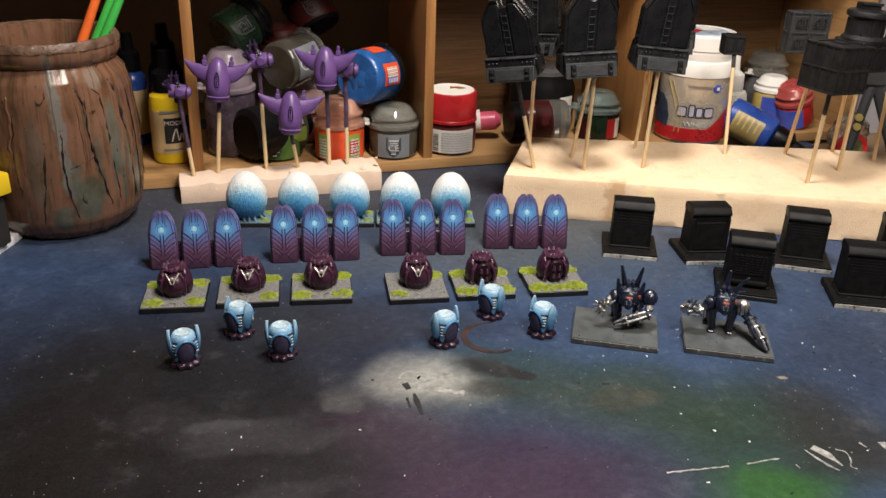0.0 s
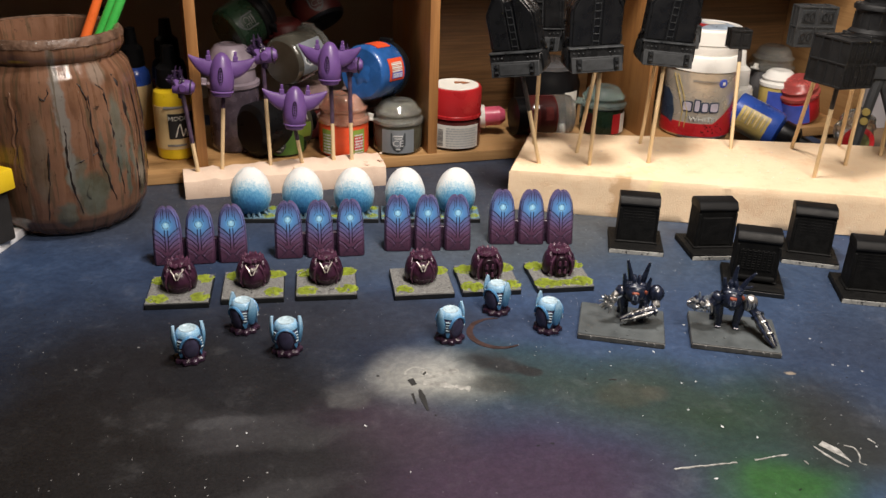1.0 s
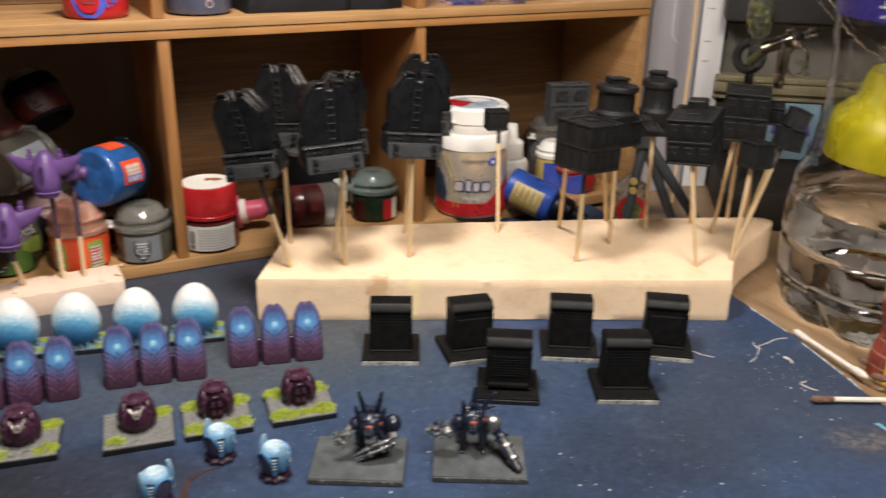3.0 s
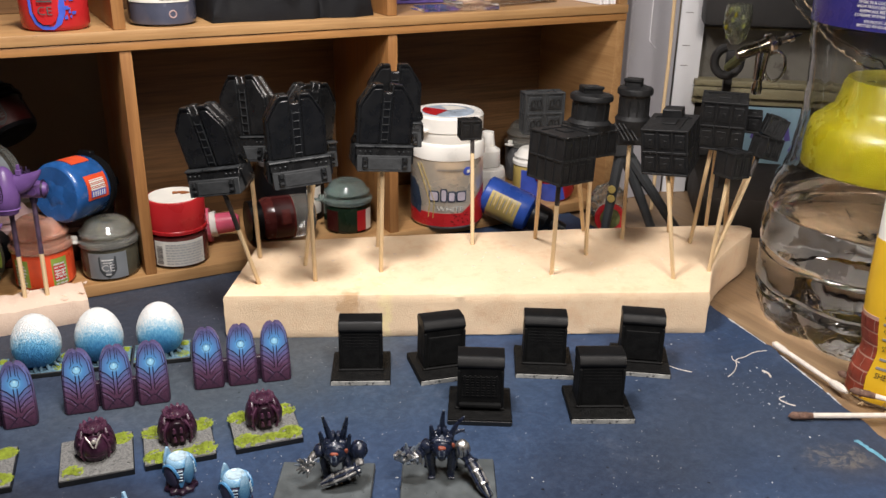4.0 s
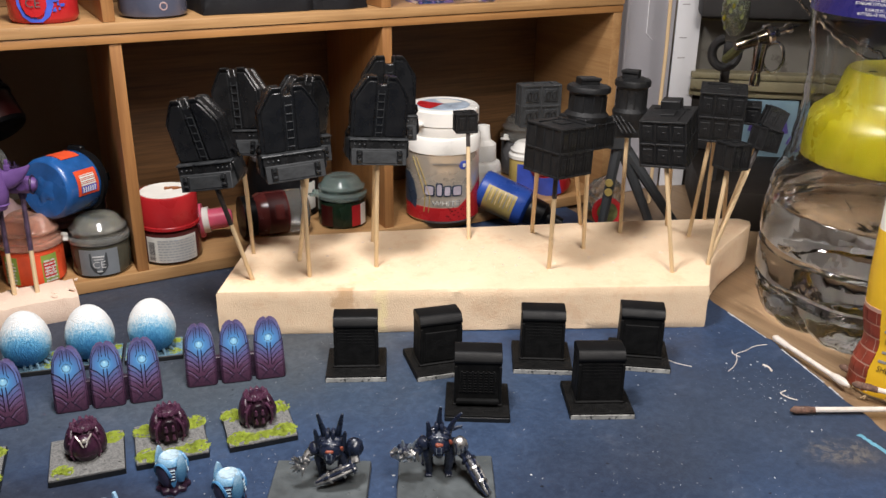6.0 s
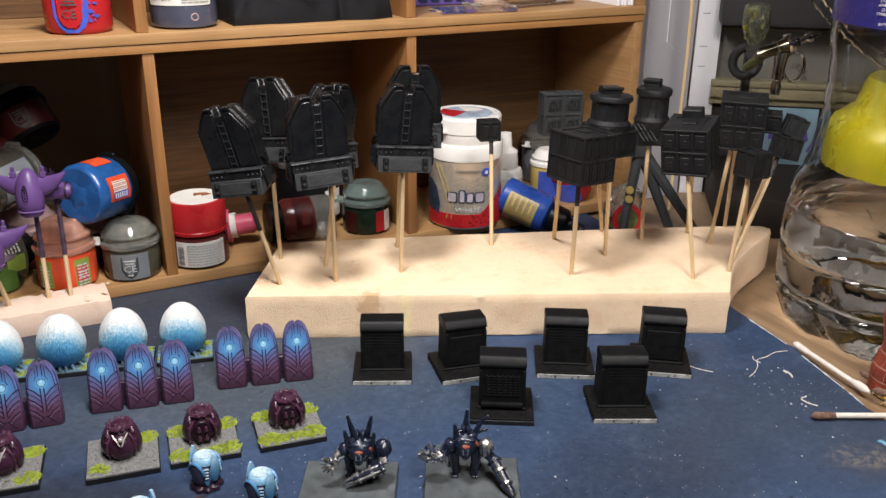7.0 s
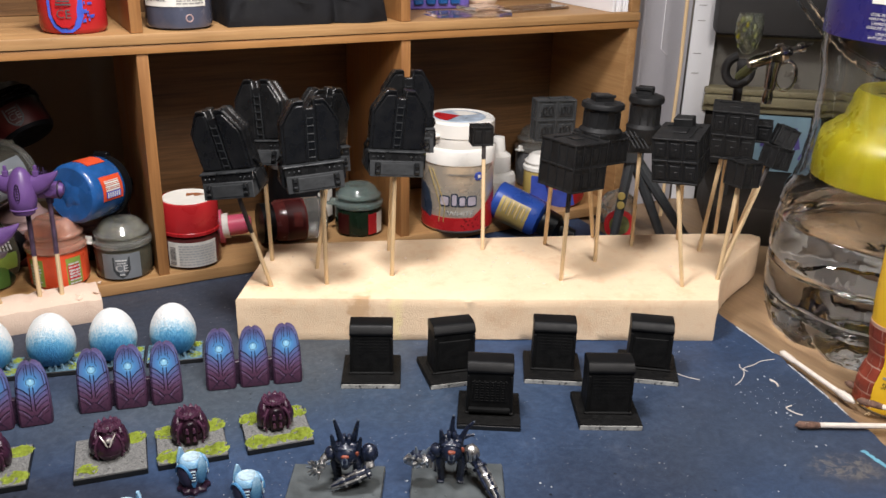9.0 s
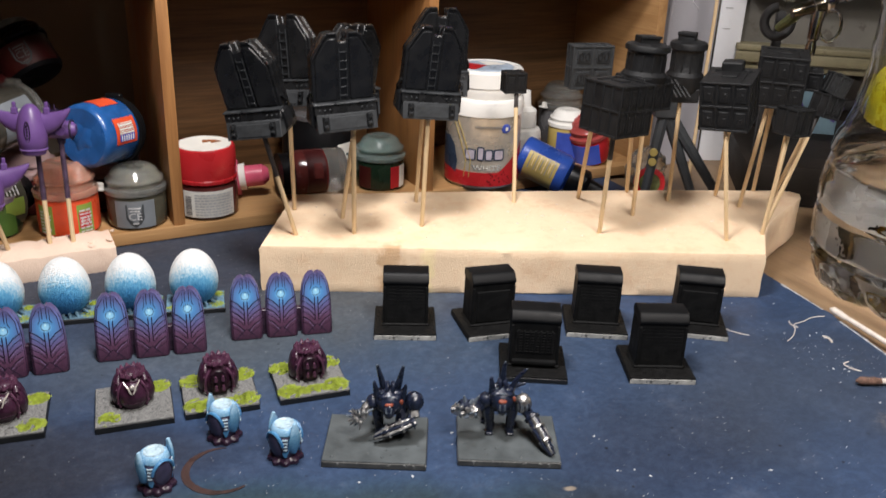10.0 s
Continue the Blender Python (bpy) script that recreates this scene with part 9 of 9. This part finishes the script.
for z in (0.2150, 0.1620, 0.1500, 0.1240, 0.1080):
    part("print", box(0.0060, 0.0004, 0.0006), M_INK_GREY, fo, "", pose(0.0575, 0.0063, z, 0, 0, -24))
sk = solo("skewer", tube([(0.5610, 0.5480, -0.0030), (0.5620, 0.5470, 0.1200), (0.5600, 0.5470, 0.2300)], 0.0014, 8), M_STICK, "long wooden skewer standing before the folder", "skewer", Matrix.Identity(4))

M_TRAY = paint("near_black_tray", (0.017, 0.013, 0.010), 0.65, vary=0.4, scale=25, spec=0.25)
cab = thing("spray_booth", "dull grey-brown enamel booth with an olive ledge and stains", "cabinet", pose(0.6500, 0.5350, -0.0030, 0, 0, -38), "")
BW, BX = 0.3400, 0.1190
part("back_plate", box(BW, 0.0040, 0.1900, 0.0010), M_GREY_METAL, cab, "", Matrix.Translation((BX, 0.0200, 0.0)))
part("ledge", box(BW, 0.0160, 0.0050, 0.0012), M_LEDGE, cab, "olive grey ledge", Matrix.Translation((BX, 0.0100, 0.0930)))
part("ledge_lip", box(BW, 0.0030, 0.0080, 0.0008), M_LEDGE, cab, "", Matrix.Translation((BX, 0.0020, 0.0845)))
part("ledge_skirt", box(BW, 0.0030, 0.0060, 0.0008), M_LEDGE, cab, "", Matrix.Translation((BX, 0.0060, 0.0785)))
part("upper_rail", box(BW, 0.0030, 0.0016, 0.0005), M_LEDGE, cab, "", Matrix.Translation((BX, 0.0170, 0.1370)))
part("lower_panel", box(BW, 0.0040, 0.0780, 0.0010), M_TRAY, cab, "", Matrix.Translation((BX, 0.0120, 0.0)))
for z in (0.0150, 0.0330, 0.0500):
    part("lower_slot", box(BW - 0.01, 0.0030, 0.0080, 0.0010), M_DARK, cab, "", Matrix.Translation((BX, 0.0095, z)))
# Near-black base reaches forward to darken the bright desk behind the foam.
part("base_tray", box(0.1060, 0.1080, 0.0300, 0.0030), M_TRAY, cab, "black-brown base, pulled forward to darken the desk there", Matrix.Translation((0.0070, -0.0440, 0.0)))
part("upper_box", box(BW, 0.0500, 0.0800, 0.0040), M_DARK, cab, "dark cloth-covered top", Matrix.Translation((BX, 0.0100, 0.1430)))
M_BACKDROP = paint("grey_backdrop_plastic", (0.42, 0.415, 0.40), 0.35, vary=0.3, scale=30, bump=0.1)
# Box added behind the bottle: pale foot lightens the water, black top darkens.
sb = thing("backdrop_box", "box added behind the bottle to set its tones", "box", pose(0.7150, 0.3450, -0.0030, 0, 0, 33.5), "")
part("tub", box(0.1200, 0.1800, 0.0860, 0.0060), M_BACKDROP, sb, "pale grey lower part, added to lighten the water")
part("cover", box(0.1200, 0.1800, 0.1390, 0.0060), M_DARK, sb, "tall black upper part, added as a dark backdrop", Matrix.Translation((0, 0, 0.0860)))
for z in (0.0180, 0.0420, 0.0640):
    part("backdrop_rib", box(0.1240, 0.1840, 0.0050, 0.0020), M_BACKDROP, sb, "", Matrix.Translation((0, 0, z)))
part("lid", box(0.1260, 0.1860, 0.0160, 0.0050), M_DARK, sb, "black lid", Matrix.Translation((0, 0, 0.2230)))
po = thing("card_poster", "pale blue card with violet printed shapes", "poster", pose(0.6655, 0.5305, 0.0180, 0, 0, -38), "")
part("card", box(0.0420, 0.0014, 0.0560, 0.0003, 1), M_SKY_POSTER, po)
for x, z, w, h, t in ((-0.0140, 0.0300, 0.0040, 0.0180, 12), (-0.0080, 0.0300, 0.0040, 0.0190, -28), (0.0040, 0.0280, 0.0050, 0.0160, 20), (0.0140, 0.0290, 0.0045, 0.0180, -15), (0.0170, 0.0200, 0.0040, 0.0140, 25)):
    part("printed_shape", box(w, 0.0006, h, 0.0002, 1), M_VIOLET_INK, po, "", pose(x, -0.0011, z, 0, t))


def airbrush():
    ob = thing("airbrush", "chrome airbrush with a glass cup hanging in its holder", "airbrush", Matrix.Identity(4), "")
    tip, head, tail = Vector((0.5819, 0.4455, 0.1488)), Vector((0.5600, 0.4535, 0.1415)), Vector((0.5470, 0.4586, 0.1372))
    m, L = along(tail, head)
    part("body", tube([(0, 0, -0.006), (0, 0, 0.0), (0, 0, L * 0.55), (0, 0, L)], [0.0030, 0.0042, 0.0042, 0.0055], 18), M_GUNMETAL, ob, "dark glossy body", m)
    part("body_collar", lathe([(0.0045, L * 0.50), (0.0050, L * 0.51), (0.0050, L * 0.58), (0.0045, L * 0.59)], 22), M_CHROME, ob, "", m)
    m2, L2 = along(head, tip)
    part("head", lathe([(0.0, 0.0), (0.0062, 0.0), (0.0072, 0.0010), (0.0072, 0.0040), (0.0046, 0.0058), (0.0034, 0.0090), (0.0026, 0.0095), (0.0024, 0.0135), (0.0036, 0.0150), (0.0036, 0.0180), (0.0016, 0.0200), (0.0007, L2), (0.0, L2)], 26), M_CHROME, ob, "", m2)
    part("stem", lathe([(0.0, 0.0), (0.0034, 0.0), (0.0036, 0.0050), (0.0028, 0.0075), (0.0028, 0.0090), (0.0038, 0.0100), (0.0040, 0.0200), (0.0048, 0.0280), (0.0, 0.0285)], 24), M_CHROME, ob, "chrome air stem", pose(0.5556, 0.4530, 0.1095, 0, 3))
    bowl = [(0.0030, -0.0010), (0.0058, 0.0030), (0.0082, 0.0090), (0.0088, 0.0150), (0.0086, 0.0210), (0.0078, 0.0250)]
    cup = part("cup", lathe(bowl + [(r - 0.0006, z) for r, z in bowl[::-1]], 36), M_CLOUDY_CUP, ob, "stained clear cup", Matrix.Translation((0.5440, 0.4660, 0.1425)))
    rn = random.Random(9)
    for k in range(20):
        a, z = rn.uniform(0, 6.28), rn.uniform(0.003, 0.023)
        r = 0.0078 if z > 0.009 else 0.0056
        part("paint_blotch", rough_up(ball(0.0014, 0.0014, 0.0020, 8, 6), 0.0008, 600, k), M_LEMON if k % 5 == 0 else M_OLIVE_BLOT, cup, "", Matrix.Translation((r * math.cos(a), r * math.sin(a), z)))
    part("trigger_ring", tube([(0.0066 * math.cos(t), 0, 0.0098 * math.sin(t)) for t in (2 * math.pi * i / 28 for i in range(29))], 0.0011, 8), M_CHROME, ob, "", pose(0.5655, 0.4490, 0.1280, 0, 0, -38))
    part("hose_loop", tube([(0.0088 * math.cos(t), 0, 0.0098 * math.sin(t)) for t in (math.pi * (0.55 + 1.5 * i / 30) for i in range(31))], 0.0032, 10), M_DARK, ob, "dark rubber hose", pose(0.5660, 0.4920, 0.1244, 0, 0, -38))
    part("hose_end", tube([(0.5590, 0.4840, 0.1220), (0.5530, 0.4700, 0.1300), (0.5475, 0.4590, 0.1368)], [0.0030, 0.0034, 0.0036], 10), M_OLIVE_BLOT, ob, "stained tail fitting")
    part("holder_post", box(0.0060, 0.0060, 0.1330, 0.0008), M_DARK, ob, "", pose(0.5790, 0.5020, -0.0030, 0, 0, -38))


M_GUNMETAL = paint("polished_gunmetal", (0.22, 0.19, 0.15), 0.15, metal=1.0, vary=0.4, scale=60)
M_CLOUDY_CUP = paint("stained_cup", (0.70, 0.72, 0.62), 0.08, vary=0.3, scale=120, transmit=0.97)
M_OLIVE_BLOT = paint("olive_blot", (0.10, 0.11, 0.035), 0.4, vary=0.5, scale=200)
airbrush()
for k, (dx, dz) in enumerate(((0.0, 0.0), (0.0035, 0.0050), (0.0070, 0.0020))):
    pts = curve([(0.5560 + dx, 0.4660, 0.2000 + dz), (0.5678 + dx, 0.4468, 0.1732 + dz), (0.5765 + dx, 0.4354, 0.1580 + dz), (0.5859 + dx, 0.4253, 0.1461 + dz * 0.5), (0.6014 + 2 * dx, 0.4111, 0.1327 + dz), (0.6300, 0.4050, 0.1250)], 8)
    solo("wire", tube([(x, y, z + 0.0006 * math.sin(2.2 * i + 2 * k)) for i, (x, y, z) in enumerate(pts)], 0.0011, 6), M_CHROME, "twisted silver wire hanging past the bottle", "wire", Matrix.Identity(4), "hanging wires")

tp = thing("small_tripod", "small black folding tripod with brass screws behind the foam", "tripod", pose(0.5000, 0.5120, -0.0030, 0, 0, -25), "")
part("hub", box(0.0160, 0.0120, 0.0160, 0.0020), M_DARK_LABEL, tp, "", Matrix.Translation((-0.0050, 0, 0.0620)))
for k, (fx, fy) in enumerate(((-0.0140, -0.0060), (0.0260, 0.0060), (0.0440, -0.0040))):
    part("leg", tube([(-0.0050 + 0.002 * k, 0, 0.0640), (fx, fy, 0.0015)], [0.0042, 0.0032], 8), M_DARK_LABEL, tp)
for z in (0.0380, 0.0310):
    part("screw", lathe([(0.0, 0.0), (0.0028, 0.0), (0.0028, 0.0020), (0.0012, 0.0024), (0.0, 0.0020)], 14), M_GOLD_LABEL, tp, "brass screw", pose(-0.0110, -0.0060, z, 90))
rt = thing("round_tin", "round red tin lid with a printed picture leaning behind the foam", "tin", pose(0.4960, 0.5210, -0.0030, 0, 0, -30) @ Matrix.Scale(0.82, 4), "")
part("disc", lathe([(0.0, 0.0), (0.0130, 0.0), (0.0138, 0.0010), (0.0138, 0.0035), (0.0, 0.0040)], 36), M_RED_PLASTIC, rt, "", pose(0, 0, 0.0136, 75))
part("printed_centre", lathe([(0.0, 0.0), (0.0090, 0.0), (0.0092, 0.0004), (0.0, 0.0006)], 30), M_OLIVE_BLOT, rt, "", pose(0, -0.0042, 0.0146, 75))
bg2 = thing("plastic_bag", "crumpled translucent bag beside the tin", "bag", pose(0.5080, 0.5400, 0.0), "")
part("bag", rough_up(rough_up(ball(0.0160, 0.0120, 0.0140, 24, 16), 0.004, 120), 0.002, 300), M_CLOUDY, bg2, "", Matrix.Translation((0, 0, 0.0130)))
